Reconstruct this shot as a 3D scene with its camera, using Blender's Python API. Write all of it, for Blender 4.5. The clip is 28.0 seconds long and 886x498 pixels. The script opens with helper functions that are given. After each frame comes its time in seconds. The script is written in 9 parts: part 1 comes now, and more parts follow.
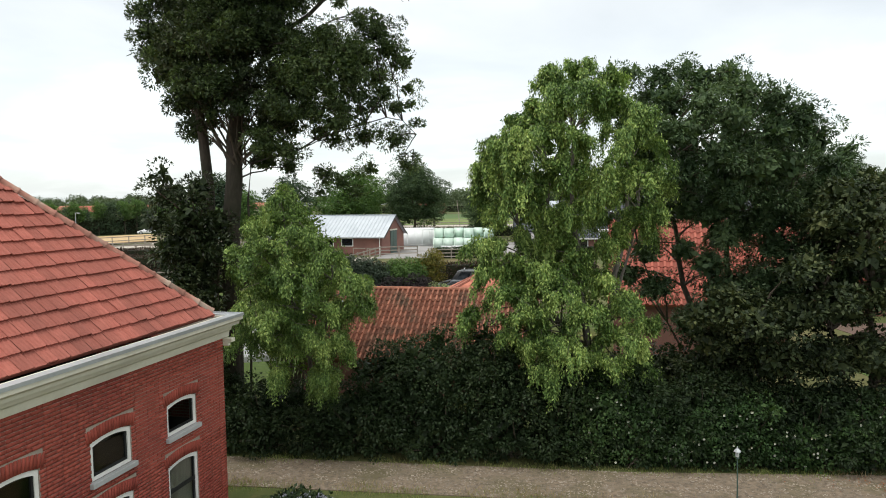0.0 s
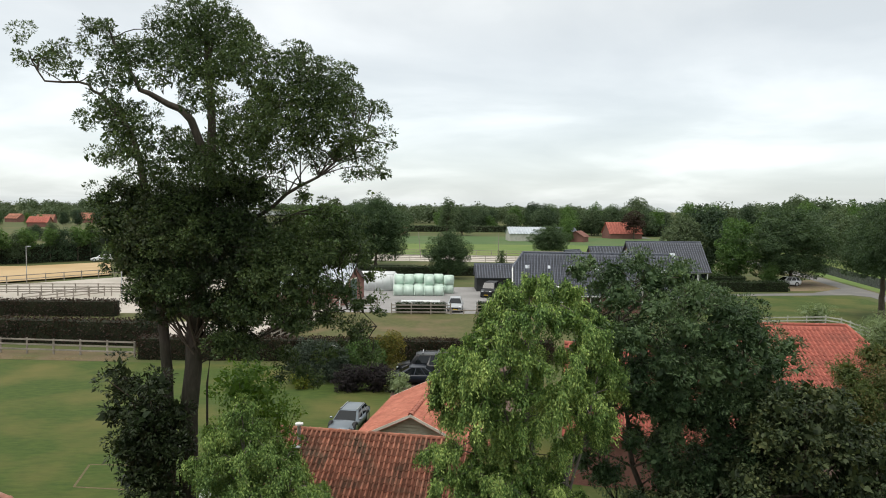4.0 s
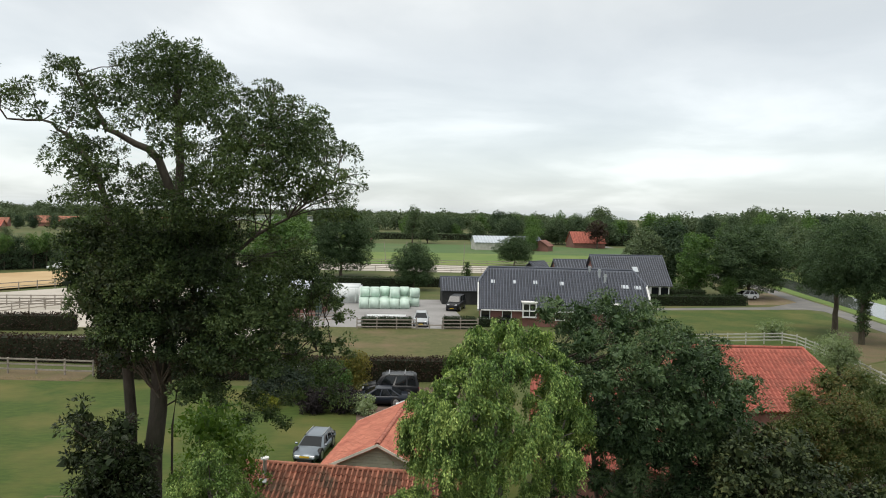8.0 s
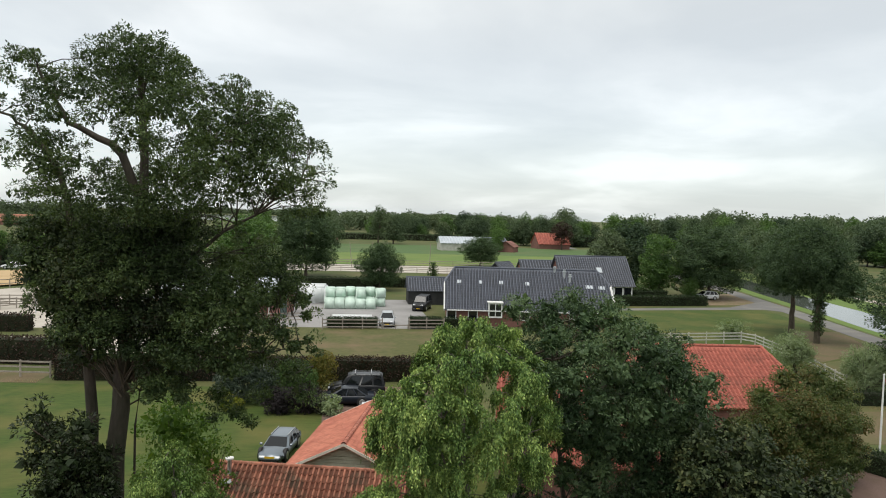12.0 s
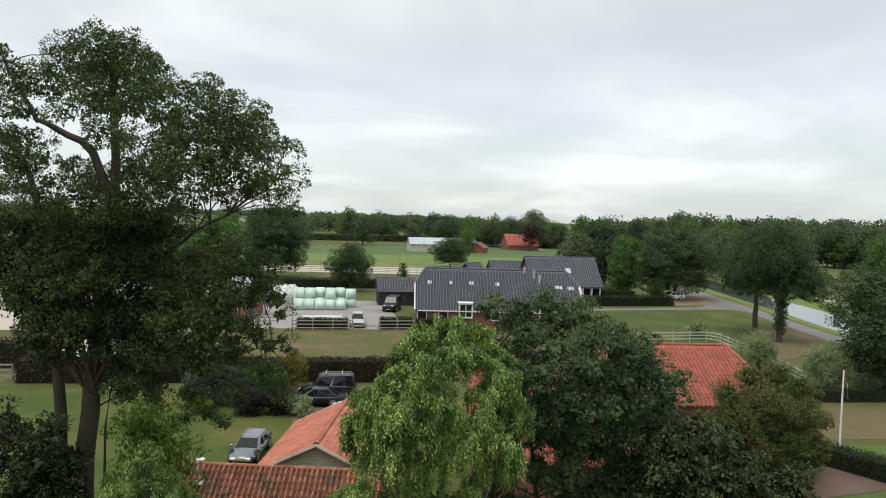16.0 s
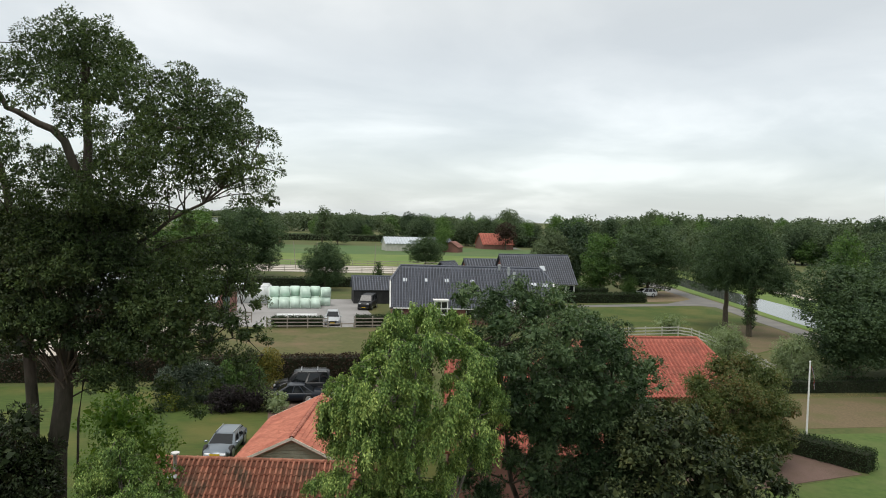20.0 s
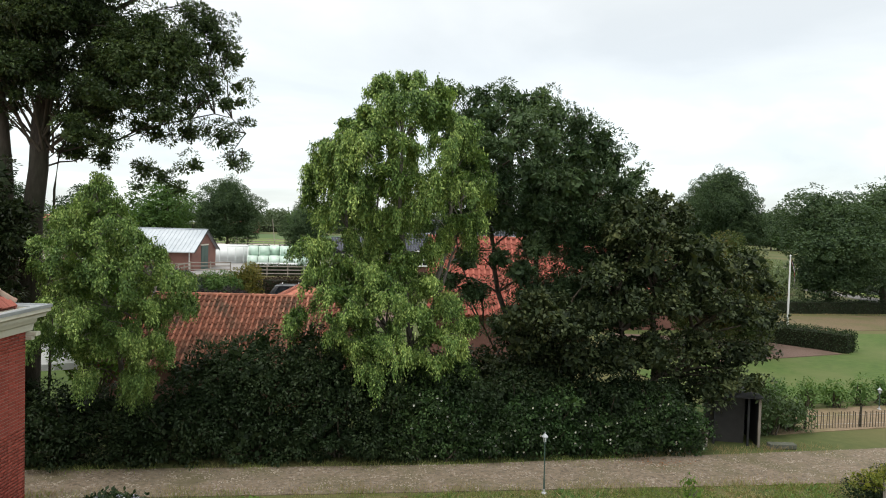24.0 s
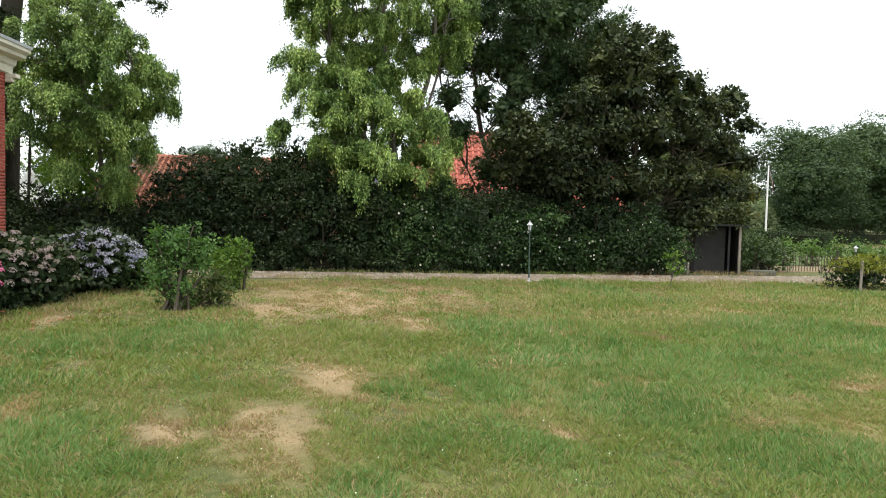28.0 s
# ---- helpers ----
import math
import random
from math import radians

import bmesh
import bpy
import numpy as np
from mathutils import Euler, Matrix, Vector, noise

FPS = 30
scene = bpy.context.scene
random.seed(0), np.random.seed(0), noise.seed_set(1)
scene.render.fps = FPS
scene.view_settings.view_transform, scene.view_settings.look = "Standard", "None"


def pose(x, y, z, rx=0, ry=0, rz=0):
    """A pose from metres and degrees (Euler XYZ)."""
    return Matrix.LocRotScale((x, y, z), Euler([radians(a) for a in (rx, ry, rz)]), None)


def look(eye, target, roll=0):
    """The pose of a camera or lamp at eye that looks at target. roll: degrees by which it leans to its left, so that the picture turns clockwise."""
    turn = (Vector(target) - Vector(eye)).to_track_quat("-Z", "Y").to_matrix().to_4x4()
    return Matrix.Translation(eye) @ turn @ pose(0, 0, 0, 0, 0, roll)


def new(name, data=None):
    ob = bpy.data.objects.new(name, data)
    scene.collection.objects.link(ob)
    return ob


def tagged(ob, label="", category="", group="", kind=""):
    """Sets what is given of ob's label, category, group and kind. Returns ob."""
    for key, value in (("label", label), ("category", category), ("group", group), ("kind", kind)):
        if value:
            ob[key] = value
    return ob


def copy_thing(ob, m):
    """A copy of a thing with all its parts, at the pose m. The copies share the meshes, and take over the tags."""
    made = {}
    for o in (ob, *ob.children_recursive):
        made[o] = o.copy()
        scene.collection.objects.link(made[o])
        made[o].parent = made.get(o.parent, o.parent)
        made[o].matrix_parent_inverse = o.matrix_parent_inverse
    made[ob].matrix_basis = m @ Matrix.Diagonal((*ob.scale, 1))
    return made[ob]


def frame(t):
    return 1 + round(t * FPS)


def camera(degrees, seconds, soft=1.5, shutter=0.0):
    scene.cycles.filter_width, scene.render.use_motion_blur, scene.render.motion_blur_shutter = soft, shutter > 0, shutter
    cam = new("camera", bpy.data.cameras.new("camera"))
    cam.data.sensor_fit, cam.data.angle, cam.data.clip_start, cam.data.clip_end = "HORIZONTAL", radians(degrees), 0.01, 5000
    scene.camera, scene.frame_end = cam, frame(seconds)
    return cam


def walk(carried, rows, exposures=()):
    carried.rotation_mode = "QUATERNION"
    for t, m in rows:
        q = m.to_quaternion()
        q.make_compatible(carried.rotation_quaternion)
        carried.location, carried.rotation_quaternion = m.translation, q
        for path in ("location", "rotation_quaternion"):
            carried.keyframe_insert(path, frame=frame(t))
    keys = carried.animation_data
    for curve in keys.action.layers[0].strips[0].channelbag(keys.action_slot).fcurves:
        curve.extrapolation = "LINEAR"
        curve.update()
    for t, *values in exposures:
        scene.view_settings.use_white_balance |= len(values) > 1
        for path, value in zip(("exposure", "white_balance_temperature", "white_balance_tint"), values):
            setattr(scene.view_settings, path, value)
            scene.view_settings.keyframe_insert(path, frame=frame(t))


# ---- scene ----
import itertools

cam = camera(64.1, 28.0, soft=1.0)
EXPOSURES = [(0, 0.05), (4, -0.15), (8, -0.2), (20, -0.25), (21, -0.3), (24, 0.05), (26, 0.4), (28, 0.66)]
METRES, EYE, TILT, LEAN, TURN = 20.0, 6.95, -4.1, 0.8, 0.0
ROWS = [
    (0.0, 0.0, 0.0, 0.0, 0.0, 0.0, -0.0),
    (0.5, -0.0014, -0.0019, 0.0299, -0.7, 0.2, -0.23),
    (1.0, -0.0019, -0.0075, 0.0746, -1.11, 0.31, -0.4),
    (1.5, -0.0007, -0.0125, 0.098, -1.36, 0.48, -0.55),
    (2.0, -0.0037, -0.0163, 0.1212, -1.7, 0.59, -0.7),
    (2.5, -0.0065, -0.0185, 0.1491, -2.1, 0.67, -0.85),
    (3.0, -0.0052, -0.0179, 0.162, -2.49, 0.81, -0.99),
    (3.5, -0.0019, -0.0197, 0.2023, -2.78, 0.83, -1.16),
    (4.0, -0.0012, -0.0228, 0.2661, -3.17, 0.81, -1.24),
    (4.5, -0.0013, -0.0277, 0.3153, -3.54, 0.78, -1.32),
    (6.5, -0.0031, -0.0292, 0.3327, -4.89, 1.11, -1.64),
    (7.0, -0.0075, -0.0297, 0.3296, -5.25, 1.15, -1.67),
    (7.5, -0.0093, -0.0292, 0.3247, -5.62, 1.27, -1.65),
    (8.0, -0.0106, -0.0278, 0.3204, -6.01, 1.32, -1.66),
    (8.5, -0.0135, -0.0259, 0.3181, -6.36, 1.35, -1.67),
    (9.0, -0.017, -0.0251, 0.3172, -6.73, 1.35, -1.71),
    (9.5, -0.0173, -0.0253, 0.3171, -7.1, 1.35, -1.8),
    (10.0, -0.0167, -0.0253, 0.3164, -7.44, 1.39, -1.78),
    (10.5, -0.0158, -0.0257, 0.3155, -7.78, 1.41, -1.72),
    (11.0, -0.0162, -0.027, 0.3152, -8.14, 1.44, -1.73),
    (11.5, -0.0164, -0.0288, 0.3153, -8.49, 1.43, -1.78),
    (12.0, -0.0148, -0.0296, 0.3158, -8.79, 1.47, -1.82),
    (12.5, -0.0148, -0.0318, 0.3149, -9.14, 1.45, -1.83),
    (14.5, -0.014, -0.0344, 0.311, -10.33, 1.57, -1.84),
    (15.0, -0.0156, -0.0341, 0.3115, -10.64, 1.6, -1.81),
    (15.5, -0.0186, -0.0352, 0.3118, -10.93, 1.65, -1.81),
    (16.0, -0.0232, -0.0356, 0.3125, -11.27, 1.64, -1.79),
    (16.5, -0.0244, -0.0324, 0.3126, -11.58, 1.65, -1.73),
    (17.0, -0.0232, -0.0281, 0.3128, -11.85, 1.72, -1.67),
    (17.5, -0.0205, -0.0265, 0.3137, -12.1, 1.73, -1.63),
    (18.0, -0.0197, -0.0273, 0.3141, -12.32, 1.75, -1.65),
    (18.5, -0.0208, -0.0293, 0.3145, -12.56, 1.71, -1.66),
    (19.0, -0.0215, -0.034, 0.3153, -12.8, 1.85, -1.64),
    (19.5, -0.0234, -0.0432, 0.3144, -13.04, 1.71, -1.63),
    (20.0, -0.0247, -0.0446, 0.2956, -13.28, 1.71, -1.5),
    (20.5, -0.0242, -0.0393, 0.255, -13.52, 1.81, -1.43),
    (21.0, -0.0257, -0.036, 0.213, -13.73, 1.86, -1.4),
    (21.5, -0.0265, -0.0364, 0.1754, -13.95, 1.9, -1.37),
    (23.5, -0.0198, -0.0255, 0.0073, -14.76, 2.07, -1.39),
    (24.0, -0.0208, -0.0207, -0.0307, -14.93, 2.14, -1.29),
    (24.5, -0.0229, -0.0183, -0.0651, -15.17, 2.09, -1.31),
    (25.0, -0.0227, -0.0187, -0.0981, -15.38, 2.03, -1.27),
    (25.5, -0.0223, -0.0217, -0.1316, -15.6, 1.93, -1.22),
    (26.0, -0.0214, -0.023, -0.1635, -15.73, 1.8, -1.23),
    (26.5, -0.0206, -0.0218, -0.1939, -15.92, 1.74, -1.2),
    (27.0, -0.0212, -0.0208, -0.2228, -16.1, 1.61, -1.19),
    (27.5, -0.0209, -0.0183, -0.2508, -16.28, 1.54, -1.11),
    (28.0, -0.0194, -0.0144, -0.2716, -16.48, 1.45, -1.07),
]
walk(cam, [(t, pose(0, 0, EYE, TILT, LEAN, TURN) @ pose(METRES * x, METRES * y, METRES * z, 90 + pitch, roll, yaw)) for t, x, y, z, yaw, pitch, roll in ROWS],
     exposures=EXPOSURES)

# ---- world and light ----
SUN_UP, SUN_TURN = radians(72), radians(215)
world = bpy.data.worlds.new("world")
scene.world = world
world.use_nodes = True
nt = world.node_tree
nt.nodes.clear()


def nd(tree, kind, operation="", data_type="", blend_type=""):
    n = tree.nodes.new(kind)
    if operation:
        n.operation = operation
    if data_type:
        n.data_type = data_type
    if blend_type:
        n.blend_type = blend_type
    return n


def setin(n, **kw):
    for k, v in kw.items():
        n.inputs[k.replace("_", " ")].default_value = v
    return n


def ramp(tree, fac, stops):
    r = tree.nodes.new("ShaderNodeValToRGB")
    while len(r.color_ramp.elements) < len(stops):
        r.color_ramp.elements.new(0.5)
    for e, (p, c) in zip(r.color_ramp.elements, stops):
        e.position = p
        e.color = (*c, 1) if len(c) == 3 else c
    tree.links.new(fac, r.inputs[0])
    return r.outputs[0]


def make_world():
    lk = nt.links.new
    out = nd(nt, "ShaderNodeOutputWorld")
    sky = nd(nt, "ShaderNodeTexSky")
    sky.sky_type, sky.sun_disc, sky.sun_elevation, sky.sun_rotation = "NISHITA", False, SUN_UP, SUN_TURN
    b1 = setin(nd(nt, "ShaderNodeBackground"), Strength=0.05)
    lk(sky.outputs[0], b1.inputs[0])
    co = nd(nt, "ShaderNodeTexCoord")
    sep = nd(nt, "ShaderNodeSeparateXYZ")
    lk(co.outputs["Generated"], sep.inputs[0])
    # flat cloud layer: direction projected on a plane overhead
    up = nd(nt, "ShaderNodeMath", operation="MAXIMUM")
    up.inputs[1].default_value = 0.0
    lk(sep.outputs[2], up.inputs[0])
    add = nd(nt, "ShaderNodeMath", operation="ADD")
    add.inputs[1].default_value = 0.16
    lk(up.outputs[0], add.inputs[0])
    dx, dy = nd(nt, "ShaderNodeMath", operation="DIVIDE"), nd(nt, "ShaderNodeMath", operation="DIVIDE")
    lk(sep.outputs[0], dx.inputs[0]), lk(add.outputs[0], dx.inputs[1])
    lk(sep.outputs[1], dy.inputs[0]), lk(add.outputs[0], dy.inputs[1])
    comb = nd(nt, "ShaderNodeCombineXYZ")
    lk(dx.outputs[0], comb.inputs[0]), lk(dy.outputs[0], comb.inputs[1])
    n1 = setin(nd(nt, "ShaderNodeTexNoise"), Scale=0.8, Detail=6.0, Roughness=0.5, Distortion=0.35)
    lk(comb.outputs[0], n1.inputs["Vector"])
    cloud = ramp(nt, n1.outputs[0], [(0.34, (0.69, 0.705, 0.69)), (0.5, (0.81, 0.82, 0.795)), (0.64, (1.03, 1.03, 0.995))])
    # overcast luminance rises towards the zenith
    lum = nd(nt, "ShaderNodeMapRange")
    lum.inputs["From Min"].default_value, lum.inputs["From Max"].default_value = 0.25, 1.0
    lum.inputs["To Min"].default_value, lum.inputs["To Max"].default_value = 1.0, 1.55
    lk(up.outputs[0], lum.inputs[0])
    b2 = nd(nt, "ShaderNodeBackground")
    tint = nd(nt, "ShaderNodeMix", data_type="RGBA", blend_type="MULTIPLY")
    tint.inputs[0].default_value = 1.0
    lk(cloud, tint.inputs[6]), lk(ramp(nt, up.outputs[0], [(0.0, (0.81, 0.86, 0.91)), (0.07, (0.90, 0.93, 0.95)), (0.2, (0.98, 0.985, 0.98)), (0.4, (1.0, 0.975, 0.91))]), tint.inputs[7])
    lk(tint.outputs[2], b2.inputs[0]), lk(lum.outputs[0], b2.inputs[1])
    mix = nd(nt, "ShaderNodeAddShader")
    lk(b1.outputs[0], mix.inputs[0]), lk(b2.outputs[0], mix.inputs[1])
    lk(mix.outputs[0], out.inputs[0])


make_world()
sun = new("sun", bpy.data.lights.new("sun", "SUN"))
sun.data.energy, sun.data.angle, sun.data.color = 1.9, radians(30), (1.0, 0.96, 0.9)
sun.matrix_world = look((0, 0, 60), (60 * math.cos(SUN_UP) * 0.72, 60 * math.cos(SUN_UP) * 0.69, 60 - 60 * math.sin(SUN_UP)))

# ---- materials ----
MATS = {}


def material(name, c1, c2, scale=8.0, rough=0.8, bump=0.15, c3=None, scale2=0.6, metal=0.0, spec=0.3, rand=0.0, stretch=(1, 1, 1), bscale=None, coat=0.0):
    """Two-scale noise in colour and relief, laid in world space."""
    m = bpy.data.materials.new(name)
    m.use_nodes = True
    t = m.node_tree
    lk = t.links.new
    p = t.nodes["Principled BSDF"]
    geo = nd(t, "ShaderNodeNewGeometry")
    mp = nd(t, "ShaderNodeMapping")
    mp.inputs["Scale"].default_value = stretch
    lk(geo.outputs["Position"], mp.inputs[0])
    n1 = setin(nd(t, "ShaderNodeTexNoise"), Scale=scale, Detail=6.0, Roughness=0.6)
    n2 = setin(nd(t, "ShaderNodeTexNoise"), Scale=scale2, Detail=4.0, Roughness=0.55)
    lk(mp.outputs[0], n1.inputs["Vector"]), lk(geo.outputs["Position"], n2.inputs["Vector"])
    f1 = nd(t, "ShaderNodeMapRange")
    f1.inputs["From Min"].default_value, f1.inputs["From Max"].default_value = 0.3, 0.7
    lk(n1.outputs[0], f1.inputs[0])
    a = nd(t, "ShaderNodeMix", data_type="RGBA")
    a.inputs[6].default_value, a.inputs[7].default_value = (*c1, 1), (*c2, 1)
    lk(f1.outputs[0], a.inputs[0])
    f2 = nd(t, "ShaderNodeMapRange")
    f2.inputs["From Min"].default_value, f2.inputs["From Max"].default_value = 0.45, 0.72
    lk(n2.outputs[0], f2.inputs[0])
    b = nd(t, "ShaderNodeMix", data_type="RGBA")
    b.inputs[7].default_value = (*(c3 or tuple(0.7 * v for v in c1)), 1)
    lk(f2.outputs[0], b.inputs[0]), lk(a.outputs[2], b.inputs[6])
    col = b.outputs[2]
    if rand:
        oi = nd(t, "ShaderNodeObjectInfo")
        ad = nd(t, "ShaderNodeMath", operation="ADD")
        lk(oi.outputs["Random"], ad.inputs[0]), lk(geo.outputs["Random Per Island"], ad.inputs[1])
        fr = nd(t, "ShaderNodeMath", operation="FRACT")
        lk(ad.outputs[0], fr.inputs[0])
        mr = nd(t, "ShaderNodeMapRange")
        mr.inputs["To Min"].default_value, mr.inputs["To Max"].default_value = 1 - rand, 1 + rand
        lk(fr.outputs[0], mr.inputs[0])
        hsv = nd(t, "ShaderNodeHueSaturation")
        lk(mr.outputs[0], hsv.inputs["Value"]), lk(col, hsv.inputs["Color"])
        col = hsv.outputs[0]
    lk(col, p.inputs["Base Color"])
    setin(p, Roughness=rough, Metallic=metal)
    p.inputs["Specular IOR Level"].default_value = spec
    p.inputs["Coat Weight"].default_value = coat
    if bump:
        bp = setin(nd(t, "ShaderNodeBump"), Strength=bump, Distance=0.02)
        nb = setin(nd(t, "ShaderNodeTexNoise"), Scale=bscale or scale * 3, Detail=4.0)
        lk(mp.outputs[0], nb.inputs["Vector"]), lk(nb.outputs[0], bp.inputs["Height"]), lk(bp.outputs[0], p.inputs["Normal"])
    MATS[name] = m
    return m


def leaf_material(name, stops, gloss=0.45, through_light=0.3, big=0.5, each=0.25):
    """Leaves: colour by leaf, drifting over the crown; some light passes through."""
    m = bpy.data.materials.new(name)
    m.use_nodes = True
    t = m.node_tree
    lk = t.links.new
    p = t.nodes["Principled BSDF"]
    geo, oi = nd(t, "ShaderNodeNewGeometry"), nd(t, "ShaderNodeObjectInfo")
    n = setin(nd(t, "ShaderNodeTexNoise"), Scale=big, Detail=3.0)
    lk(geo.outputs["Position"], n.inputs["Vector"])
    s1 = nd(t, "ShaderNodeMath", operation="MULTIPLY_ADD")
    s1.inputs[1].default_value = 0.62 - 0.5 * max(0.0, each - 0.25)
    lk(geo.outputs["Random Per Island"], s1.inputs[0])
    s0 = nd(t, "ShaderNodeMath", operation="MULTIPLY_ADD")
    s0.inputs[1].default_value, s0.inputs[2].default_value = 1.3, -0.58
    lk(n.outputs[0], s0.inputs[0])
    s2 = nd(t, "ShaderNodeMath", operation="MULTIPLY_ADD")
    s2.inputs[1].default_value = each
    lk(oi.outputs["Random"], s2.inputs[0])
    lk(s0.outputs[0], s2.inputs[2]), lk(s2.outputs[0], s1.inputs[2])
    k = len(stops) - 1
    col = ramp(t, s1.outputs[0], [(i / k, c) for i, c in enumerate(stops)])
    lk(col, p.inputs["Base Color"])
    setin(p, Roughness=gloss)
    p.inputs["Specular IOR Level"].default_value = 0.18
    tr = nd(t, "ShaderNodeBsdfTranslucent")
    gain = nd(t, "ShaderNodeMix", data_type="RGBA", blend_type="MULTIPLY")
    gain.inputs[0].default_value = 1.0
    gain.inputs[7].default_value = (1.25, 1.3, 0.6, 1)
    lk(col, gain.inputs[6]), lk(gain.outputs[2], tr.inputs[0])
    mx = nd(t, "ShaderNodeMixShader")
    mx.inputs[0].default_value = through_light
    out = t.nodes["Material Output"]
    lk(p.outputs[0], mx.inputs[1]), lk(tr.outputs[0], mx.inputs[2]), lk(mx.outputs[0], out.inputs[0])
    MATS[name] = m
    return m


material("ground_grass", (0.052, 0.076, 0.02), (0.088, 0.1, 0.032), 3.0, 0.95, 0.3, (0.128, 0.112, 0.048), 0.09)
material("mown_lawn", (0.033, 0.06, 0.01), (0.064, 0.095, 0.016), 2.2, 0.95, 0.5, (0.115, 0.108, 0.03), 0.16, stretch=(0.6, 1.6, 1))
material("side_grass", (0.05, 0.09, 0.02), (0.085, 0.13, 0.03), 2.2, 0.95, 0.5, (0.11, 0.13, 0.045), 0.22)
material("paddock_grass", (0.062, 0.074, 0.022), (0.108, 0.104, 0.038), 1.6, 0.95, 0.5, (0.15, 0.11, 0.06), 0.22)
material("crop_rows", (0.05, 0.1, 0.03), (0.085, 0.14, 0.045), 0.6, 0.95, 0.3, (0.1, 0.13, 0.05), 0.05, stretch=(0.12, 3, 1))
material("far_field", (0.085, 0.15, 0.03), (0.13, 0.18, 0.045), 0.6, 0.95, 0.1, (0.17, 0.2, 0.06), 0.03, stretch=(0.25, 2, 1))
material("wheat", (0.43, 0.305, 0.165), (0.5, 0.37, 0.21), 2.0, 0.95, 0.3, (0.38, 0.26, 0.13), 0.06, stretch=(0.3, 2, 1))
material("sand", (0.42, 0.38, 0.33), (0.48, 0.44, 0.39), 3.0, 0.95, 0.2, (0.36, 0.33, 0.28), 0.15)
material("paving", (0.25, 0.245, 0.24), (0.31, 0.30, 0.295), 5.0, 0.9, 0.15, (0.2, 0.195, 0.19), 0.2)
material("gravel_drive", (0.1, 0.08, 0.058), (0.26, 0.205, 0.15), 8.0, 0.95, 1.0, (0.11, 0.1, 0.05), 0.7, bscale=30)
material("pebble", (0.16, 0.135, 0.105), (0.4, 0.35, 0.29), 3.0, 0.9, 0.2, (0.09, 0.075, 0.055), 2.0)
material("asphalt", (0.13, 0.13, 0.125), (0.17, 0.165, 0.16), 6.0, 0.9, 0.2, (0.2, 0.19, 0.17), 0.3)
material("red_gravel", (0.1105, 0.07225, 0.0595), (0.17, 0.1148, 0.0935), 25.0, 0.95, 0.5, (0.102, 0.07225, 0.051), 0.6)
material("bare_soil", (0.16, 0.12, 0.08), (0.27, 0.2, 0.13), 5.0, 0.95, 0.5, (0.14, 0.13, 0.05), 0.5)
material("dry_grass", (0.105, 0.0825, 0.045), (0.165, 0.1237, 0.07125), 6.0, 0.95, 0.5, (0.0975, 0.0975, 0.0375), 0.35)
material("brick", (0.30, 0.062, 0.045), (0.37, 0.085, 0.06), 20.0, 0.85, 0.25, (0.25, 0.05, 0.04), 0.9, rand=0.16)
material("brick_dull", (0.21, 0.1, 0.082), (0.27, 0.135, 0.11), 12.0, 0.85, 0.2, (0.17, 0.09, 0.075), 0.5, rand=0.1)
material("mortar", (0.33, 0.27, 0.23), (0.40, 0.34, 0.29), 30.0, 0.95, 0.3, (0.27, 0.22, 0.19), 1.0)
material("red_tile", (0.31, 0.092, 0.068), (0.38, 0.125, 0.095), 9.0, 0.75, 0.35, (0.25, 0.085, 0.065), 0.8, rand=0.14)
material("lichen_tile", (0.2, 0.085, 0.065), (0.31, 0.16, 0.12), 8.0, 0.85, 0.4, (0.34, 0.31, 0.25), 1.4, rand=0.25)
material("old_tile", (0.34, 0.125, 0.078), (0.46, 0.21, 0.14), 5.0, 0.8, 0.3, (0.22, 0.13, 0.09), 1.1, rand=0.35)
# the _pan colours carry relief shade as well as grime
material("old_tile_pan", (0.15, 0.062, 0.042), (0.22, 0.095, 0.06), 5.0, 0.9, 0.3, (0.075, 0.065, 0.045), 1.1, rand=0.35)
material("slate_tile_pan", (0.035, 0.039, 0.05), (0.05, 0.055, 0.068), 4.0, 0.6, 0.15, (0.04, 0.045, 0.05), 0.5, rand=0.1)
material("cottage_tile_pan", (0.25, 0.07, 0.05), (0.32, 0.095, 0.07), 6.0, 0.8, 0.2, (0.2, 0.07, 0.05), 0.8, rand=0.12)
material("orange_tile", (0.45, 0.165, 0.11), (0.51, 0.2, 0.135), 7.0, 0.8, 0.3, (0.38, 0.13, 0.09), 0.9, rand=0.12)
material("cottage_tile", (0.36, 0.105, 0.075), (0.42, 0.135, 0.095), 6.0, 0.75, 0.2, (0.3, 0.095, 0.07), 0.8, rand=0.12)
material("slate_tile", (0.085, 0.095, 0.12), (0.115, 0.127, 0.158), 4.0, 0.55, 0.15, (0.075, 0.082, 0.106), 0.5, rand=0.1, spec=0.5)
material("metal_sheet", (0.42, 0.46, 0.5), (0.5, 0.54, 0.58), 2.0, 0.5, 0.05, (0.36, 0.4, 0.44), 0.3, spec=0.5)
material("cream_paint", (0.66, 0.64, 0.54), (0.72, 0.70, 0.61), 10.0, 0.6, 0.05, (0.56, 0.54, 0.46), 0.9)
material("white_paint", (0.76, 0.76, 0.74), (0.82, 0.82, 0.8), 10.0, 0.55, 0.05, (0.68, 0.68, 0.66), 0.9)
material("pale_paint", (0.46, 0.45, 0.41), (0.56, 0.55, 0.5), 10.0, 0.7, 0.1, (0.38, 0.37, 0.32), 0.9)
material("zinc", (0.42, 0.45, 0.47), (0.5, 0.53, 0.55), 9.0, 0.5, 0.05, (0.36, 0.38, 0.4), 0.8, metal=0.4)
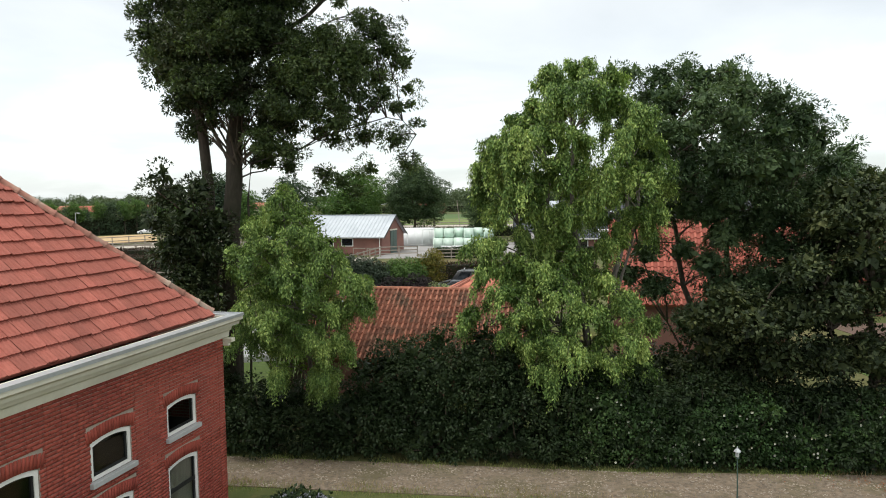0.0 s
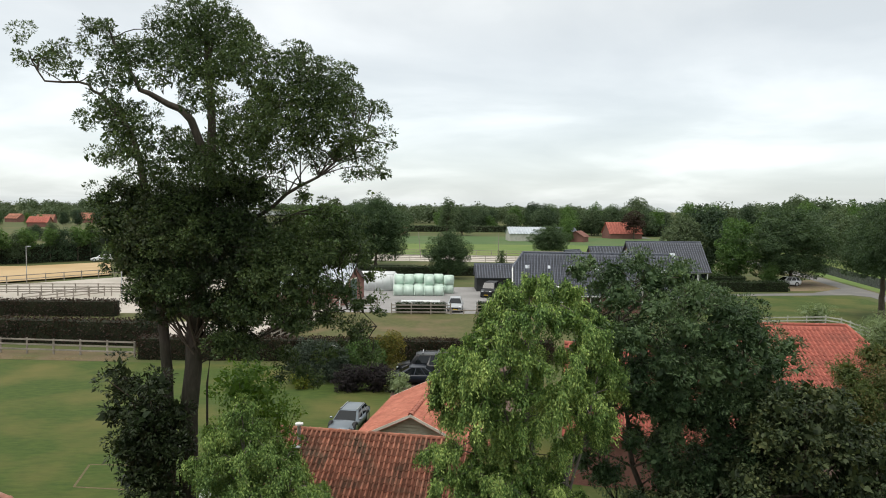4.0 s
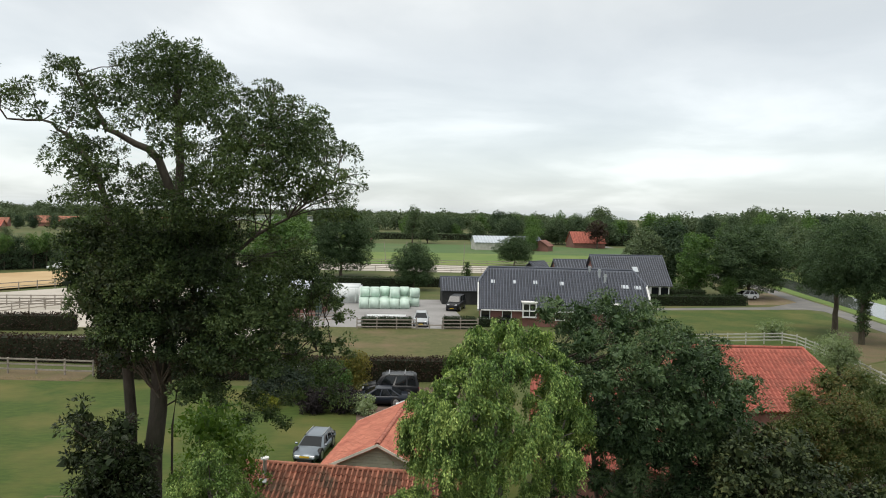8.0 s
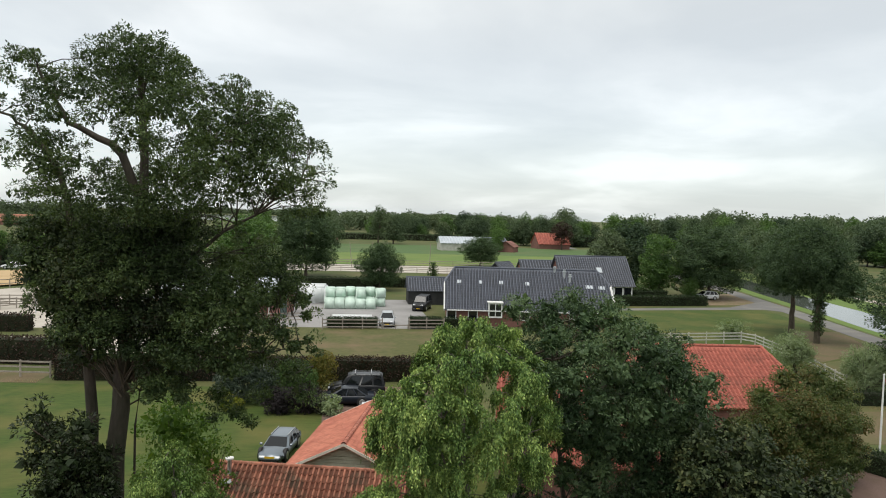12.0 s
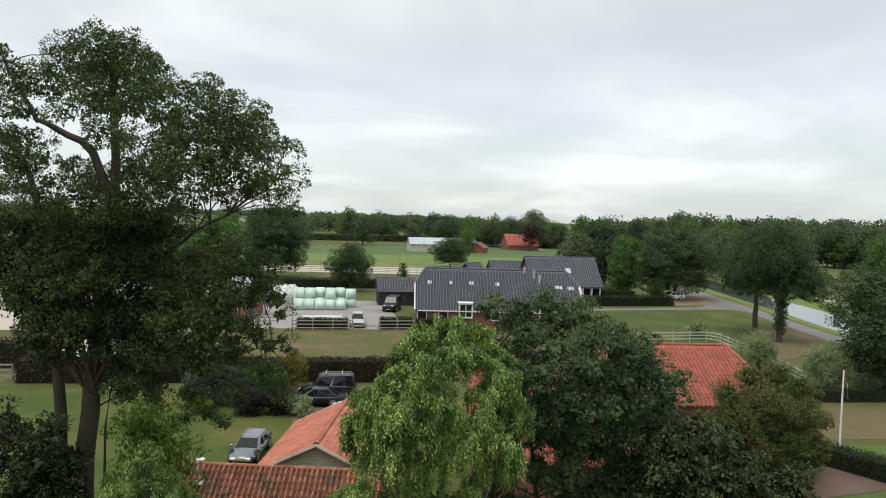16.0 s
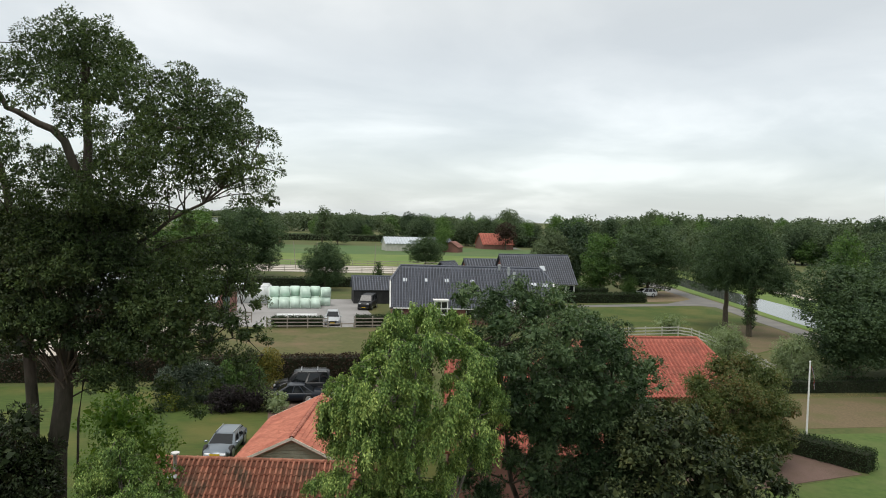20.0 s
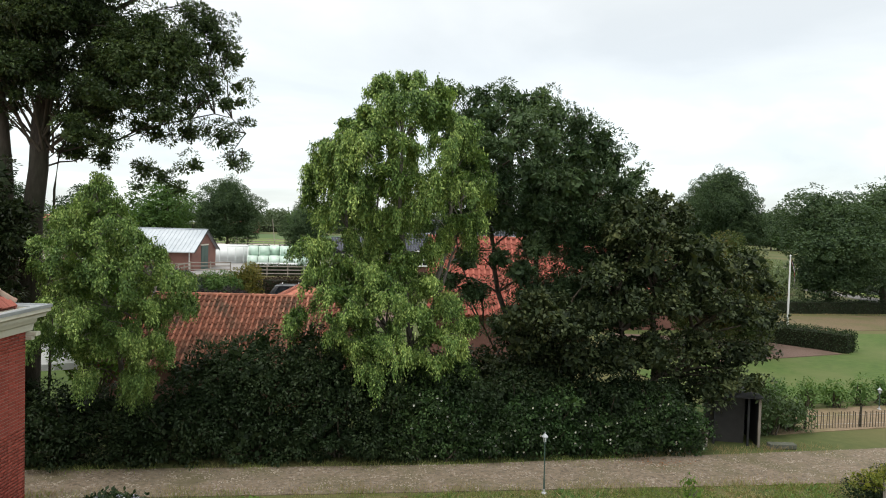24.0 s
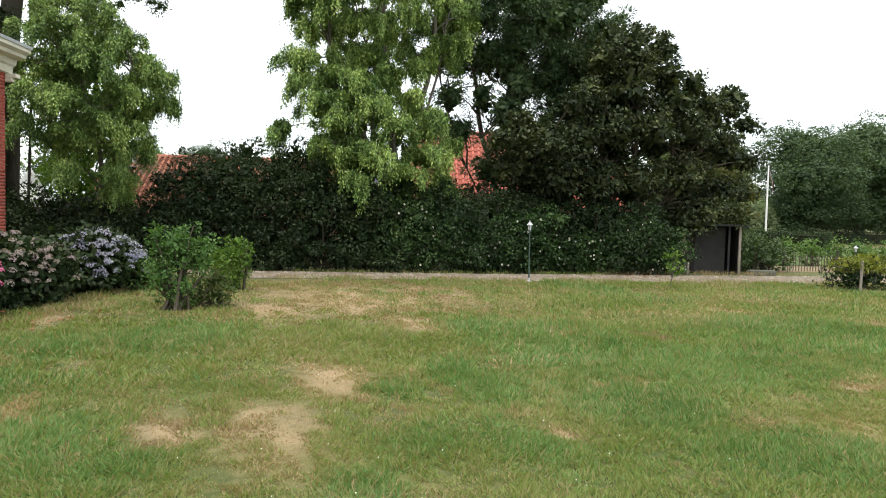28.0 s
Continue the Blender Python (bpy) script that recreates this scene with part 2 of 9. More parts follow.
material("stone_sill", (0.40, 0.41, 0.42), (0.47, 0.48, 0.49), 18.0, 0.8, 0.15, (0.34, 0.35, 0.35), 0.9)
material("grey_wood", (0.27, 0.235, 0.2), (0.36, 0.32, 0.28), 10.0, 0.9, 0.3, (0.2, 0.18, 0.15), 0.8, rand=0.15, stretch=(1, 1, 0.2))
material("green_board", (0.34, 0.36, 0.28), (0.40, 0.42, 0.34), 8.0, 0.8, 0.2, (0.29, 0.31, 0.24), 0.8, rand=0.06)
material("black_board", (0.028, 0.029, 0.03), (0.045, 0.046, 0.047), 8.0, 0.75, 0.2, (0.016, 0.017, 0.018), 0.8, rand=0.1)
material("shed_sheet", (0.028, 0.027, 0.026), (0.042, 0.04, 0.038), 4.0, 0.8, 0.15, (0.058, 0.055, 0.052), 1.2)
material("stained_block", (0.1, 0.105, 0.09), (0.16, 0.16, 0.14), 9.0, 0.9, 0.3, (0.07, 0.08, 0.05), 1.5)
material("dark_metal", (0.03, 0.032, 0.034), (0.045, 0.047, 0.05), 10.0, 0.45, 0.05, None, 0.6, metal=0.5)
material("green_metal", (0.05, 0.085, 0.075), (0.07, 0.11, 0.095), 10.0, 0.5, 0.05, None, 0.6)
material("bale_wrap", (0.55, 0.70, 0.60), (0.62, 0.76, 0.67), 3.0, 0.35, 0.25, (0.5, 0.64, 0.55), 0.7, spec=0.5, rand=0.06)
material("white_wrap", (0.72, 0.74, 0.74), (0.8, 0.82, 0.82), 3.0, 0.4, 0.25, (0.64, 0.67, 0.67), 0.5, spec=0.5)
material("bark", (0.075, 0.06, 0.045), (0.14, 0.115, 0.09), 9.0, 0.95, 0.9, (0.06, 0.06, 0.035), 0.8, stretch=(1, 1, 0.25))
material("bark_dark", (0.045, 0.038, 0.03), (0.095, 0.08, 0.065), 9.0, 0.95, 0.9, (0.035, 0.04, 0.022), 0.8, stretch=(1, 1, 0.25))
material("bark_grey", (0.13, 0.115, 0.1), (0.2, 0.18, 0.155), 9.0, 0.95, 0.7, (0.09, 0.085, 0.07), 0.8, stretch=(1, 1, 0.3))
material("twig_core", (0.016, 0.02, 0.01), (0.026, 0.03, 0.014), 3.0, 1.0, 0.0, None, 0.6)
material("rubber", (0.018, 0.018, 0.018), (0.028, 0.028, 0.028), 20.0, 0.85, 0.1, None, 1.0)
material("alloy", (0.5, 0.51, 0.52), (0.58, 0.59, 0.6), 20.0, 0.35, 0.0, None, 1.0, metal=0.8)
for cname, c in (("paint_grey", (0.16, 0.19, 0.22)), ("paint_black", (0.006, 0.007, 0.009)), ("paint_navy", (0.008, 0.012, 0.02)),
                 ("paint_silver", (0.40, 0.42, 0.44)), ("paint_white", (0.72, 0.73, 0.74))):
    material(cname, c, tuple(1.05 * v for v in c), 30.0, 0.3, 0.0, tuple(0.95 * v for v in c), 0.8, metal=0.3 if cname == "paint_grey" else 0.0, spec=0.5 if cname == "paint_grey" else 0.35, coat=0.2 if cname == "paint_grey" else 0.0)
material("plastic_dark", (0.02, 0.02, 0.021), (0.028, 0.028, 0.03), 20.0, 0.6, 0.0, None, 1.0)
material("lamp_lens", (0.6, 0.62, 0.64), (0.7, 0.72, 0.74), 20.0, 0.15, 0.0, None, 1.0, spec=0.6)
material("red_lens", (0.35, 0.02, 0.02), (0.42, 0.03, 0.03), 20.0, 0.2, 0.0, None, 1.0, spec=0.6)
material("plate_yellow", (0.65, 0.42, 0.03), (0.7, 0.46, 0.04), 20.0, 0.5, 0.0, None, 1.0)
material("flag_blue", (0.03, 0.06, 0.22), (0.04, 0.07, 0.26), 9.0, 0.8, 0.1)
material("flag_red", (0.45, 0.03, 0.04), (0.5, 0.04, 0.05), 9.0, 0.8, 0.1)
material("curtain", (0.20, 0.2, 0.17), (0.26, 0.26, 0.22), 12.0, 0.9, 0.2, None, 0.9, stretch=(6, 6, 0.3))
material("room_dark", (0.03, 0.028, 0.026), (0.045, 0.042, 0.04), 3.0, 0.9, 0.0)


def glass(name, tint, rough=0.05, gloss=0.8):
    m = bpy.data.materials.new(name)
    m.use_nodes = True
    p = m.node_tree.nodes["Principled BSDF"]
    setin(p, Base_Color=(*tint, 1), Roughness=rough)
    p.inputs["Specular IOR Level"].default_value = gloss
    MATS[name] = m


glass("dark_glass", (0.012, 0.014, 0.016))
glass("car_glass", (0.008, 0.01, 0.012), 0.03, 0.42)


def clear_glass():
    m = bpy.data.materials.new("window_glass")
    m.use_nodes = True
    t = m.node_tree
    p = t.nodes["Principled BSDF"]
    setin(p, Base_Color=(0.9, 0.95, 0.93, 1), Roughness=0.02)
    p.inputs["Transmission Weight"].default_value = 1.0
    MATS["window_glass"] = m


clear_glass()


def water_material():
    m = bpy.data.materials.new("water")
    m.use_nodes = True
    t = m.node_tree
    p = t.nodes["Principled BSDF"]
    setin(p, Base_Color=(0.09, 0.1, 0.09, 1), Roughness=0.06)
    n = setin(nd(t, "ShaderNodeTexNoise"), Scale=1.5, Detail=3.0)
    bp = setin(nd(t, "ShaderNodeBump"), Strength=0.15, Distance=0.05)
    t.links.new(n.outputs[0], bp.inputs["Height"]), t.links.new(bp.outputs[0], p.inputs["Normal"])
    MATS["water"] = m


water_material()
leaf_material("ash_leaf", [(0.019, 0.032, 0.014), (0.047, 0.077, 0.029), (0.14, 0.192, 0.073)], 0.42, 0.25)
leaf_material("willow_leaf", [(0.036, 0.078, 0.024), (0.145, 0.24, 0.062), (0.5, 0.62, 0.19)], 0.42, 0.14, 0.9)
leaf_material("birch_leaf", [(0.048, 0.095, 0.028), (0.15, 0.24, 0.062), (0.44, 0.55, 0.17)], 0.42, 0.14, 0.9)
leaf_material("dark_leaf", [(0.038, 0.062, 0.027), (0.063, 0.1, 0.040), (0.116, 0.16, 0.067)], 0.4, 0.25)
leaf_material("walnut_leaf", [(0.022, 0.044, 0.02), (0.052, 0.09, 0.04), (0.15, 0.215, 0.1)], 0.38, 0.2, 0.8)
leaf_material("ivy_leaf", [(0.015, 0.024, 0.01), (0.025, 0.04, 0.016), (0.06, 0.08, 0.036), (0.09, 0.1, 0.042)], 0.35, 0.15)
leaf_material("oak_leaf", [(0.033, 0.06, 0.03), (0.058, 0.096, 0.044), (0.11, 0.16, 0.075)], 0.5, 0.25)
leaf_material("elder_leaf", [(0.015, 0.025, 0.012), (0.03, 0.045, 0.02), (0.07, 0.09, 0.038), (0.15, 0.16, 0.062)], 0.5, 0.15, 0.9)
leaf_material("hedge_leaf", [(0.0123, 0.0234, 0.0099), (0.0222, 0.0406, 0.0164), (0.0475, 0.0702, 0.0278)], 0.5, 0.2)
leaf_material("nettle_leaf", [(0.045, 0.094, 0.028), (0.082, 0.152, 0.043), (0.145, 0.225, 0.072)], 0.5, 0.3)
leaf_material("weed_leaf", [(0.026, 0.058, 0.02), (0.052, 0.1, 0.033), (0.115, 0.18, 0.065)], 0.5, 0.25)
leaf_material("bright_shrub_leaf", [(0.05, 0.11, 0.02), (0.1, 0.18, 0.03), (0.17, 0.25, 0.05)], 0.5, 0.3)
leaf_material("beech_leaf", [(0.0255, 0.0153, 0.0119), (0.0425, 0.0255, 0.0187), (0.051, 0.0425, 0.0255)], 0.5, 0.2)
leaf_material("rhodo_leaf", [(0.03, 0.046, 0.034), (0.048, 0.07, 0.048), (0.085, 0.11, 0.075)], 0.4, 0.15)
leaf_material("purple_leaf", [(0.012, 0.011, 0.012), (0.022, 0.018, 0.02), (0.04, 0.03, 0.03)], 0.5, 0.15)
leaf_material("gold_leaf", [(0.07, 0.09, 0.02), (0.16, 0.14, 0.03), (0.27, 0.2, 0.04)], 0.5, 0.3)
leaf_material("rust_leaf", [(0.035, 0.062, 0.02), (0.066, 0.098, 0.031), (0.105, 0.125, 0.045), (0.17, 0.12, 0.05)], 0.5, 0.3)
leaf_material("pollard_leaf", [(0.14, 0.19, 0.1), (0.22, 0.28, 0.15), (0.32, 0.38, 0.22)], 0.5, 0.3)
# Distant haze is put into both leaf colours: bluer here, paler below
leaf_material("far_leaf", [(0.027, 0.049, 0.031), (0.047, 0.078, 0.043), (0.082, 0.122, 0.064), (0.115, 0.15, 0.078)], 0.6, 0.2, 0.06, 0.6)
leaf_material("hazed_leaf", [(0.06, 0.088, 0.05), (0.09, 0.125, 0.068), (0.125, 0.16, 0.09)], 0.6, 0.2, 0.06, 0.5)
leaf_material("yellow_leaf", [(0.08, 0.12, 0.02), (0.17, 0.19, 0.03), (0.33, 0.3, 0.05)], 0.5, 0.3)
leaf_material("grass_blade", [(0.128, 0.188, 0.046), (0.198, 0.258, 0.07), (0.2503, 0.2617, 0.1023), (0.3671, 0.3013, 0.1846)], 0.6, 0.3, 0.5)
leaf_material("lush_blade", [(0.075, 0.155, 0.046), (0.135, 0.24, 0.076), (0.2017, 0.3172, 0.1149)], 0.55, 0.3, 0.8)
leaf_material("fallen_leaf", [(0.16, 0.06, 0.03), (0.26, 0.1, 0.05), (0.34, 0.18, 0.09)], 0.7, 0.2)
leaf_material("straw", [(0.2, 0.15, 0.085), (0.32, 0.245, 0.14), (0.46, 0.37, 0.225)], 0.7, 0.3)
leaf_material("blue_petal", [(0.17, 0.18, 0.28), (0.29, 0.3, 0.4), (0.5, 0.5, 0.56)], 0.6, 0.3, 2.0)
leaf_material("pale_petal", [(0.24, 0.19, 0.2), (0.31, 0.25, 0.26), (0.37, 0.32, 0.31)], 0.6, 0.3, 2.0)
leaf_material("pink_petal", [(0.5, 0.1, 0.25), (0.6, 0.16, 0.33), (0.62, 0.25, 0.4)], 0.6, 0.3, 2.0)
leaf_material("cream_petal", [(0.2, 0.17, 0.16), (0.27, 0.235, 0.215), (0.33, 0.29, 0.26)], 0.6, 0.3, 2.0)
leaf_material("mauve_petal", [(0.3, 0.28, 0.42), (0.42, 0.4, 0.52)], 0.6, 0.3, 2.0)
leaf_material("sky_petal", [(0.28, 0.38, 0.6), (0.42, 0.5, 0.68)], 0.6, 0.3, 2.0)
leaf_material("garden_leaf", [(0.05, 0.11, 0.03), (0.09, 0.175, 0.05), (0.16, 0.26, 0.085)], 0.45, 0.3)
leaf_material("white_petal", [(0.7, 0.7, 0.66), (0.76, 0.76, 0.72)], 0.6, 0.3, 2.0)


def coursed_brick():
    """Brickwork of the walls that stand away from the drive."""
    m = material("coursed_brick", (0.30, 0.062, 0.045), (0.37, 0.085, 0.06), 20.0, 0.85, 0.25)
    t = m.node_tree
    lk = t.links.new
    p = t.nodes["Principled BSDF"]
    old = p.inputs["Base Color"].links[0].from_socket
    co = nd(t, "ShaderNodeTexCoord")
    sep = nd(t, "ShaderNodeSeparateXYZ")
    lk(co.outputs["Object"], sep.inputs[0])
    add = nd(t, "ShaderNodeMath", operation="ADD")
    lk(sep.outputs[0], add.inputs[0]), lk(sep.outputs[1], add.inputs[1])
    com = nd(t, "ShaderNodeCombineXYZ")
    lk(add.outputs[0], com.inputs[0]), lk(sep.outputs[2], com.inputs[1])
    br = setin(nd(t, "ShaderNodeTexBrick"), Scale=1.0, Mortar=(0.36, 0.3, 0.26, 1), Mortar_Size=0.006, Brick_Width=0.22, Row_Height=0.0635)
    lk(com.outputs[0], br.inputs["Vector"]), lk(old, br.inputs["Color1"]), lk(old, br.inputs["Color2"])
    lk(br.outputs[0], p.inputs["Base Color"])


coursed_brick()

# ---- mesh helpers ----
def obj(name, V, F, mat, parent=None, smooth=False):
    """One mesh object from arrays of places and faces."""
    me = bpy.data.meshes.new(name)
    V = np.asarray(V, dtype=np.float32)
    if isinstance(F, np.ndarray):
        k = F.shape[1]
        me.vertices.add(len(V)), me.loops.add(F.size), me.polygons.add(len(F))
        me.vertices.foreach_set("co", V.ravel())
        me.loops.foreach_set("vertex_index", F.astype(np.int32).ravel())
        me.polygons.foreach_set("loop_start", np.arange(0, F.size, k, dtype=np.int32))
        me.polygons.foreach_set("loop_total", np.full(len(F), k, dtype=np.int32))
    else:
        me.from_pydata([tuple(v) for v in V], [], F)
    me.materials.append(MATS[mat] if isinstance(mat, str) else mat)
    me.update(calc_edges=True)
    if smooth:
        me.polygons.foreach_set("use_smooth", np.ones(len(me.polygons), dtype=bool))
    ob = new(name, me)
    if parent:
        ob.parent = parent
    return ob


def part(name, bm, mat, parent, label="", smooth=False):
    """Links a bmesh as one mesh object under a thing or a part."""
    me = bpy.data.meshes.new(name)
    bmesh.ops.recalc_face_normals(bm, faces=bm.faces)
    bm.to_mesh(me)
    bm.free()
    me.materials.append(MATS[mat])
    if smooth:
        me.polygons.foreach_set("use_smooth", np.ones(len(me.polygons), dtype=bool))
    ob = new(name, me)
    if parent:
        ob.parent = parent
    if label:
        tagged(ob, label)
    return ob


def thing(name, m=None, label="", category="", group="", kind=""):
    ob = new(name)
    ob.empty_display_size = 0.2
    if m is not None:
        ob.matrix_world = m
    return tagged(ob, label, category, group, kind)


def box(bm, x0, y0, z0, x1, y1, z1, bev=0.0):
    vs = [bm.verts.new(p) for p in ((x0, y0, z0), (x1, y0, z0), (x1, y1, z0), (x0, y1, z0), (x0, y0, z1), (x1, y0, z1), (x1, y1, z1), (x0, y1, z1))]
    fs = [bm.faces.new([vs[i] for i in q]) for q in ((3, 2, 1, 0), (4, 5, 6, 7), (0, 1, 5, 4), (1, 2, 6, 5), (2, 3, 7, 6), (3, 0, 4, 7))]
    if bev:
        es = list({e for f in fs for e in f.edges})
        bmesh.ops.bevel(bm, geom=es, offset=bev, segments=1, affect="EDGES")
    return bm


def boxes(*specs, bev=0.0):
    bm = bmesh.new()
    for s in specs:
        box(bm, *s, bev=bev)
    return bm


def prism(pts, y0, y1):
    """An outline in x and z, run along y."""
    bm = bmesh.new()
    a = [bm.verts.new((x, y0, z)) for x, z in pts]
    b = [bm.verts.new((x, y1, z)) for x, z in pts]
    n = len(pts)
    bm.faces.new(a), bm.faces.new(b[::-1])
    for i in range(n):
        bm.faces.new((a[i], b[i], b[(i + 1) % n], a[(i + 1) % n]))
    return bm


def lathe(rings, seg=10, at=(0, 0)):
    """Rings of (radius, z) round an upright axis."""
    bm = bmesh.new()
    loops = [[bm.verts.new((at[0] + r * math.cos(2 * math.pi * k / seg), at[1] + r * math.sin(2 * math.pi * k / seg), z)) for k in range(seg)] for r, z in rings]
    for a, b in zip(loops, loops[1:]):
        for k in range(seg):
            bm.faces.new((a[k], a[(k + 1) % seg], b[(k + 1) % seg], b[k]))
    bm.faces.new(loops[0][::-1]), bm.faces.new(loops[-1])
    return bm


def sheet(name, pts, z, mat, label, category="", cut=0):
    """A flat stretch of ground with a slight thickness under its edge."""
    bm = bmesh.new()
    f = bm.faces.new([bm.verts.new((x, y, z)) for x, y in pts])
    if f.normal.z < 0:
        f.normal_flip()
    r = bmesh.ops.extrude_face_region(bm, geom=[f])
    bmesh.ops.translate(bm, vec=(0, 0, -0.05), verts=[v for v in r["geom"] if isinstance(v, bmesh.types.BMVert)])
    ob = part(name, bm, mat, None)
    return tagged(ob, label, category or "ground", kind="structure")


class Tubes:
    """Collects tapered branches as one mesh."""

    def __init__(self):
        self.V, self.F, self.n = [], [], 0

    def add(self, pts, r0, r1, seg=6):
        pts = np.asarray(pts, float)
        m = len(pts)
        d = np.gradient(pts, axis=0)
        d /= np.linalg.norm(d, axis=1)[:, None] + 1e-9
        ref = np.where(np.abs(d[:, 2:3]) > 0.9, np.array([[1.0, 0, 0]]), np.array([[0, 0, 1.0]]))
        a = np.cross(d, ref)
        a /= np.linalg.norm(a, axis=1)[:, None] + 1e-9
        b = np.cross(d, a)
        th = np.arange(seg) * 2 * math.pi / seg
        r = np.linspace(r0, r1, m)[:, None, None]
        ring = pts[:, None] + r * (np.cos(th)[None, :, None] * a[:, None] + np.sin(th)[None, :, None] * b[:, None])
        self.V.append(ring.reshape(-1, 3))
        i, k = np.meshgrid(np.arange(m - 1), np.arange(seg), indexing="ij")
        k2 = (k + 1) % seg
        self.F.append(self.n + np.stack([i * seg + k, i * seg + k2, (i + 1) * seg + k2, (i + 1) * seg + k], -1).reshape(-1, 4))
        self.n += m * seg

    def done(self, name, mat, parent):
        return obj(name, np.concatenate(self.V), np.concatenate(self.F), mat, parent, smooth=True)


def unit(v):
    return v / (np.linalg.norm(v, axis=-1, keepdims=True) + 1e-9)


def leaf_arrays(P, D, N, L, W):
    """Kite-shaped leaves, folded along the rib: root P, way D, face N, length L, width W."""
    S = unit(np.cross(D, N))
    N = np.cross(S, D)
    L, W = L[:, None], W[:, None]
    mid = P + D * L * 0.45
    V = np.stack([P, mid + S * W * 0.5 + N * W * 0.16, P + D * L, mid - S * W * 0.5 + N * W * 0.16], 1)
    return V.reshape(-1, 3), np.arange(len(P) * 4).reshape(-1, 4)


def bumpy(rng, lobes, k=6, f=0.42, shrink=0.86, mains=True):
    """Smaller lobes set about the skin of each lobe, for an uneven outline."""
    out = []
    for lb in np.asarray(lobes, float):
        if mains:
            out.append(np.concatenate([lb[:3], lb[3:] * shrink]))
        d = unit(rng.normal(size=(k, 3)) + np.array([0, 0, 0.2]))
        for q in d:
            r = f * rng.uniform(0.6, 1.3)
            out.append(np.concatenate([lb[:3] + q * lb[3:] * (1.02 - r * 0.55), lb[3:] * r * np.array([1, 1, 0.85])]))
    return np.array(out)


def crown_tufts(rng, lobes, clump, gaps=0.0, most=100000, space=1.2, ragged=0.0):
    """Tufts spread evenly over the outer skin of a crown made of lobes (x, y, z, rx, ry, rz): their places, sizes and facing."""
    lobes = np.asarray(lobes, float)
    P, D = [], []
    for k, lb in enumerate(lobes):
        n = int(30 + 26 * (lb[3] * lb[4] + lb[3] * lb[5] + lb[4] * lb[5]) / (clump * clump) * 0.35)
        d = unit(rng.normal(size=(n, 3)))
        p = lb[:3] + d * lb[3:] * rng.uniform(0.8 - ragged, 1.08 + ragged, (n, 1))
        ok = np.ones(n, bool)
        for j, o in enumerate(lobes):
            if j != k:
                ok &= (((p - o[:3]) / o[3:]) ** 2).sum(1) > 0.62
        P.append(p[ok]), D.append(unit(d / lb[3:])[ok])
    P, D = np.concatenate(P), np.concatenate(D)
    order = rng.permutation(len(P))
    P, D = P[order], D[order]
    keep, cells = [], {}
    gap = clump * space
    cell = np.floor(P / gap).astype(int)
    near = list(itertools.product((-1, 0, 1), repeat=3))
    for i in range(len(P)):
        if len(keep) >= most:
            break
        c = cell[i]
        if all(((P[j] - P[i]) ** 2).sum() > gap * gap for d in near for j in cells.get((c[0] + d[0], c[1] + d[1], c[2] + d[2]), ())):
            keep.append(i)
            cells.setdefault((c[0], c[1], c[2]), []).append(i)
    keep = np.array(keep)[rng.random(len(keep)) >= gaps]
    return P[keep], clump * rng.uniform(0.6, 1.45, len(keep)), D[keep]


def scatter_leaves(rng, C, R, Dir, n, size, aspect=0.45, up=0.5, droop=0.25, squash=0.8, radial=0.45):
    """n leaves on the outer dome of each tuft (centre C, radius R, facing Dir)."""
    Dr = np.repeat(unit(Dir + np.array([0, 0, 0.35])), n, 0)
    C = np.repeat(C, n, 0)
    R = np.repeat(R, n)[:, None]
    d = unit(rng.normal(size=C.shape) + Dr * 0.75)
    rr = rng.uniform(0.2, 1.0, (len(C), 1)) ** 0.4
    stray = np.where(rng.random((len(C), 1)) < 0.1, rng.uniform(1.0, 1.35, (len(C), 1)), 1.0)
    P = C + d * rr * stray * R * np.array([1, 1, squash])
    D = unit(d * radial + rng.normal(size=C.shape) * (0.8 - 0.55 * radial) + np.array([0, 0, -droop]))
    N = unit(d * 0.8 + rng.normal(size=C.shape) * 0.38 + np.array([0, 0, up]))
    L = size * rng.uniform(0.65, 1.3, len(C))
    return leaf_arrays(P, D, N, L, L * aspect)


def inner_leaves(rng, lobes, n, size, aspect):
    """Larger shaded leaves within the lobes, so that the crown is not see-through."""
    lobes = np.asarray(lobes, float)
    vol = lobes[:, 3] * lobes[:, 4] * lobes[:, 5]
    k = rng.choice(len(lobes), n, p=vol ** 0.8 / (vol ** 0.8).sum())
    d = unit(rng.normal(size=(n, 3)))
    P = lobes[k, :3] + d * lobes[k, 3:] * rng.uniform(0.3, 0.82, (n, 1))
    L = size * rng.uniform(0.7, 1.3, n)
    return leaf_arrays(P, unit(rng.normal(size=(n, 3))), unit(d + rng.normal(size=(n, 3)) * 0.5), L, L * aspect)


def bend(rng, a, b, n=7, sag=0.12, wob=0.05):
    a, b = np.asarray(a, float), np.asarray(b, float)
    t = np.linspace(0, 1, n)[:, None]
    ln = np.linalg.norm(b - a)
    p = a + (b - a) * t + np.array([0, 0, 1.0]) * sag * ln * t * (1 - t) * 4 * 0.5
    return p + rng.normal(size=p.shape) * wob * ln * 0.25 * (t * (1 - t) * 4)


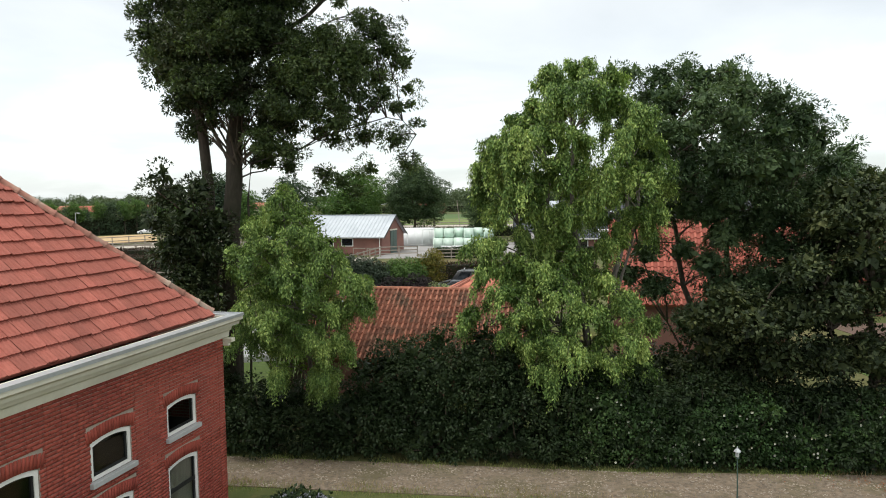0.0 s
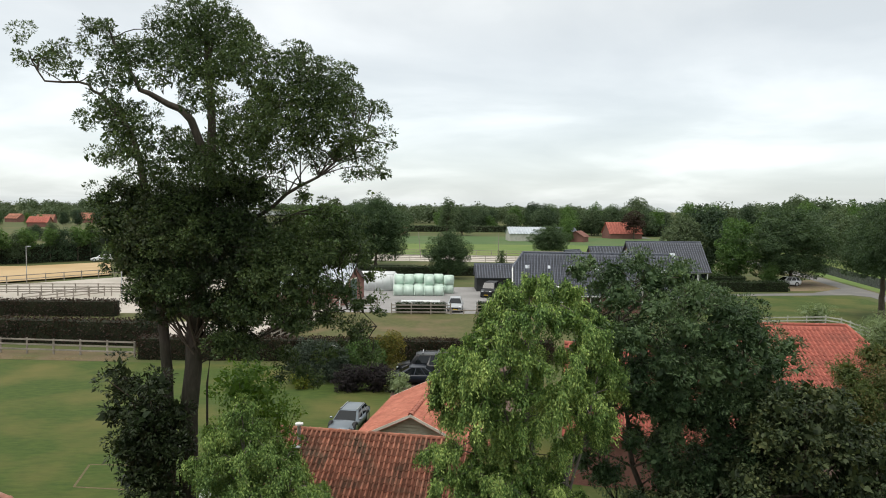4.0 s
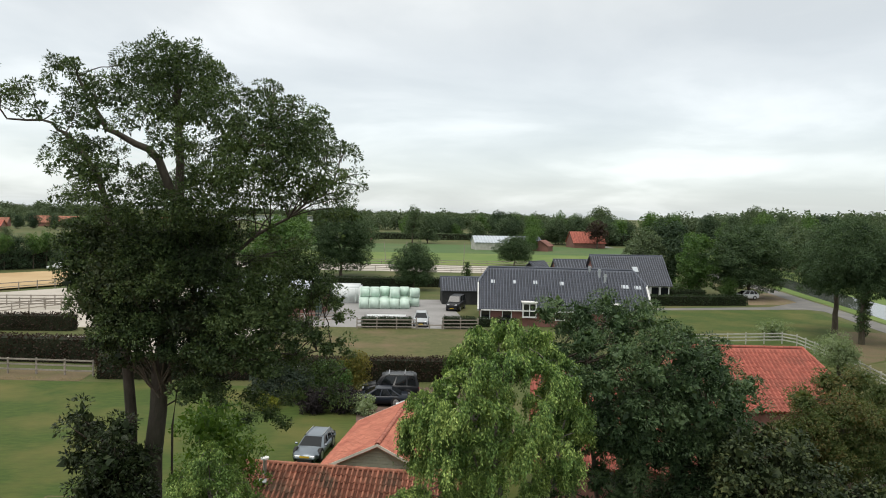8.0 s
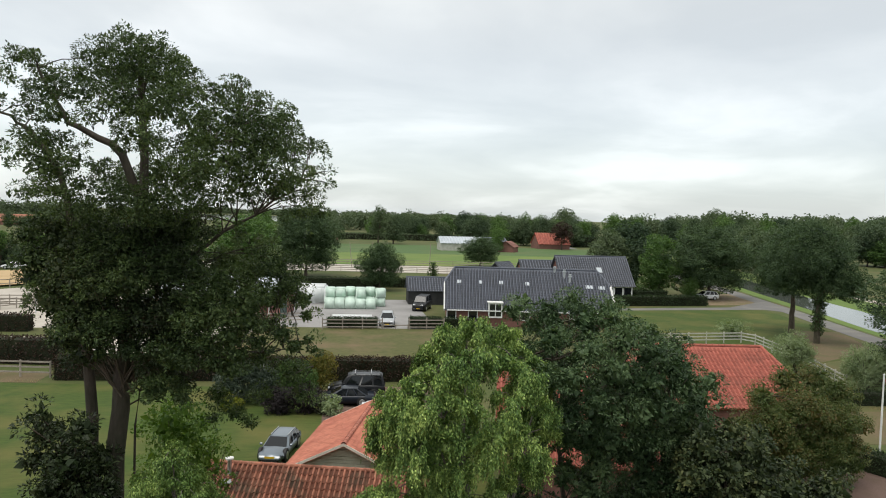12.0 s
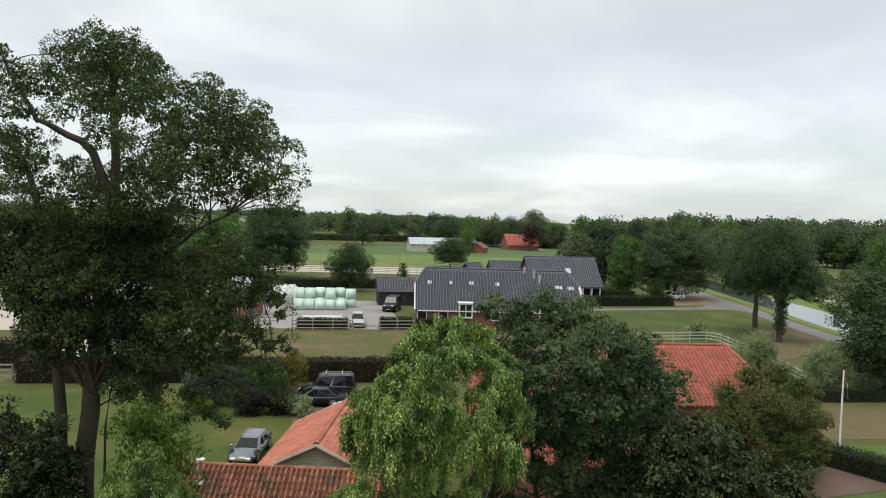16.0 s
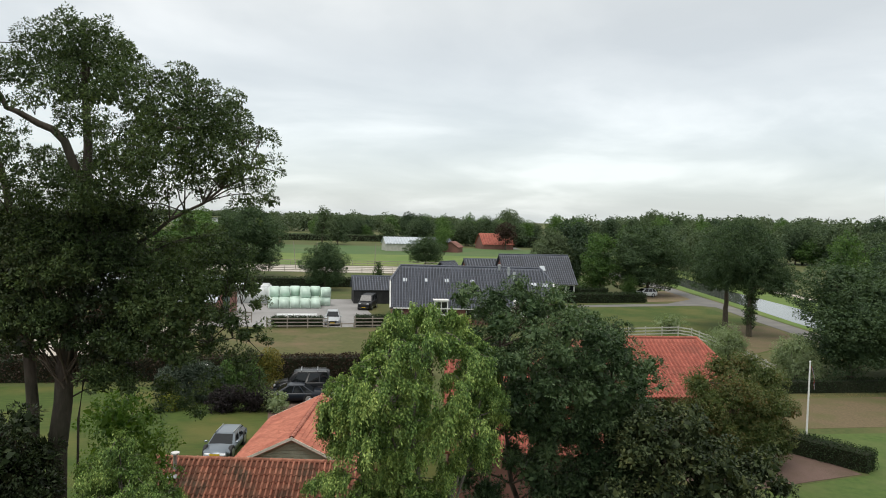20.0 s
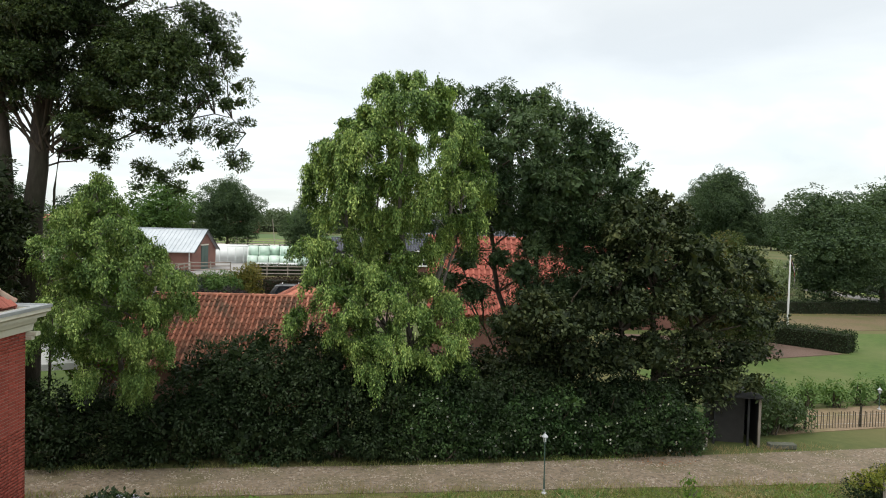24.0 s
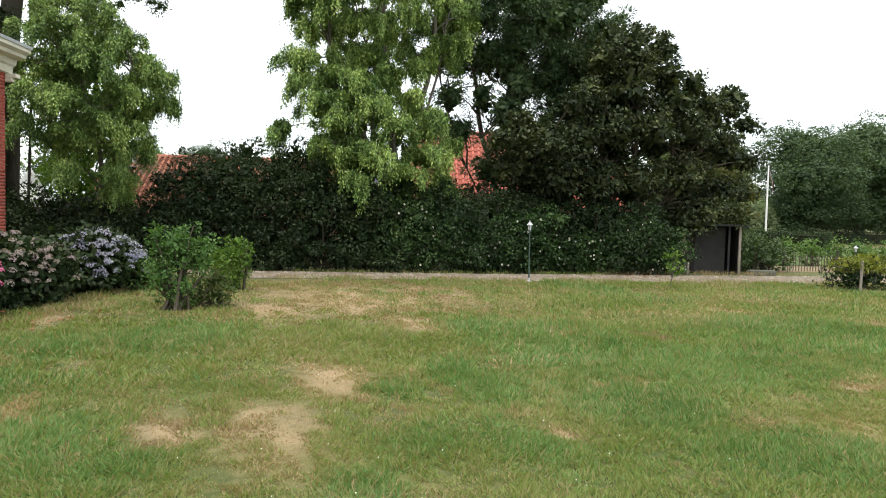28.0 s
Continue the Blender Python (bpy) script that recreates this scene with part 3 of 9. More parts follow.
def tree(name, seed, base, trunk, lobes, clumps, clump_r, per, leaf, mat, bark="bark", label="", category="tree", group="", aspect=0.45,
         up=0.5, droop=0.25, r0=0.3, limbs=26, limb_r=0.07, squash=0.8, gaps=0.05, fill=0.25, bumps=(6, 0.42, 0.86), space=1.2, radial=0.45, inner=2.4, twigs=0, ragged=0.0, thick_below=-1.0, mains=True, under=-1.0, reach=99.0):
    """A tree: tapered trunks (lists of points from the base), limbs to the clumps, and a crown of many leaves."""
    rng = np.random.default_rng(seed)
    root = thing(name, Matrix.Translation(base), label, category, group)
    wood = Tubes()
    spine = []
    for k, pts in enumerate(trunk):
        p = np.asarray(pts, float)
        tt = np.linspace(0, 1, len(p))
        fine = np.stack([np.interp(np.linspace(0, 1, 12), tt, p[:, i]) for i in range(3)], 1)
        fine[1:-1] += rng.normal(size=(10, 3)) * 0.04
        wood.add(fine, r0 * (0.66 ** k), r0 * 0.25 * (0.66 ** k), 10)
        spine.append(fine[3:])
    spine = np.concatenate(spine)
    C, R, Dir = crown_tufts(rng, bumpy(rng, lobes, *bumps, mains), clump_r, gaps, clumps, space, ragged)
    ok = Dir[:, 2] > under - 0.25 * rng.random(len(C))
    C, R, Dir = C[ok], R[ok], Dir[ok]
    for c in C[rng.choice(len(C), min(limbs, len(C)), replace=False)]:
        d = np.linalg.norm(spine - c, axis=1) + np.maximum(0, spine[:, 2] - c[2] + 0.2) * 5
        s = spine[np.argsort(d)[rng.integers(0, 3)]]
        if np.linalg.norm(s - c) > reach:
            continue
        wood.add(bend(rng, s, c), limb_r * rng.uniform(0.7, 1.3), 0.012, 5)
    for _ in range(twigs):
        # side branches fork from the trunks towards a tuft that lies near
        c = C[rng.integers(len(C))]
        near = C[np.argsort(((C - c) ** 2).sum(1))[1:4]]
        m = spine[np.argmin(np.linalg.norm(spine - c, axis=1) + np.maximum(0, spine[:, 2] - c[2] + 0.2) * 5)] * 0.4 + c * 0.6
        if np.linalg.norm(m - c) > reach * 0.6:
            continue
        for q in near:
            wood.add(bend(rng, m, q, 5), limb_r * 0.45, 0.008, 4)
    wood.done("trunk", bark, root)
    V, F = scatter_leaves(rng, C, R, Dir, per, leaf, aspect, up, droop, squash, radial)
    if fill:
        small = np.asarray(lobes, float) * np.array([1, 1, 1, bumps[2], bumps[2], bumps[2]])
        small = np.concatenate([small] + [small[small[:, 2] < thick_below]] * 3)
        V2, F2 = inner_leaves(rng, small, int(len(F) * fill * 0.35), leaf * inner, 0.6)
        V, F = np.concatenate([V, V2]), np.concatenate([F, F2 + len(V)])
    obj("crown", V, F, mat, root)
    return root


def leaf_block(rng, x0, y0, z0, x1, y1, z1, n, leaf, aspect=0.6, rough=0.06):
    """Leaves over the sides and top of a clipped block."""
    sx, sy, sz = x1 - x0, y1 - y0, z1 - z0
    w = np.array([sx * sy, sx * sz, sx * sz, sy * sz, sy * sz])
    f = rng.choice(5, n, p=w / w.sum())
    u, v = rng.random(n), rng.random(n)
    P = np.stack([x0 + u * sx, y0 + v * sy, np.full(n, z1)], 1)
    Nn = np.tile(np.array([0, 0, 1.0]), (n, 1))
    for k, (ax, val, nv) in enumerate(((1, y0, -1), (1, y1, 1), (0, x0, -1), (0, x1, 1)), start=1):
        q = f == k
        P[q, ax] = val
        other = 0 if ax == 1 else 1
        P[q, other] = (x0, y0)[other] + u[q] * (sx, sy)[other]
        P[q, 2] = z0 + v[q] * sz
        Nn[q] = 0
        Nn[q, ax] = nv
    wave = 0.5 * np.sin(P[:, 0:1] * 2.1 + P[:, 2:3] * 1.7) + 0.5 * np.sin(P[:, 1:2] * 2.7 + P[:, 0:1] * 0.9)
    P = P + Nn * (rng.normal(size=(n, 1)) * rough + wave * rough) + rng.normal(size=(n, 3)) * rough * 0.4
    D = unit(rng.normal(size=(n, 3)) + Nn * 0.5)
    N = unit(Nn + rng.normal(size=(n, 3)) * 0.6)
    L = leaf * rng.uniform(0.7, 1.3, n)
    return leaf_arrays(P, D, N, L, L * aspect)


def clipped_hedge(name, seed, a, b, width, height, n, leaf, mat, label, z0=0.05):
    """A clipped hedge from a to b: a solid core, coloured near-black for the inner shade, under a skin of leaves."""
    rng = np.random.default_rng(seed)
    a, b = Vector((*a, 0)), Vector((*b, 0))
    ln = (b - a).length
    root = thing(name, pose(a.x, a.y, 0, 0, 0, math.degrees(math.atan2(b.y - a.y, b.x - a.x))), label, "hedge")
    w = width / 2
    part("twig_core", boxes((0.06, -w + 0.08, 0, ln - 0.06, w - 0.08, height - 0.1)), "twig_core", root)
    V, F = leaf_block(rng, 0, -w, z0, ln, w, height, n, leaf)
    obj("foliage", V, F, mat, root)
    return root


def shrub(name, seed, at, lobes, clumps, clump_r, per, leaf, mat, label, category="shrub", group="", aspect=0.5, core=0.7, stems=8, up=0.5, space=1.2, radial=0.45, gaps=0.04, stem_from=(0, 0, -0.05)):
    """A shrub: stems, a shaded middle and clumps of leaves; lobes are (x, y, z, rx, ry, rz) from its foot."""
    rng = np.random.default_rng(seed)
    root = thing(name, Matrix.Translation(at), label, category, group)
    C, R, Dir = crown_tufts(rng, bumpy(rng, lobes, 5, 0.4, 0.88), clump_r, gaps, clumps * 3, space)
    C[:, 2] = np.maximum(C[:, 2], clump_r * 0.5)
    wood = Tubes()
    for c in C[rng.choice(len(C), min(stems, len(C)), replace=False)]:
        wood.add(bend(rng, (stem_from[0] + rng.normal() * 0.12, stem_from[1] + rng.normal() * 0.12, stem_from[2]), c), 0.03 + 0.01 * rng.random(), 0.008, 5)
    tagged(wood.done("stem", "bark", root), kind="stuff")
    V, F = scatter_leaves(rng, C, R, Dir, per, leaf, aspect, up, radial=radial)
    V2, F2 = inner_leaves(rng, lobes, int(len(F) * 0.16), leaf * 2.4, 0.6)
    V, F = np.concatenate([V, V2]), np.concatenate([F, F2 + len(V)])
    V[:, 2] = np.maximum(V[:, 2], 0.01)
    obj("foliage", V, F, mat, root)
    return root

# ---- ground ----
GRID = 13.5  # the farmyard's buildings stand turned by this much


# patches of the front lawn: x, y, half widths across and along
DRY = ((1.6, 12.0, 2.2, 2.6), (3.3, 12.8, 0.95, 2.0), (0.1, 10.7, 0.7, 1.2), (0.4, 5.8, 0.3, 0.95), (-0.2, 4.5, 0.36, 0.62), (-0.9, 4.5, 0.22, 0.4), (2.0, 9.0, 0.4, 0.8), (3.8, 7.8, 0.3, 0.4), (2.8, 5.2, 0.16, 0.22), (3.3, 5.2, 0.22, 0.24), (9.1, 7.9, 0.35, 0.7), (5.3, 4.6, 0.26, 0.24), (-3.0, 9.9, 0.4, 0.7), (-2.0, 5.1, 0.16, 0.45), (1.8, 3.9, 0.12, 0.22), (7.7, 9.6, 0.75, 0.6))
LUSH = ((-2.6, 6.0, 0.9, 1.2), (-1.9, 4.7, 0.5, 0.7), (-1.2, 3.8, 0.5, 0.5), (1.7, 5.5, 0.32, 0.9), (0.8, 3.9, 0.55, 0.8), (1.4, 3.7, 0.4, 0.65), (3.5, 7.2, 0.9, 1.7), (2.9, 4.5, 0.65, 0.75), (-1.2, 8.3, 0.85, 1.3), (2.9, 8.2, 0.5, 0.9), (4.7, 5.7, 0.9, 1.2), (0.9, 5.2, 0.36, 0.6), (0.2, 3.3, 0.4, 0.4), (-1.6, 3.9, 0.3, 0.45), (3.2, 3.2, 0.65, 0.5), (-2.4, 7.6, 0.6, 0.9), (7.5, 7.0, 1.6, 1.6))


def lawn_material():
    """The front lawn: green and scorched patches."""
    # dark ground green: shadows between the tufts are put into the colour
    m = material("front_lawn", (0.03, 0.052, 0.013), (0.085, 0.098, 0.03), 11.0, 0.95, 0.6, (0.21, 0.17, 0.075), 0.45, bscale=40)
    t = m.node_tree
    lk = t.links.new
    p = t.nodes["Principled BSDF"]
    old = p.inputs["Base Color"].links[0].from_socket
    geo = nd(t, "ShaderNodeNewGeometry")
    tot = None
    for x, y, rx, ry in DRY:
        off = nd(t, "ShaderNodeVectorMath", operation="SUBTRACT")
        off.inputs[1].default_value = (x, y, 0)
        lk(geo.outputs["Position"], off.inputs[0])
        sc = nd(t, "ShaderNodeVectorMath", operation="MULTIPLY")
        sc.inputs[1].default_value = (1 / rx, 1 / ry, 0)
        lk(off.outputs[0], sc.inputs[0])
        d = nd(t, "ShaderNodeVectorMath", operation="LENGTH")
        lk(sc.outputs[0], d.inputs[0])
        mr = nd(t, "ShaderNodeMapRange")
        mr.inputs["From Min"].default_value, mr.inputs["From Max"].default_value = 1.5, 0.3
        lk(d.outputs["Value"], mr.inputs[0])
        if tot is None:
            tot = mr.outputs[0]
        else:
            a = nd(t, "ShaderNodeMath", operation="MAXIMUM")
            lk(tot, a.inputs[0]), lk(mr.outputs[0], a.inputs[1])
            tot = a.outputs[0]
    n = setin(nd(t, "ShaderNodeTexNoise"), Scale=1.9, Detail=9.0, Roughness=0.72)
    lk(geo.outputs["Position"], n.inputs["Vector"])
    s = nd(t, "ShaderNodeMath", operation="MULTIPLY_ADD")
    s.inputs[1].default_value = 0.42
    lk(tot, s.inputs[0]), lk(n.outputs[0], s.inputs[2])
    mr = nd(t, "ShaderNodeMapRange")
    mr.inputs["From Min"].default_value, mr.inputs["From Max"].default_value = 0.52, 1.0
    lk(s.outputs[0], mr.inputs[0])
    mx = nd(t, "ShaderNodeMix", data_type="RGBA")
    mx.inputs[7].default_value = (0.29, 0.215, 0.13, 1)
    lk(mr.outputs[0], mx.inputs[0]), lk(old, mx.inputs[6]), lk(mx.outputs[2], p.inputs["Base Color"])


lawn_material()


def ground_sheet():
    """One sheet to the horizon, finer near the middle."""
    xs = np.concatenate([-np.geomspace(4500, 60, 14), np.linspace(-50, 50, 21), np.geomspace(60, 4500, 14)])
    V = [(x, y, 0) for y in xs for x in xs]
    k = len(xs)
    F = np.array([(j * k + i, j * k + i + 1, (j + 1) * k + i + 1, (j + 1) * k + i) for j in range(k - 1) for i in range(k - 1)])
    ob = obj("ground", np.array(V, float), F, "ground_grass")
    return tagged(ob, "flat grassy farmland running out to the horizon", "ground", kind="structure")


ground_sheet()
sheet("lawn", [(-4.6, -25), (45, -25), (45, 8), (24, 12.6), (15, 14.0), (4, 15.4), (-4.6, 16.3)], 0.012, "front_lawn", "mown front lawn with scorched straw-coloured patches", "lawn")
sheet("road", [(-60, 25.2), (-20, 20.4), (-5.7, 18.8), (4.5, 17.35), (16.6, 16.5), (60, 14.0), (60, 11.4), (24, 12.9), (14.1, 14.2), (4, 15.55), (-5.7, 16.9), (-20, 18.4), (-60, 23)],
      0.02, "gravel_drive", "worn gravel drive with grass along its edges", "drive")
sheet("lawn_back", [(-70, 26), (-3, 22), (8, 22), (8, 50), (-3, 53.5), (-20, 55.5), (-34, 57), (-70, 60)], 0.014, "mown_lawn", "green mown lawn behind the sheds", "lawn")
for a, b in (((-14.2, 30.8), (-14.7, 33.5)), ((-14.7, 33.5), (-12.2, 33.3)), ((-14.2, 30.8), (-11.6, 30.4)), ((-12.2, 33.3), (-11.6, 30.4))):
    d = (Vector(b) - Vector(a)).normalized() * 0.05
    sheet("worn_line", [(a[0] - d.y, a[1] + d.x), (a[0] + d.y, a[1] - d.x), (b[0] + d.y, b[1] - d.x), (b[0] - d.y, b[1] + d.x)], 0.018, "dry_grass", "thin worn line across the back lawn where a pen stood", "worn grass")
sheet("verge", [(-70, 60.02), (-34, 57.02), (-22, 55.9), (-22, 59.5), (-70, 63.5)], 0.016, "dry_grass", "rough dry grass strip along the rail fence", "verge")
sheet("car_park", [(-0.8, 43), (9, 41.5), (9, 54), (-0.8, 53)], 0.03, "red_gravel", "reddish gravel parking place by the garage", "parking")
sheet("paddock", [(-11.5, 60), (16, 60), (16, 81), (-8.2, 82.5)], 0.014, "paddock_grass", "sun-dried yellowish paddock", "paddock")
sheet("yard", [(-8.2, 82.6), (11.9, 81.1), (11.9, 109), (-16, 109), (-16, 96), (-7, 94)], 0.02, "paving", "grey paved farmyard", "yard")
sheet("sand_arena", [(-75, 67.5), (-16, 66.5), (-16, 75), (-75, 77)], 0.02, "sand", "pale sand riding track", "arena")
sheet("sand_path", [(-15.9, 66.5), (-11.2, 66.5), (-8.4, 82), (-8.4, 85.5), (-15.9, 79)], 0.022, "sand", "pale sandy path beside the ramped fence", "path")
sheet("sand_arena", [(-75, 82), (-27, 81), (-27, 122), (-47, 122), (-62, 106), (-75, 103)], 0.02, "sand", "pale sand riding arena inside rail fences", "arena")
sheet("wheat_field", [(-240, 100), (-64, 106.5), (-50, 123.5), (-61, 150), (-72, 138.5), (-95, 133), (-240, 125)], 0.3, "wheat", "ripe golden wheat field", "field")
sheet("far_field", [(-25, 187), (60, 182), (110, 190), (116, 236), (40, 240), (-30, 242)], 0.03, "far_field", "bright green crop field beyond the yard", "field")
sheet("crop_field", [(-30, 242.1), (40, 240.1), (116, 236.1), (122, 300), (40, 308), (-34, 308)], 0.034, "crop_rows", "darker green crop in rows before the woods", "field")
sheet("sand_paddock", [(-40, 166), (46, 158), (50, 180), (-40, 186)], 0.04, "sand", "narrow sand paddock before the crop field", "arena")
sheet("green_meadow", [(38, 102.8), (62, 103), (66, 99), (62, 80), (52, 64), (38, 58), (30, 62), (34, 84)], 0.014, "mown_lawn", "grass meadow before the dark-roofed barn", "meadow")
sheet("lane", [(54.5, 40), (58.6, 62), (63.8, 83.5), (68.0, 99), (66.5, 101.2), (38, 98.6), (37, 100.6), (62, 103.6), (70.5, 110), (74.2, 126), (77, 140), (87, 200), (106, 320), (110, 320), (91, 200), (80.4, 140), (77.6, 126), (71.6, 101), (66.8, 82.5), (61.6, 62), (57.4, 40)],
      0.024, "asphalt", "narrow asphalt lane along the canal", "road")
sheet("gravel_lay_by", [(60, 106), (69.5, 107.5), (75, 124), (66, 122)], 0.02, "bare_soil", "brown gravel parking place beside the lane", "drive")
sheet("canal_bank", [(60.8, 55), (67.4, 82.5), (72.4, 101), (78.6, 126), (89.5, 165), (110.5, 258), (130, 258), (108, 165), (97, 125), (91.5, 100), (86, 81), (79, 55)], 0.018, "far_field", "grassy canal bank", "bank")
sheet("canal", [(62.5, 55), (69.2, 83.4), (74.7, 102), (80.8, 125), (92, 165), (112, 258), (119, 258), (99.5, 165), (88.2, 125), (82.5, 100), (77, 81), (70.2, 55)], 0.03, "water", "still canal that mirrors the grey sky", "canal")
sheet("towpath", [(91.6, 100), (97.1, 125), (99.6, 125), (94.1, 100), (88.5, 81), (86.1, 81)], 0.022, "sand", "pale path on the far bank of the canal", "road")
sheet("lake", [(-260, 900), (60, 900), (120, 1900), (-420, 1900)], 0.05, "water", "distant lake behind the trees", "lake")
sheet("gravel_bed", [(20, 38.5), (29.3, 34.6), (30.0, 30.4), (20, 29)], 0.02, "red_gravel", "reddish gravel bed inside a clipped hedge", "gravel")
sheet("garden_bed", [(15.5, 18.2), (40, 18.5), (40, 21.2), (15.2, 20.6)], 0.02, "bare_soil", "bare kitchen-garden soil with dry weeds", "garden bed")
sheet("side_lawn", [(16, 21.4), (46, 21.6), (46, 35.8), (31, 37.2), (30.4, 30.2), (20, 28.8), (16, 28)], 0.015, "side_grass", "green mown lawn between the kitchen garden and the clipped hedge", "lawn")
sheet("stubble_strip", [(27, 38.5), (70, 36), (70, 44), (36, 45.2)], 0.018, "dry_grass", "strip of dry brown cut grass", "verge")
sheet("dirt_patch", [(47, 62), (58, 68), (63, 80), (57, 81), (50, 70)], 0.02, "dry_grass", "dry brown ground under the roadside trees", "verge")

# ---- roofs, walls ----
def pantile(w, l, deep=1.0, ribbed=False):
    """One curved clay tile: pan and roll across, a thick lower edge. x across, y up the slope, z out."""
    prof = [(0.0, 0.012), (0.16, -0.006), (0.34, -0.012), (0.52, -0.004), (0.66, 0.02), (0.8, 0.042), (0.92, 0.04), (1.04, 0.014)]
    if ribbed:
        prof = [(0.0, 0.02), (0.05, 0.022), (0.09, 0.0), (0.3, -0.004), (0.34, 0.014), (0.38, 0.0), (0.63, -0.004), (0.67, 0.014), (0.71, 0.0), (0.94, 0.0), (1.02, 0.018)]
    n = len(prof)
    y0 = -0.06 * l
    th = 0.046 if ribbed else 0.036
    rows = ((y0, th), (l, 0.0), (y0, th), (y0 + 0.004, 0.0))
    V = [(x * w, y, z * deep * w / 0.24 + dz) for y, dz in rows for x, z in prof]
    F = [(i, i + 1, n + i + 1, n + i) for i in range(n - 1)] + [(3 * n + i, 3 * n + i + 1, 2 * n + i + 1, 2 * n + i) for i in range(n - 1)]
    return np.array(V), F


def tile_mesh(name, w, l, mat, deep, ribbed=False):
    V, F = pantile(w, l, deep, ribbed)
    me = bpy.data.meshes.new(name)
    me.from_pydata([tuple(v) for v in V], [], F)
    me.materials.append(MATS[mat])
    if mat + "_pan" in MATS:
        # pans darker than the clean rolls: dirt, moss and relief shade put into colour
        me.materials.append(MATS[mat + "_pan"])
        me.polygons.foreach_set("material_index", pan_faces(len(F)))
    me.polygons.foreach_set("use_smooth", np.ones(len(me.polygons), dtype=bool))
    return me


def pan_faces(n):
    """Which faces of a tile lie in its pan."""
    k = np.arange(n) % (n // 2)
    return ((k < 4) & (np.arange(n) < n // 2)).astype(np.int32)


def tile_slope(parent, m, width, length, w, l, mat, near=None, keep=None, seed=1, deep=1.0, ribbed=False):
    """Courses of tiles on a slope: m gives its lower left corner, x along the eave, y up, z out. near(x, y): lay this one as a part."""
    rng = np.random.default_rng(seed)
    V, F = pantile(w, l, deep, ribbed)
    F = np.array(F)
    me = None
    rest, faces, k = [], [], 0
    for j in range(int(length / l)):
        for i in range(int(width / w)):
            x, y = i * w, j * l
            if keep and not keep(x + w / 2, y + l / 2):
                continue
            dx, dy, dz = rng.normal(0, 0.004), rng.normal(0, 0.006), rng.normal(0, 0.003)
            if near and near(x, y):
                me = me or tile_mesh("tile", w, l, mat, deep, ribbed)
                o = new("tile", me)
                o.parent = parent
                o.matrix_local = m @ Matrix.Translation((x + dx, y + dy, 0.02 + dz))
            else:
                rest.append(V + np.array([x + dx, y + dy, 0.02 + dz]))
                faces.append(F + k * len(V))
                k += 1
    if rest:
        R = np.array(m)
        P = np.concatenate(rest) @ R[:3, :3].T + R[:3, 3]
        o = obj("tiles", P, np.concatenate(faces), mat, parent, smooth=True)
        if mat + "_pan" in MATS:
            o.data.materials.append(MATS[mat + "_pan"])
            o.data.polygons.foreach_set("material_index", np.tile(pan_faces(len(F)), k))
        tagged(o, kind="stuff")


def slope_frame(a, b, up):
    """Frame with its corner at a, x towards b, y along the slope towards up."""
    a, b, up = Vector(a), Vector(b), Vector(up)
    x = (b - a).normalized()
    z = x.cross(up - a).normalized()
    y = z.cross(x)
    m = Matrix((x, y, z)).transposed().to_4x4()
    m.translation = a
    return m


def quad(parent, name, pts, mat, thick=0.06, label=""):
    """A board or roof plane through pts, with thickness."""
    bm = bmesh.new()
    f = bm.faces.new([bm.verts.new(p) for p in pts])
    f.normal_update()
    n = f.normal.copy()
    r = bmesh.ops.extrude_face_region(bm, geom=[f])
    bmesh.ops.translate(bm, vec=-n * thick, verts=[v for v in r["geom"] if isinstance(v, bmesh.types.BMVert)])
    return part(name, bm, mat, parent, label)


def ridge_caps(parent, a, b, r, mat, step=0.33):
    """Half-round ridge tiles end to end."""
    a, b = Vector(a), Vector(b)
    n = max(1, int((b - a).length / step))
    d = (b - a) / n
    x = d.normalized()
    side = x.cross(Vector((0, 0, 1))).normalized()
    upv = side.cross(x)
    V, F = [], []
    for t, rr in ((0, 1.12), (0.12, 1.12), (0.13, 1.0), (1.0, 0.95)):
        V += [tuple(d * t + side * (math.cos(q) * r * rr) + upv * (math.sin(q) * r * rr)) for q in np.linspace(-0.25, math.pi + 0.25, 8)]
    F = [(8 * j + i, 8 * j + i + 1, 8 * j + 9 + i, 8 * j + 8 + i) for j in range(3) for i in range(7)]
    me = bpy.data.meshes.new("ridge_tile")
    me.from_pydata(V, [], F)
    me.materials.append(MATS[mat])
    me.polygons.foreach_set("use_smooth", np.ones(len(F), dtype=bool))
    for k in range(n):
        o = new("ridge_tile", me)
        o.parent = parent
        o.matrix_local = Matrix.Translation(a + d * k)


# ---- farmhouse ----
def arch(s0, s1, z0, z1, rise):
    """Outline of a window with a segmental head, from lower left round."""
    pts = [(s0, z0), (s1, z0)]
    for k in range(9):
        q = k / 8
        pts.append((s1 + (s0 - s1) * q, z1 - rise + rise * 4 * q * (1 - q)))
    return pts


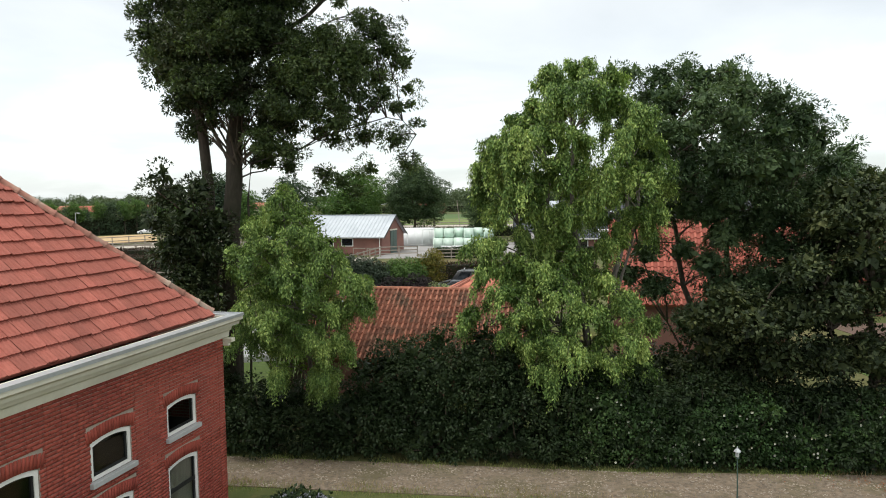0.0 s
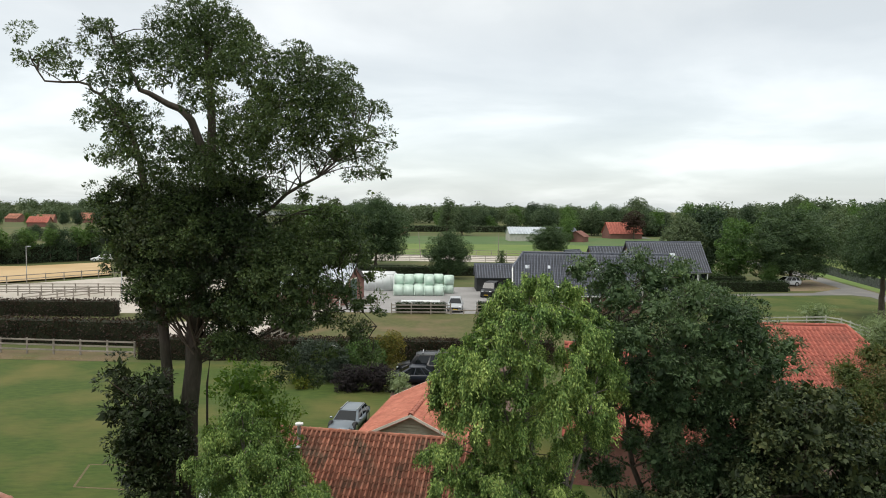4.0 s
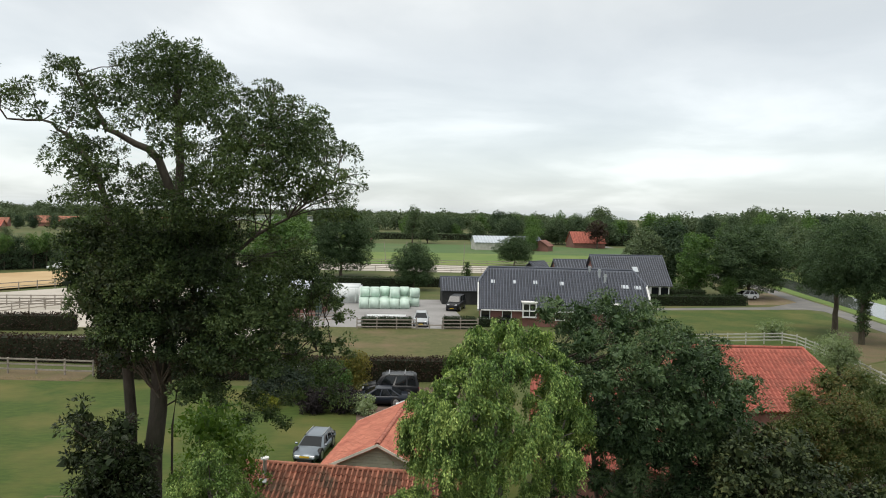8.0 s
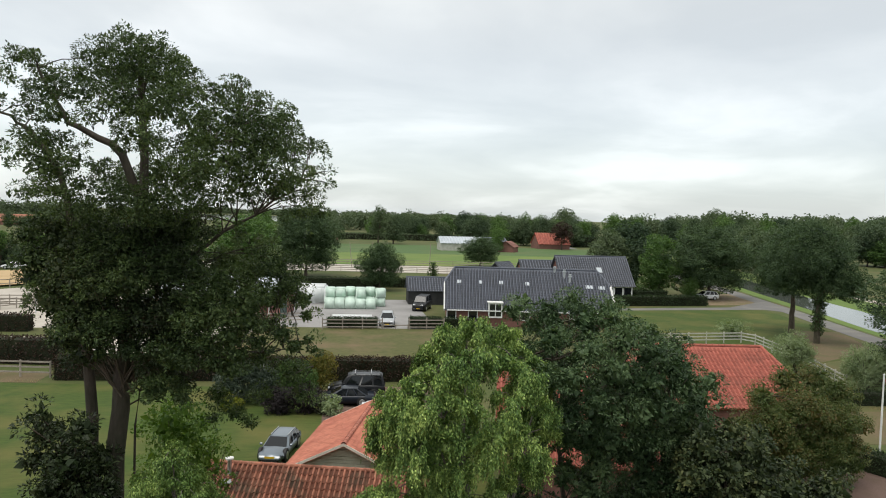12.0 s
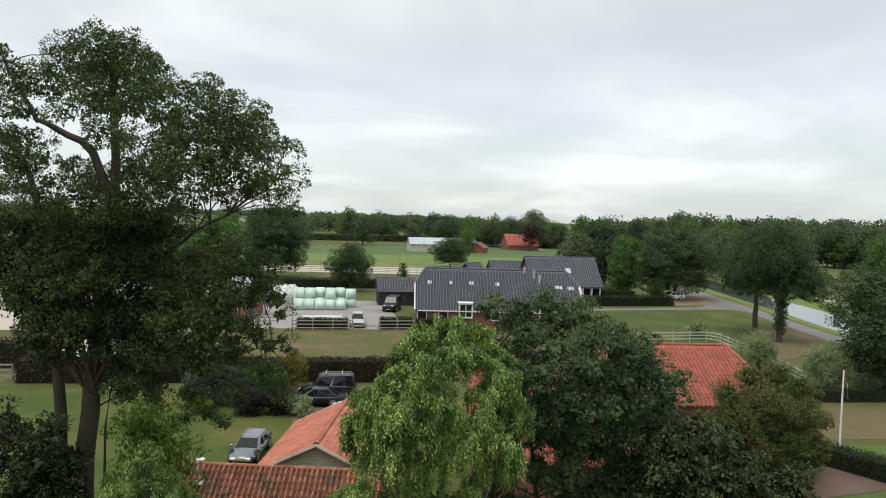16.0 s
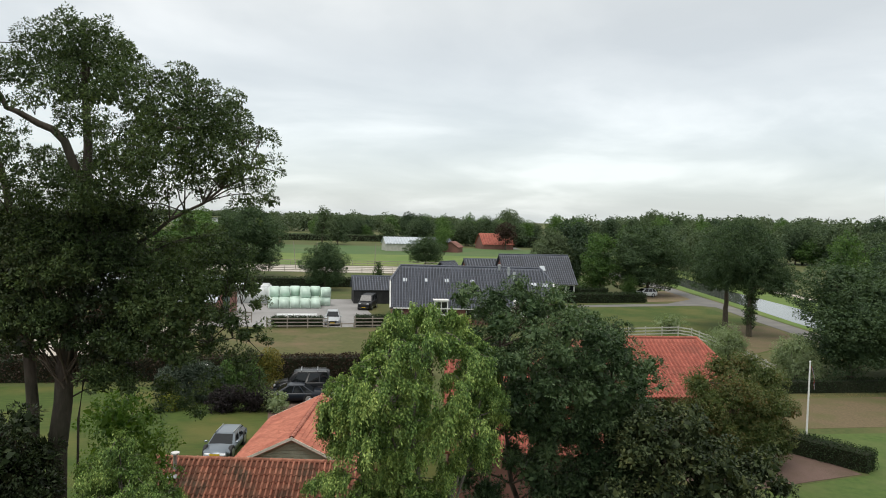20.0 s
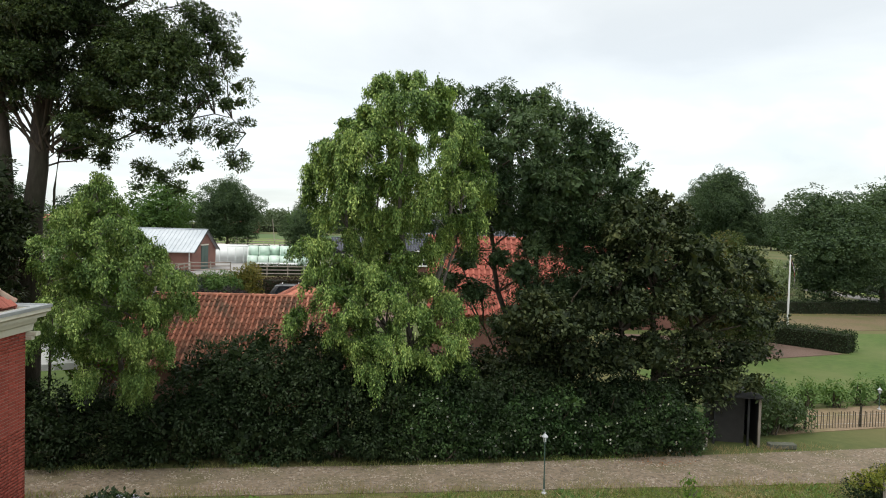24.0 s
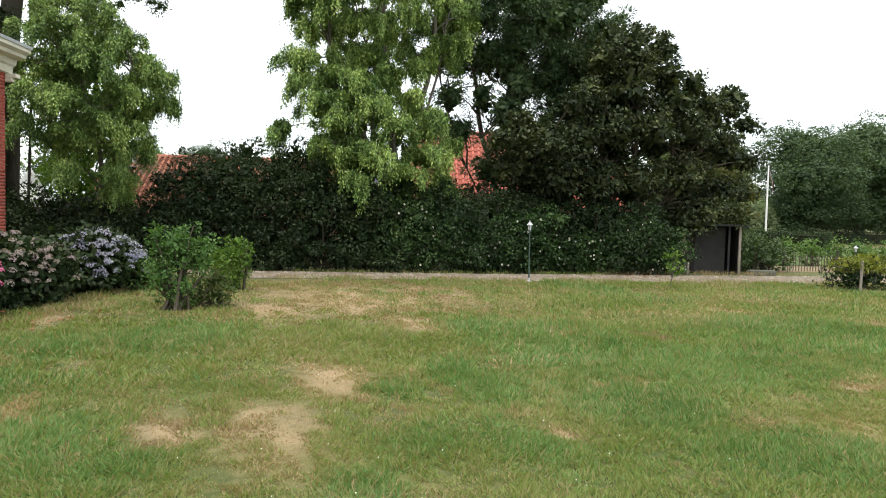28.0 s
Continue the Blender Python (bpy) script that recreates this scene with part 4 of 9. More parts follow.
def farmhouse():
    """Local x: out of the visible wall; y: along it towards the corner at the origin."""
    root = thing("farmhouse", pose(-4.7, 14.8, 0, 0, 0, -GRID), "red brick farmhouse with a hipped red pantile roof and cream cornice", "house")
    L, Wd, H = 24.0, 11.0, 4.1
    wins = [(-2.0, -1.05, 2.58, 3.22), (-3.97, -3.0, 2.52, 3.2), (-5.95, -5.0, 2.52, 3.2), (-7.9, -6.95, 2.52, 3.2),
            (-2.02, -1.06, 0.55, 2.06), (-3.97, -3.0, 0.55, 2.06), (-5.95, -5.0, 0.55, 2.06), (-7.9, -6.95, 0.55, 2.06)]
    # wall with its openings: strips between them, 0.3 thick
    bm = bmesh.new()
    ys = sorted({-9.0, 0.0} | {v for w in wins for v in (w[0], w[1])})
    for a, b in zip(ys, ys[1:]):
        mid = (a + b) / 2
        holes = sorted([(w[2], w[3]) for w in wins if w[0] < mid < w[1]])
        z = 0.0
        for h0, h1 in holes + [(H, H)]:
            if h0 > z:
                box(bm, -0.3, a, z, -0.012, b, h0)
            z = h1
    wall = part("wall", bm, "mortar", root, "red brick wall with pale joints")
    part("wall", boxes((-0.3, -L, 0, 0.0, -9.0, H)), "coursed_brick", root)
    part("wall", boxes((-Wd, -L, 0, -Wd + 0.3, 0, H)), "coursed_brick", root)
    part("wall", boxes((-Wd + 0.3, -0.3, 0, -0.3, -0.012, H)), "coursed_brick", root)
    part("wall", boxes((-Wd + 0.3, -L, 0, -0.3, -L + 0.3, H)), "coursed_brick", root)
    # near-black floors and partition: the room's dimness is put into their colour
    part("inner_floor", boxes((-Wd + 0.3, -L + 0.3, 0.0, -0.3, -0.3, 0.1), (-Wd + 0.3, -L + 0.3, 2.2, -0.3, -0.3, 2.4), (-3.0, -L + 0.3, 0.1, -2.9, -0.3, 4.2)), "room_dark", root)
    # bricks
    def brick_mesh(w):
        bm2 = boxes((-0.05, 0, 0, 0.0, w, 0.052), bev=0.004)
        me = bpy.data.meshes.new("brick")
        bm2.to_mesh(me)
        bm2.free()
        me.materials.append(MATS["brick"])
        return me
    full, half = brick_mesh(0.212), brick_mesh(0.1)
    BV = np.array([(x, y, z) for z in (0, 0.052) for x, y in ((-0.05, 0.0), (0.0, 0.0), (0.0, 0.212), (-0.05, 0.212))])
    BF = [(4, 5, 6, 7), (0, 1, 5, 4), (1, 2, 6, 5), (2, 3, 7, 6), (3, 2, 1, 0)]
    rng = np.random.default_rng(5)
    V, F, count = [], [], 0
    arches = wins
    for j in range(int(H / 0.0635)):
        z = 0.006 + j * 0.0635
        cuts = []
        for w in arches:
            if z + 0.052 > w[2] and z < w[3] - 0.07:
                cuts.append((w[0] - 0.004, w[1] + 0.004))
            elif z + 0.052 > w[3] - 0.07 and z < w[3] + 0.2:
                cuts.append((w[0] - 0.09, w[1] + 0.09))
        y = 0.0
        k = 0
        while y > -9.5:
            w = 0.212 if (k + j) % 2 or k == 0 else 0.1
            y -= w + 0.01
            k += 1
            spans = [(y, y + w)]
            for a, b in cuts:
                spans = [q for p in spans for q in ((p[0], min(p[1], a)), (max(p[0], b), p[1])) if q[1] - q[0] > 0.015]
            for a, b in spans:
                dx = rng.normal(0, 0.0015)
                if b - a > w - 0.001 and y > -2.9 and 2.2 < z < 4.1 and count < 300:
                    o = new("brick", full if w > 0.2 else half)
                    o.parent = wall
                    o.location = (dx, y, z)
                    count += 1
                else:
                    F += [tuple(i + len(V) * len(BV) for i in f) for f in BF]
                    V.append(BV * np.array([1, (b - a) / 0.212, 1]) + np.array([dx, a, z]))
    # soldier bricks over each opening
    for w in arches:
        n = int((w[1] - w[0] + 0.16) / 0.062)
        for i in range(n):
            q = (i + 0.5) / n
            y = w[0] - 0.08 + (w[1] - w[0] + 0.16) * q
            z = w[3] - 0.07 + 0.07 * 4 * q * (1 - q) + 0.005
            lean = (q - 0.5) * 0.5
            P = BV[:, [0, 2, 1]] * np.array([1, 1, 0.95]) + np.array([0.003, 0, 0])
            P = np.stack([P[:, 0], P[:, 1] + lean * P[:, 2], P[:, 2]], 1)
            F += [tuple(i2 + len(V) * len(BV) for i2 in f) for f in BF]
            V.append(P + np.array([0, y - 0.026, z]))
    ob = obj("bricks", np.concatenate(V), np.array(F), "brick", wall)
    tagged(ob, kind="stuff")
    # windows
    for y0, y1, z0, z1 in wins:
        win = thing("window")
        win.parent = root
        tall = z1 - z0 > 1
        o, i = arch(y0, y1, z0, z1, 0.07), arch(y0 + 0.07, y1 - 0.07, z0 + 0.06, z1 - 0.07, 0.06)
        bm = bmesh.new()
        rings = [[bm.verts.new((x, y, z)) for y, z in pts] for x, pts in ((-0.03, o), (-0.03, i), (-0.11, i), (-0.11, o))]
        n = len(o)
        for k in range(4):
            a, b = rings[k], rings[(k + 1) % 4]
            for q in range(n):
                bm.faces.new((a[q], a[(q + 1) % n], b[(q + 1) % n], b[q]))
        part("window_frame", bm, "white_paint", win, "cream painted window frame")
        a, b = y0 + 0.07, y1 - 0.07
        zs = z0 + 0.06
        sash = [(-0.09, a, zs, -0.05, b, zs + 0.045), (-0.09, a, zs, -0.05, a + 0.045, z1 - 0.1), (-0.09, b - 0.045, zs, -0.05, b, z1 - 0.1)]
        if tall:
            sash.append((-0.09, a, zs + 0.85, -0.045, b, zs + 0.92))
        part("sash", boxes(*sash), "dark_metal", win, "dark painted sash")
        pane = obj("pane", [(-0.072, y, z) for y, z in i], [list(range(n))], "window_glass", win)
        pane.visible_shadow = False
        if tall:
            Vc = [(-0.2 + 0.03 * math.sin(q * 9), a + (b - a) * s, zz) for q, s in [(k / 12, k / 12) for k in range(13)] for zz in (zs, z1 - 0.1)]
            obj("curtain", Vc, [(2 * k, 2 * k + 2, 2 * k + 3, 2 * k + 1) for k in range(12)], "curtain", win)
        part("window_sill", boxes((-0.1, y0 - 0.06, z0 - 0.09, 0.075, y1 + 0.06, z0 + 0.0), bev=0.008), "stone_sill", win, "grey stone sill")
    # cornice and gutter along two sides, returning at the corner
    prof = [(0.0, 4.06), (0.05, 4.08), (0.07, 4.2), (0.12, 4.24), (0.14, 4.33), (0.3, 4.36), (0.32, 4.42), (0.4, 4.47), (0.4, 4.54), (0.0, 4.54)]
    cor = part("cornice", prism(prof, -L, 0.15), "cream_paint", root, "moulded cream wooden cornice")
    bm = bmesh.new()
    a = [bm.verts.new((-Wd, y * 0.37, z)) for y, z in prof]
    b = [bm.verts.new((-0.0, y * 0.37, z)) for y, z in prof]
    for q in range(len(prof)):
        bm.faces.new((a[q], b[q], b[(q + 1) % len(prof)], a[(q + 1) % len(prof)]))
    bm.faces.new(a), bm.faces.new(b)
    part("cornice", bm, "cream_paint", root, "moulded cream wooden cornice")
    part("gutter", boxes((0.12, -L, 4.54, 0.42, 0.17, 4.565), (0.4, -L, 4.565, 0.42, 0.17, 4.6), (-Wd, 0.02, 4.541, 0.12, 0.17, 4.566), (-Wd, 0.15, 4.566, 0.4, 0.171, 4.6)), "zinc", root, "flat zinc gutter lining")
    part("corner_bracket", boxes((-0.14, 0.0, 3.98, 0.2, 0.16, 4.06), (-0.1, 0.0, 3.9, 0.12, 0.1, 3.98), bev=0.01), "cream_paint", root, "cream scrolled corner bracket")
    # hipped roof
    pitch, z0 = 1.05, 4.58
    e = -0.1
    half_w = Wd / 2
    zr = z0 + pitch * (half_w + e)
    A, B = (e, -0.1, z0), (e, -L - e, z0)
    Cc, Dd = (-Wd - e, -0.1, z0), (-Wd - e, -L - e, z0)
    R1, R2 = (-half_w, -half_w, zr), (-half_w, -L + half_w, zr)
    quad(root, "roof", [A, R1, R2, B], "red_tile", 0.08)
    quad(root, "roof", [Cc, R1, A], "red_tile", 0.08)
    quad(root, "roof", [Dd, R2, R1, Cc], "red_tile", 0.08)
    quad(root, "roof", [B, R2, Dd], "red_tile", 0.08)
    m = slope_frame((e, -L, z0), (e, e, z0), (-half_w, -L, zr))
    sl = math.hypot(1, pitch)
    tile_slope(root, m, L + 0.2, 7.9, 0.235, 0.3, "red_tile", near=lambda x, y: x > L - 4.2 and y < 3.3, keep=lambda x, y: y / sl < x < L - 0.1 - y / sl - 0.04, seed=3, deep=1.15, ribbed=True)
    ridge_caps(root, (e - 0.05, -0.14, z0 + 0.06), (-half_w, -half_w, zr + 0.06), 0.085, "lichen_tile", 0.34)
    ridge_caps(root, (-half_w, -half_w, zr + 0.04), (-half_w, -L + half_w, zr + 0.04), 0.085, "lichen_tile", 0.34)
    return root


farmhouse()


# ---- gable sheds ----
def gable_house(name, m, length, depth, eave, ridge, wall_mat, roof_mat, label, category="shed", tile=(0.25, 0.33), near=None, both=True, over=0.25, seed=2, gable_mat=None,
                hip=0.0, boards=False, caps=True, deep=1.0, cap_r=0.11):
    """Local x along the ridge (length, centred), y across (front at -depth/2), ridge in the middle. hip: how far the ridge falls short at each end."""
    root = thing(name, m, label, category)
    h, d = length / 2, depth / 2
    t = 0.2
    part("wall", boxes((-h, -d, 0, h, -d + t, eave)), wall_mat, root)
    part("wall", boxes((-h, d - t, 0, h, d, eave)), wall_mat, root)
    for s in (-1, 1):
        g = ridge - 0.08 if not hip else eave
        bm = bmesh.new()
        x0, x1 = (s * h, s * (h - t))
        pts = [(-d + t, 0), (d - t, 0), (d - t, eave), (0, max(g, eave)), (-d + t, eave)] if not hip else [(-d + t, 0), (d - t, 0), (d - t, eave), (-d + t, eave)]
        a = [bm.verts.new((x0, y, z)) for y, z in pts]
        b = [bm.verts.new((x1, y, z)) for y, z in pts]
        bm.faces.new(a), bm.faces.new(b[::-1])
        for i in range(len(pts)):
            bm.faces.new((a[i], b[i], b[(i + 1) % len(pts)], a[(i + 1) % len(pts)]))
        gw = part("gable_wall", bm, gable_mat or wall_mat, root)
        if boards:
            k = int(ridge / 0.16)
            for i in range(k):
                z = i * 0.16
                half = d if z < eave else d * (ridge - z - 0.1) / max(0.01, ridge - eave)
                if half > 0.15:
                    part("board", boxes((x0 - 0.0 + (0 if s > 0 else -0.03), -half, z + 0.01, x0 + (0.03 if s > 0 else 0.0), half, z + 0.15)), gable_mat or wall_mat, gw)
    slope = (ridge - eave) / d
    zo = eave - over * slope
    xo = h + over
    for s in (-1, 1):
        pts = [(-xo * 1, s * (d + over), zo), (xo, s * (d + over), zo), (xo - hip, 0, ridge), (-xo + hip, 0, ridge)]
        quad(root, "roof", pts if s < 0 else pts[::-1], roof_mat, 0.09)
        if s > 0 and not both:
            continue
        ln = math.hypot(d + over, ridge - zo)
        if s < 0:
            f = slope_frame((-xo, -(d + over), zo), (xo, -(d + over), zo), (-xo, 0, ridge))
        else:
            f = slope_frame((xo, d + over, zo), (-xo, d + over, zo), (xo, 0, ridge))
        tile_slope(root, f, 2 * xo, ln, tile[0], tile[1], roof_mat, near=near if s < 0 else None,
                   keep=(lambda x, y, ln=ln: x > hip * y / ln and x < 2 * xo - hip * y / ln) if hip else None, seed=seed, deep=deep)
    if hip:
        for s in (-1, 1):
            pts = [(s * xo, -(d + over), zo), (s * xo, d + over, zo), (s * (xo - hip), 0, ridge)]
            quad(root, "roof", pts if s > 0 else pts[::-1], roof_mat, 0.09)
            for q in (-1, 1):
                ridge_caps(root, (s * xo, q * (d + over), zo + 0.04), (s * (xo - hip), 0, ridge + 0.04), 0.1, roof_mat, 0.5)
    if caps:
        ridge_caps(root, (-xo + hip, 0, ridge + 0.02), (xo - hip, 0, ridge + 0.02), cap_r, roof_mat, 0.4)
    return root


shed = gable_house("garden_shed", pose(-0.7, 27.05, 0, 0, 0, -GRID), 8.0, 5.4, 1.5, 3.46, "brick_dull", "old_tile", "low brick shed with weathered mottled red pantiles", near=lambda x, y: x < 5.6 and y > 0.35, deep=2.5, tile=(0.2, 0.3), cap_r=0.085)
garage = gable_house("garage", pose(1.3, 35.4, 0, 0, 0, 90 - GRID), 7.4, 5.2, 1.6, 2.85, "green_board", "orange_tile", "garage with an orange tiled roof and grey-green boarded gable", "garage",
                     tile=(0.2, 0.22), gable_mat="green_board", boards=True, seed=4)
gable_house("cottage", pose(24.45, 44.38, 0, 0, 0, -6), 11.5, 10.0, 2.2, 4.98, "brick_dull", "cottage_tile", "low cottage with a bright red pantile roof", "house", tile=(0.28, 0.36), both=False, hip=1.8, seed=5, deep=1.6)
gable_house("annexe", pose(11.6, 33.2, 0, 0, 0, -GRID), 7.0, 7.0, 2.5, 5.7, "brick_dull", "cottage_tile", "brick annexe with a red pantile roof behind the trees", "house", tile=(0.28, 0.36), both=False, seed=6, deep=1.6)


def garage_trim():
    """Cream bargeboards, a white lintel strip and a lattice at the garage's near gable; white fascia along the eaves."""
    xo, d, over = 3.7 + 0.25, 2.6, 0.25
    sl = (2.85 - 1.6) / d
    zo = 1.6 - over * sl
    for x in (-xo - 0.03, xo + 0.005):
        for s in (-1, 1):
            bm = bmesh.new()
            a = [(s * (d + over), zo - 0.06), (0, 2.85 - 0.06), (0, 2.85 + 0.07), (s * (d + over), zo + 0.07)]
            q = [[bm.verts.new((x + k, y, z)) for y, z in a] for k in (0, 0.03)]
            bm.faces.new(q[0]), bm.faces.new(q[1][::-1])
            for i in range(4):
                bm.faces.new((q[0][i], q[1][i], q[1][(i + 1) % 4], q[0][(i + 1) % 4]))
            part("bargeboard", bm, "cream_paint", garage, "cream bargeboard")
    for s in (-1, 1):
        part("gutter", boxes((-xo, s * (d + over) - 0.05, zo - 0.09, xo, s * (d + over) + 0.05, zo - 0.01), bev=0.02), "pale_paint", garage, "pale gutter")
    part("lintel", boxes((-3.78, -2.0, 1.28, -3.735, 1.2, 1.38)), "white_paint", garage, "white lintel strip")
    for k in range(7):
        for t in (-1, 1):
            bm = boxes((-0.006, -0.012, -0.45, 0.006, 0.012, 0.45))
            bmesh.ops.rotate(bm, verts=bm.verts, cent=(0, 0, 0), matrix=Matrix.Rotation(t * 0.8, 3, "X"))
            o = part("lattice_slat", bm, "grey_wood", garage)
            o.location = (-3.76 - 0.013 * (t > 0), 1.3 + k * 0.16, 1.35)


garage_trim()

# ---- trees of the garden ----
def crown_lobes(base, y0, deep, groups, eye=10.0, back=0.85, flat=0.85, trim=0.22, twin=0.4):
    """Boughs (x, z, radius) of a crown, rounded in depth about y0; the inner ones stand both before and behind."""
    G = np.array([q for g in groups for q in g])
    lo, hi = G[:, :2].min(0), G[:, :2].max(0)
    c, h = (lo + hi) / 2, (hi - lo) / 2
    out = []
    for k, (x, z, r) in enumerate(G):
        f = math.sqrt(max(0.0, 1 - ((x - c[0]) / h[0]) ** 2 - ((z - c[1]) / h[1]) ** 2))
        r = max(0.14, r - trim)
        for side in ((-1, back) if f > twin else (0.8 if k % 2 else -0.8,)):
            dy = side * max(f, 0.15) * deep
            q = (y0 + dy) / y0
            out.append((x * q - base.x, y0 + dy - base.y, eye + (z - eye) * q, r, r, r * flat))
    return out


def shift(base, y0, *pts):
    """Points (x, z) of a stem in the plane y0, or (x, y, z), seen from its foot."""
    return [(p[0] - base.x, (y0 if len(p) == 2 else p[1]) - base.y, p[-1]) for p in pts]


ASH_TOP = [(-5.66, 17.4, 1.0), (-6.69, 17.3, 0.7), (-4.71, 16.8, 0.7), (-7.25, 16.6, 0.58), (-6.22, 16.5, 0.75), (-5.19, 16.4, 0.75), (-6.86, 16.1, 0.5), (-4.39, 16.1, 0.58), (-5.58, 17.8, 0.5), (-6.07, 15.7, 0.5), (-5.51, 15.5, 0.58)]
ASH_ARM = [(-10.68, 17.0, 0.37), (-10.84, 16.4, 0.27), (-10.3, 16.4, 0.4), (-9.83, 16.7, 0.43), (-9.92, 16.1, 0.4), (-9.37, 16.1, 0.4), (-8.81, 17.1, 0.43), (-8.34, 17.4, 0.37), (-8.98, 16.5, 0.43), (-8.03, 16.6, 0.56), (-7.81, 16.1, 0.58), (-8.59, 16.0, 0.4), (-8.52, 15.6, 0.37)]
ASH_LEFT = [(-8.69, 15.0, 0.43), (-9.09, 14.6, 0.22), (-8.22, 14.7, 0.56), (-7.59, 14.8, 0.5), (-8.21, 15.4, 0.37), (-8.55, 14.0, 0.4), (-9.02, 13.8, 0.27), (-7.91, 14.0, 0.56), (-7.28, 14.3, 0.5), (-8.4, 13.5, 0.4), (-7.44, 13.5, 0.6)]
ASH_MID = [(-5.2, 14.7, 0.42), (-4.47, 14.7, 0.66), (-3.99, 15.5, 0.6), (-3.5, 16.2, 0.56), (-3.83, 14.8, 0.75), (-3.18, 15.1, 0.66), (-5.12, 13.9, 0.66), (-4.24, 13.8, 0.75), (-6.57, 13.9, 0.56), (-5.93, 13.5, 0.75), (-6.74, 12.8, 0.75)]
ASH_RIGHT = [(-3.02, 16.5, 0.47), (-2.46, 16.1, 0.53), (-1.64, 16.2, 0.47), (-2.78, 15.6, 0.66), (-1.89, 15.4, 0.7), (-1.23, 15.0, 0.53), (-0.66, 15.2, 0.3), (-2.37, 14.6, 0.8), (-1.47, 14.3, 0.7), (-0.82, 14.4, 0.4), (-3.02, 14.2, 0.63), (-2.04, 13.7, 0.6), (-0.98, 13.8, 0.43), (-0.49, 14.0, 0.27), (-1.3, 13.3, 0.5), (-0.56, 13.2, 0.37), (-1.05, 12.7, 0.37), (-2.53, 13.4, 0.43), (-3.51, 13.5, 0.5)]
ASH_LOW_RIGHT = [(-4.2, 11.0, 0.6), (-3.6, 10.6, 0.6), (-3.9, 9.8, 0.55), (-3.2, 9.9, 0.55), (-2.7, 10.3, 0.5), (-3.4, 11.4, 0.6), (-2.7, 11.0, 0.55), (-4.4, 9.2, 0.55), (-3.6, 9.1, 0.45), (-2.9, 9.4, 0.45), (-2.2, 10.9, 0.5), (-2.0, 9.8, 0.45), (-2.86, 12.6, 0.4), (-2.29, 12.1, 0.5), (-1.87, 11.7, 0.66), (-2.53, 11.4, 0.6), (-1.54, 11.2, 0.56), (-3.19, 11.7, 0.56), (-1.13, 10.8, 0.5), (-1.87, 10.6, 0.6), (-2.69, 10.6, 0.56), (-0.96, 10.2, 0.37), (-1.7, 9.9, 0.47), (-2.36, 9.7, 0.43), (-0.95, 9.6, 0.33), (-0.7, 9.2, 0.27), (-2.28, 9.1, 0.27), (-3.19, 10.9, 0.5)]
ASH_LOW_LEFT = [(-8.57, 12.5, 0.43), (-8.09, 12.7, 0.5), (-8.34, 11.8, 0.63), (-7.62, 12.5, 0.66), (-7.55, 11.5, 0.75), (-8.43, 11.2, 0.43), (-7.88, 10.7, 0.66), (-7.16, 10.5, 0.7), (-7.49, 9.8, 0.6), (-7.18, 9.1, 0.47), (-6.75, 11.7, 0.83), (-6.93, 10.0, 0.66)]
ASH_DARK_LOW = [(-7.3, 12.2, 0.7), (-7.7, 11.2, 0.7), (-7.2, 10.2, 0.6), (-6.6, 11.2, 0.7), (-6.5, 12.4, 0.7), (-6.4, 10.2, 0.6), (-5.9, 9.5, 0.5), (-5.2, 9.0, 0.55), (-4.6, 8.4, 0.45), (-6.7, 9.3, 0.4), (-5.94, 12.5, 0.8), (-5.13, 12.8, 0.8), (-4.32, 12.7, 0.8), (-5.95, 11.4, 0.8), (-4.97, 11.7, 0.83), (-4.16, 11.5, 0.66), (-5.63, 10.4, 0.66), (-4.66, 10.5, 0.8), (-3.84, 10.4, 0.53), (-4.99, 9.6, 0.7), (-4.33, 9.4, 0.6), (-4.67, 8.6, 0.5), (-3.68, 9.4, 0.33)]


ASH_TIPS = [(-3.16, 8.9, 0.5), (-2.28, 8.9, 0.55), (-1.38, 8.6, 0.5), (-2.12, 7.9, 0.42), (-1.06, 7.9, 0.36), (-0.76, 8.2, 0.25), (-2.55, 7.1, 0.3), (-3.43, 7.8, 0.45), (-3.0, 7.4, 0.36), (-3.57, 7.2, 0.3), (-1.29, 9.5, 0.42), (-1.32, 11.1, 0.33), (-4.23, 10.3, 0.6), (-4.78, 9.4, 0.6), (-5.19, 8.3, 0.6), (-4.49, 8.1, 0.45)]


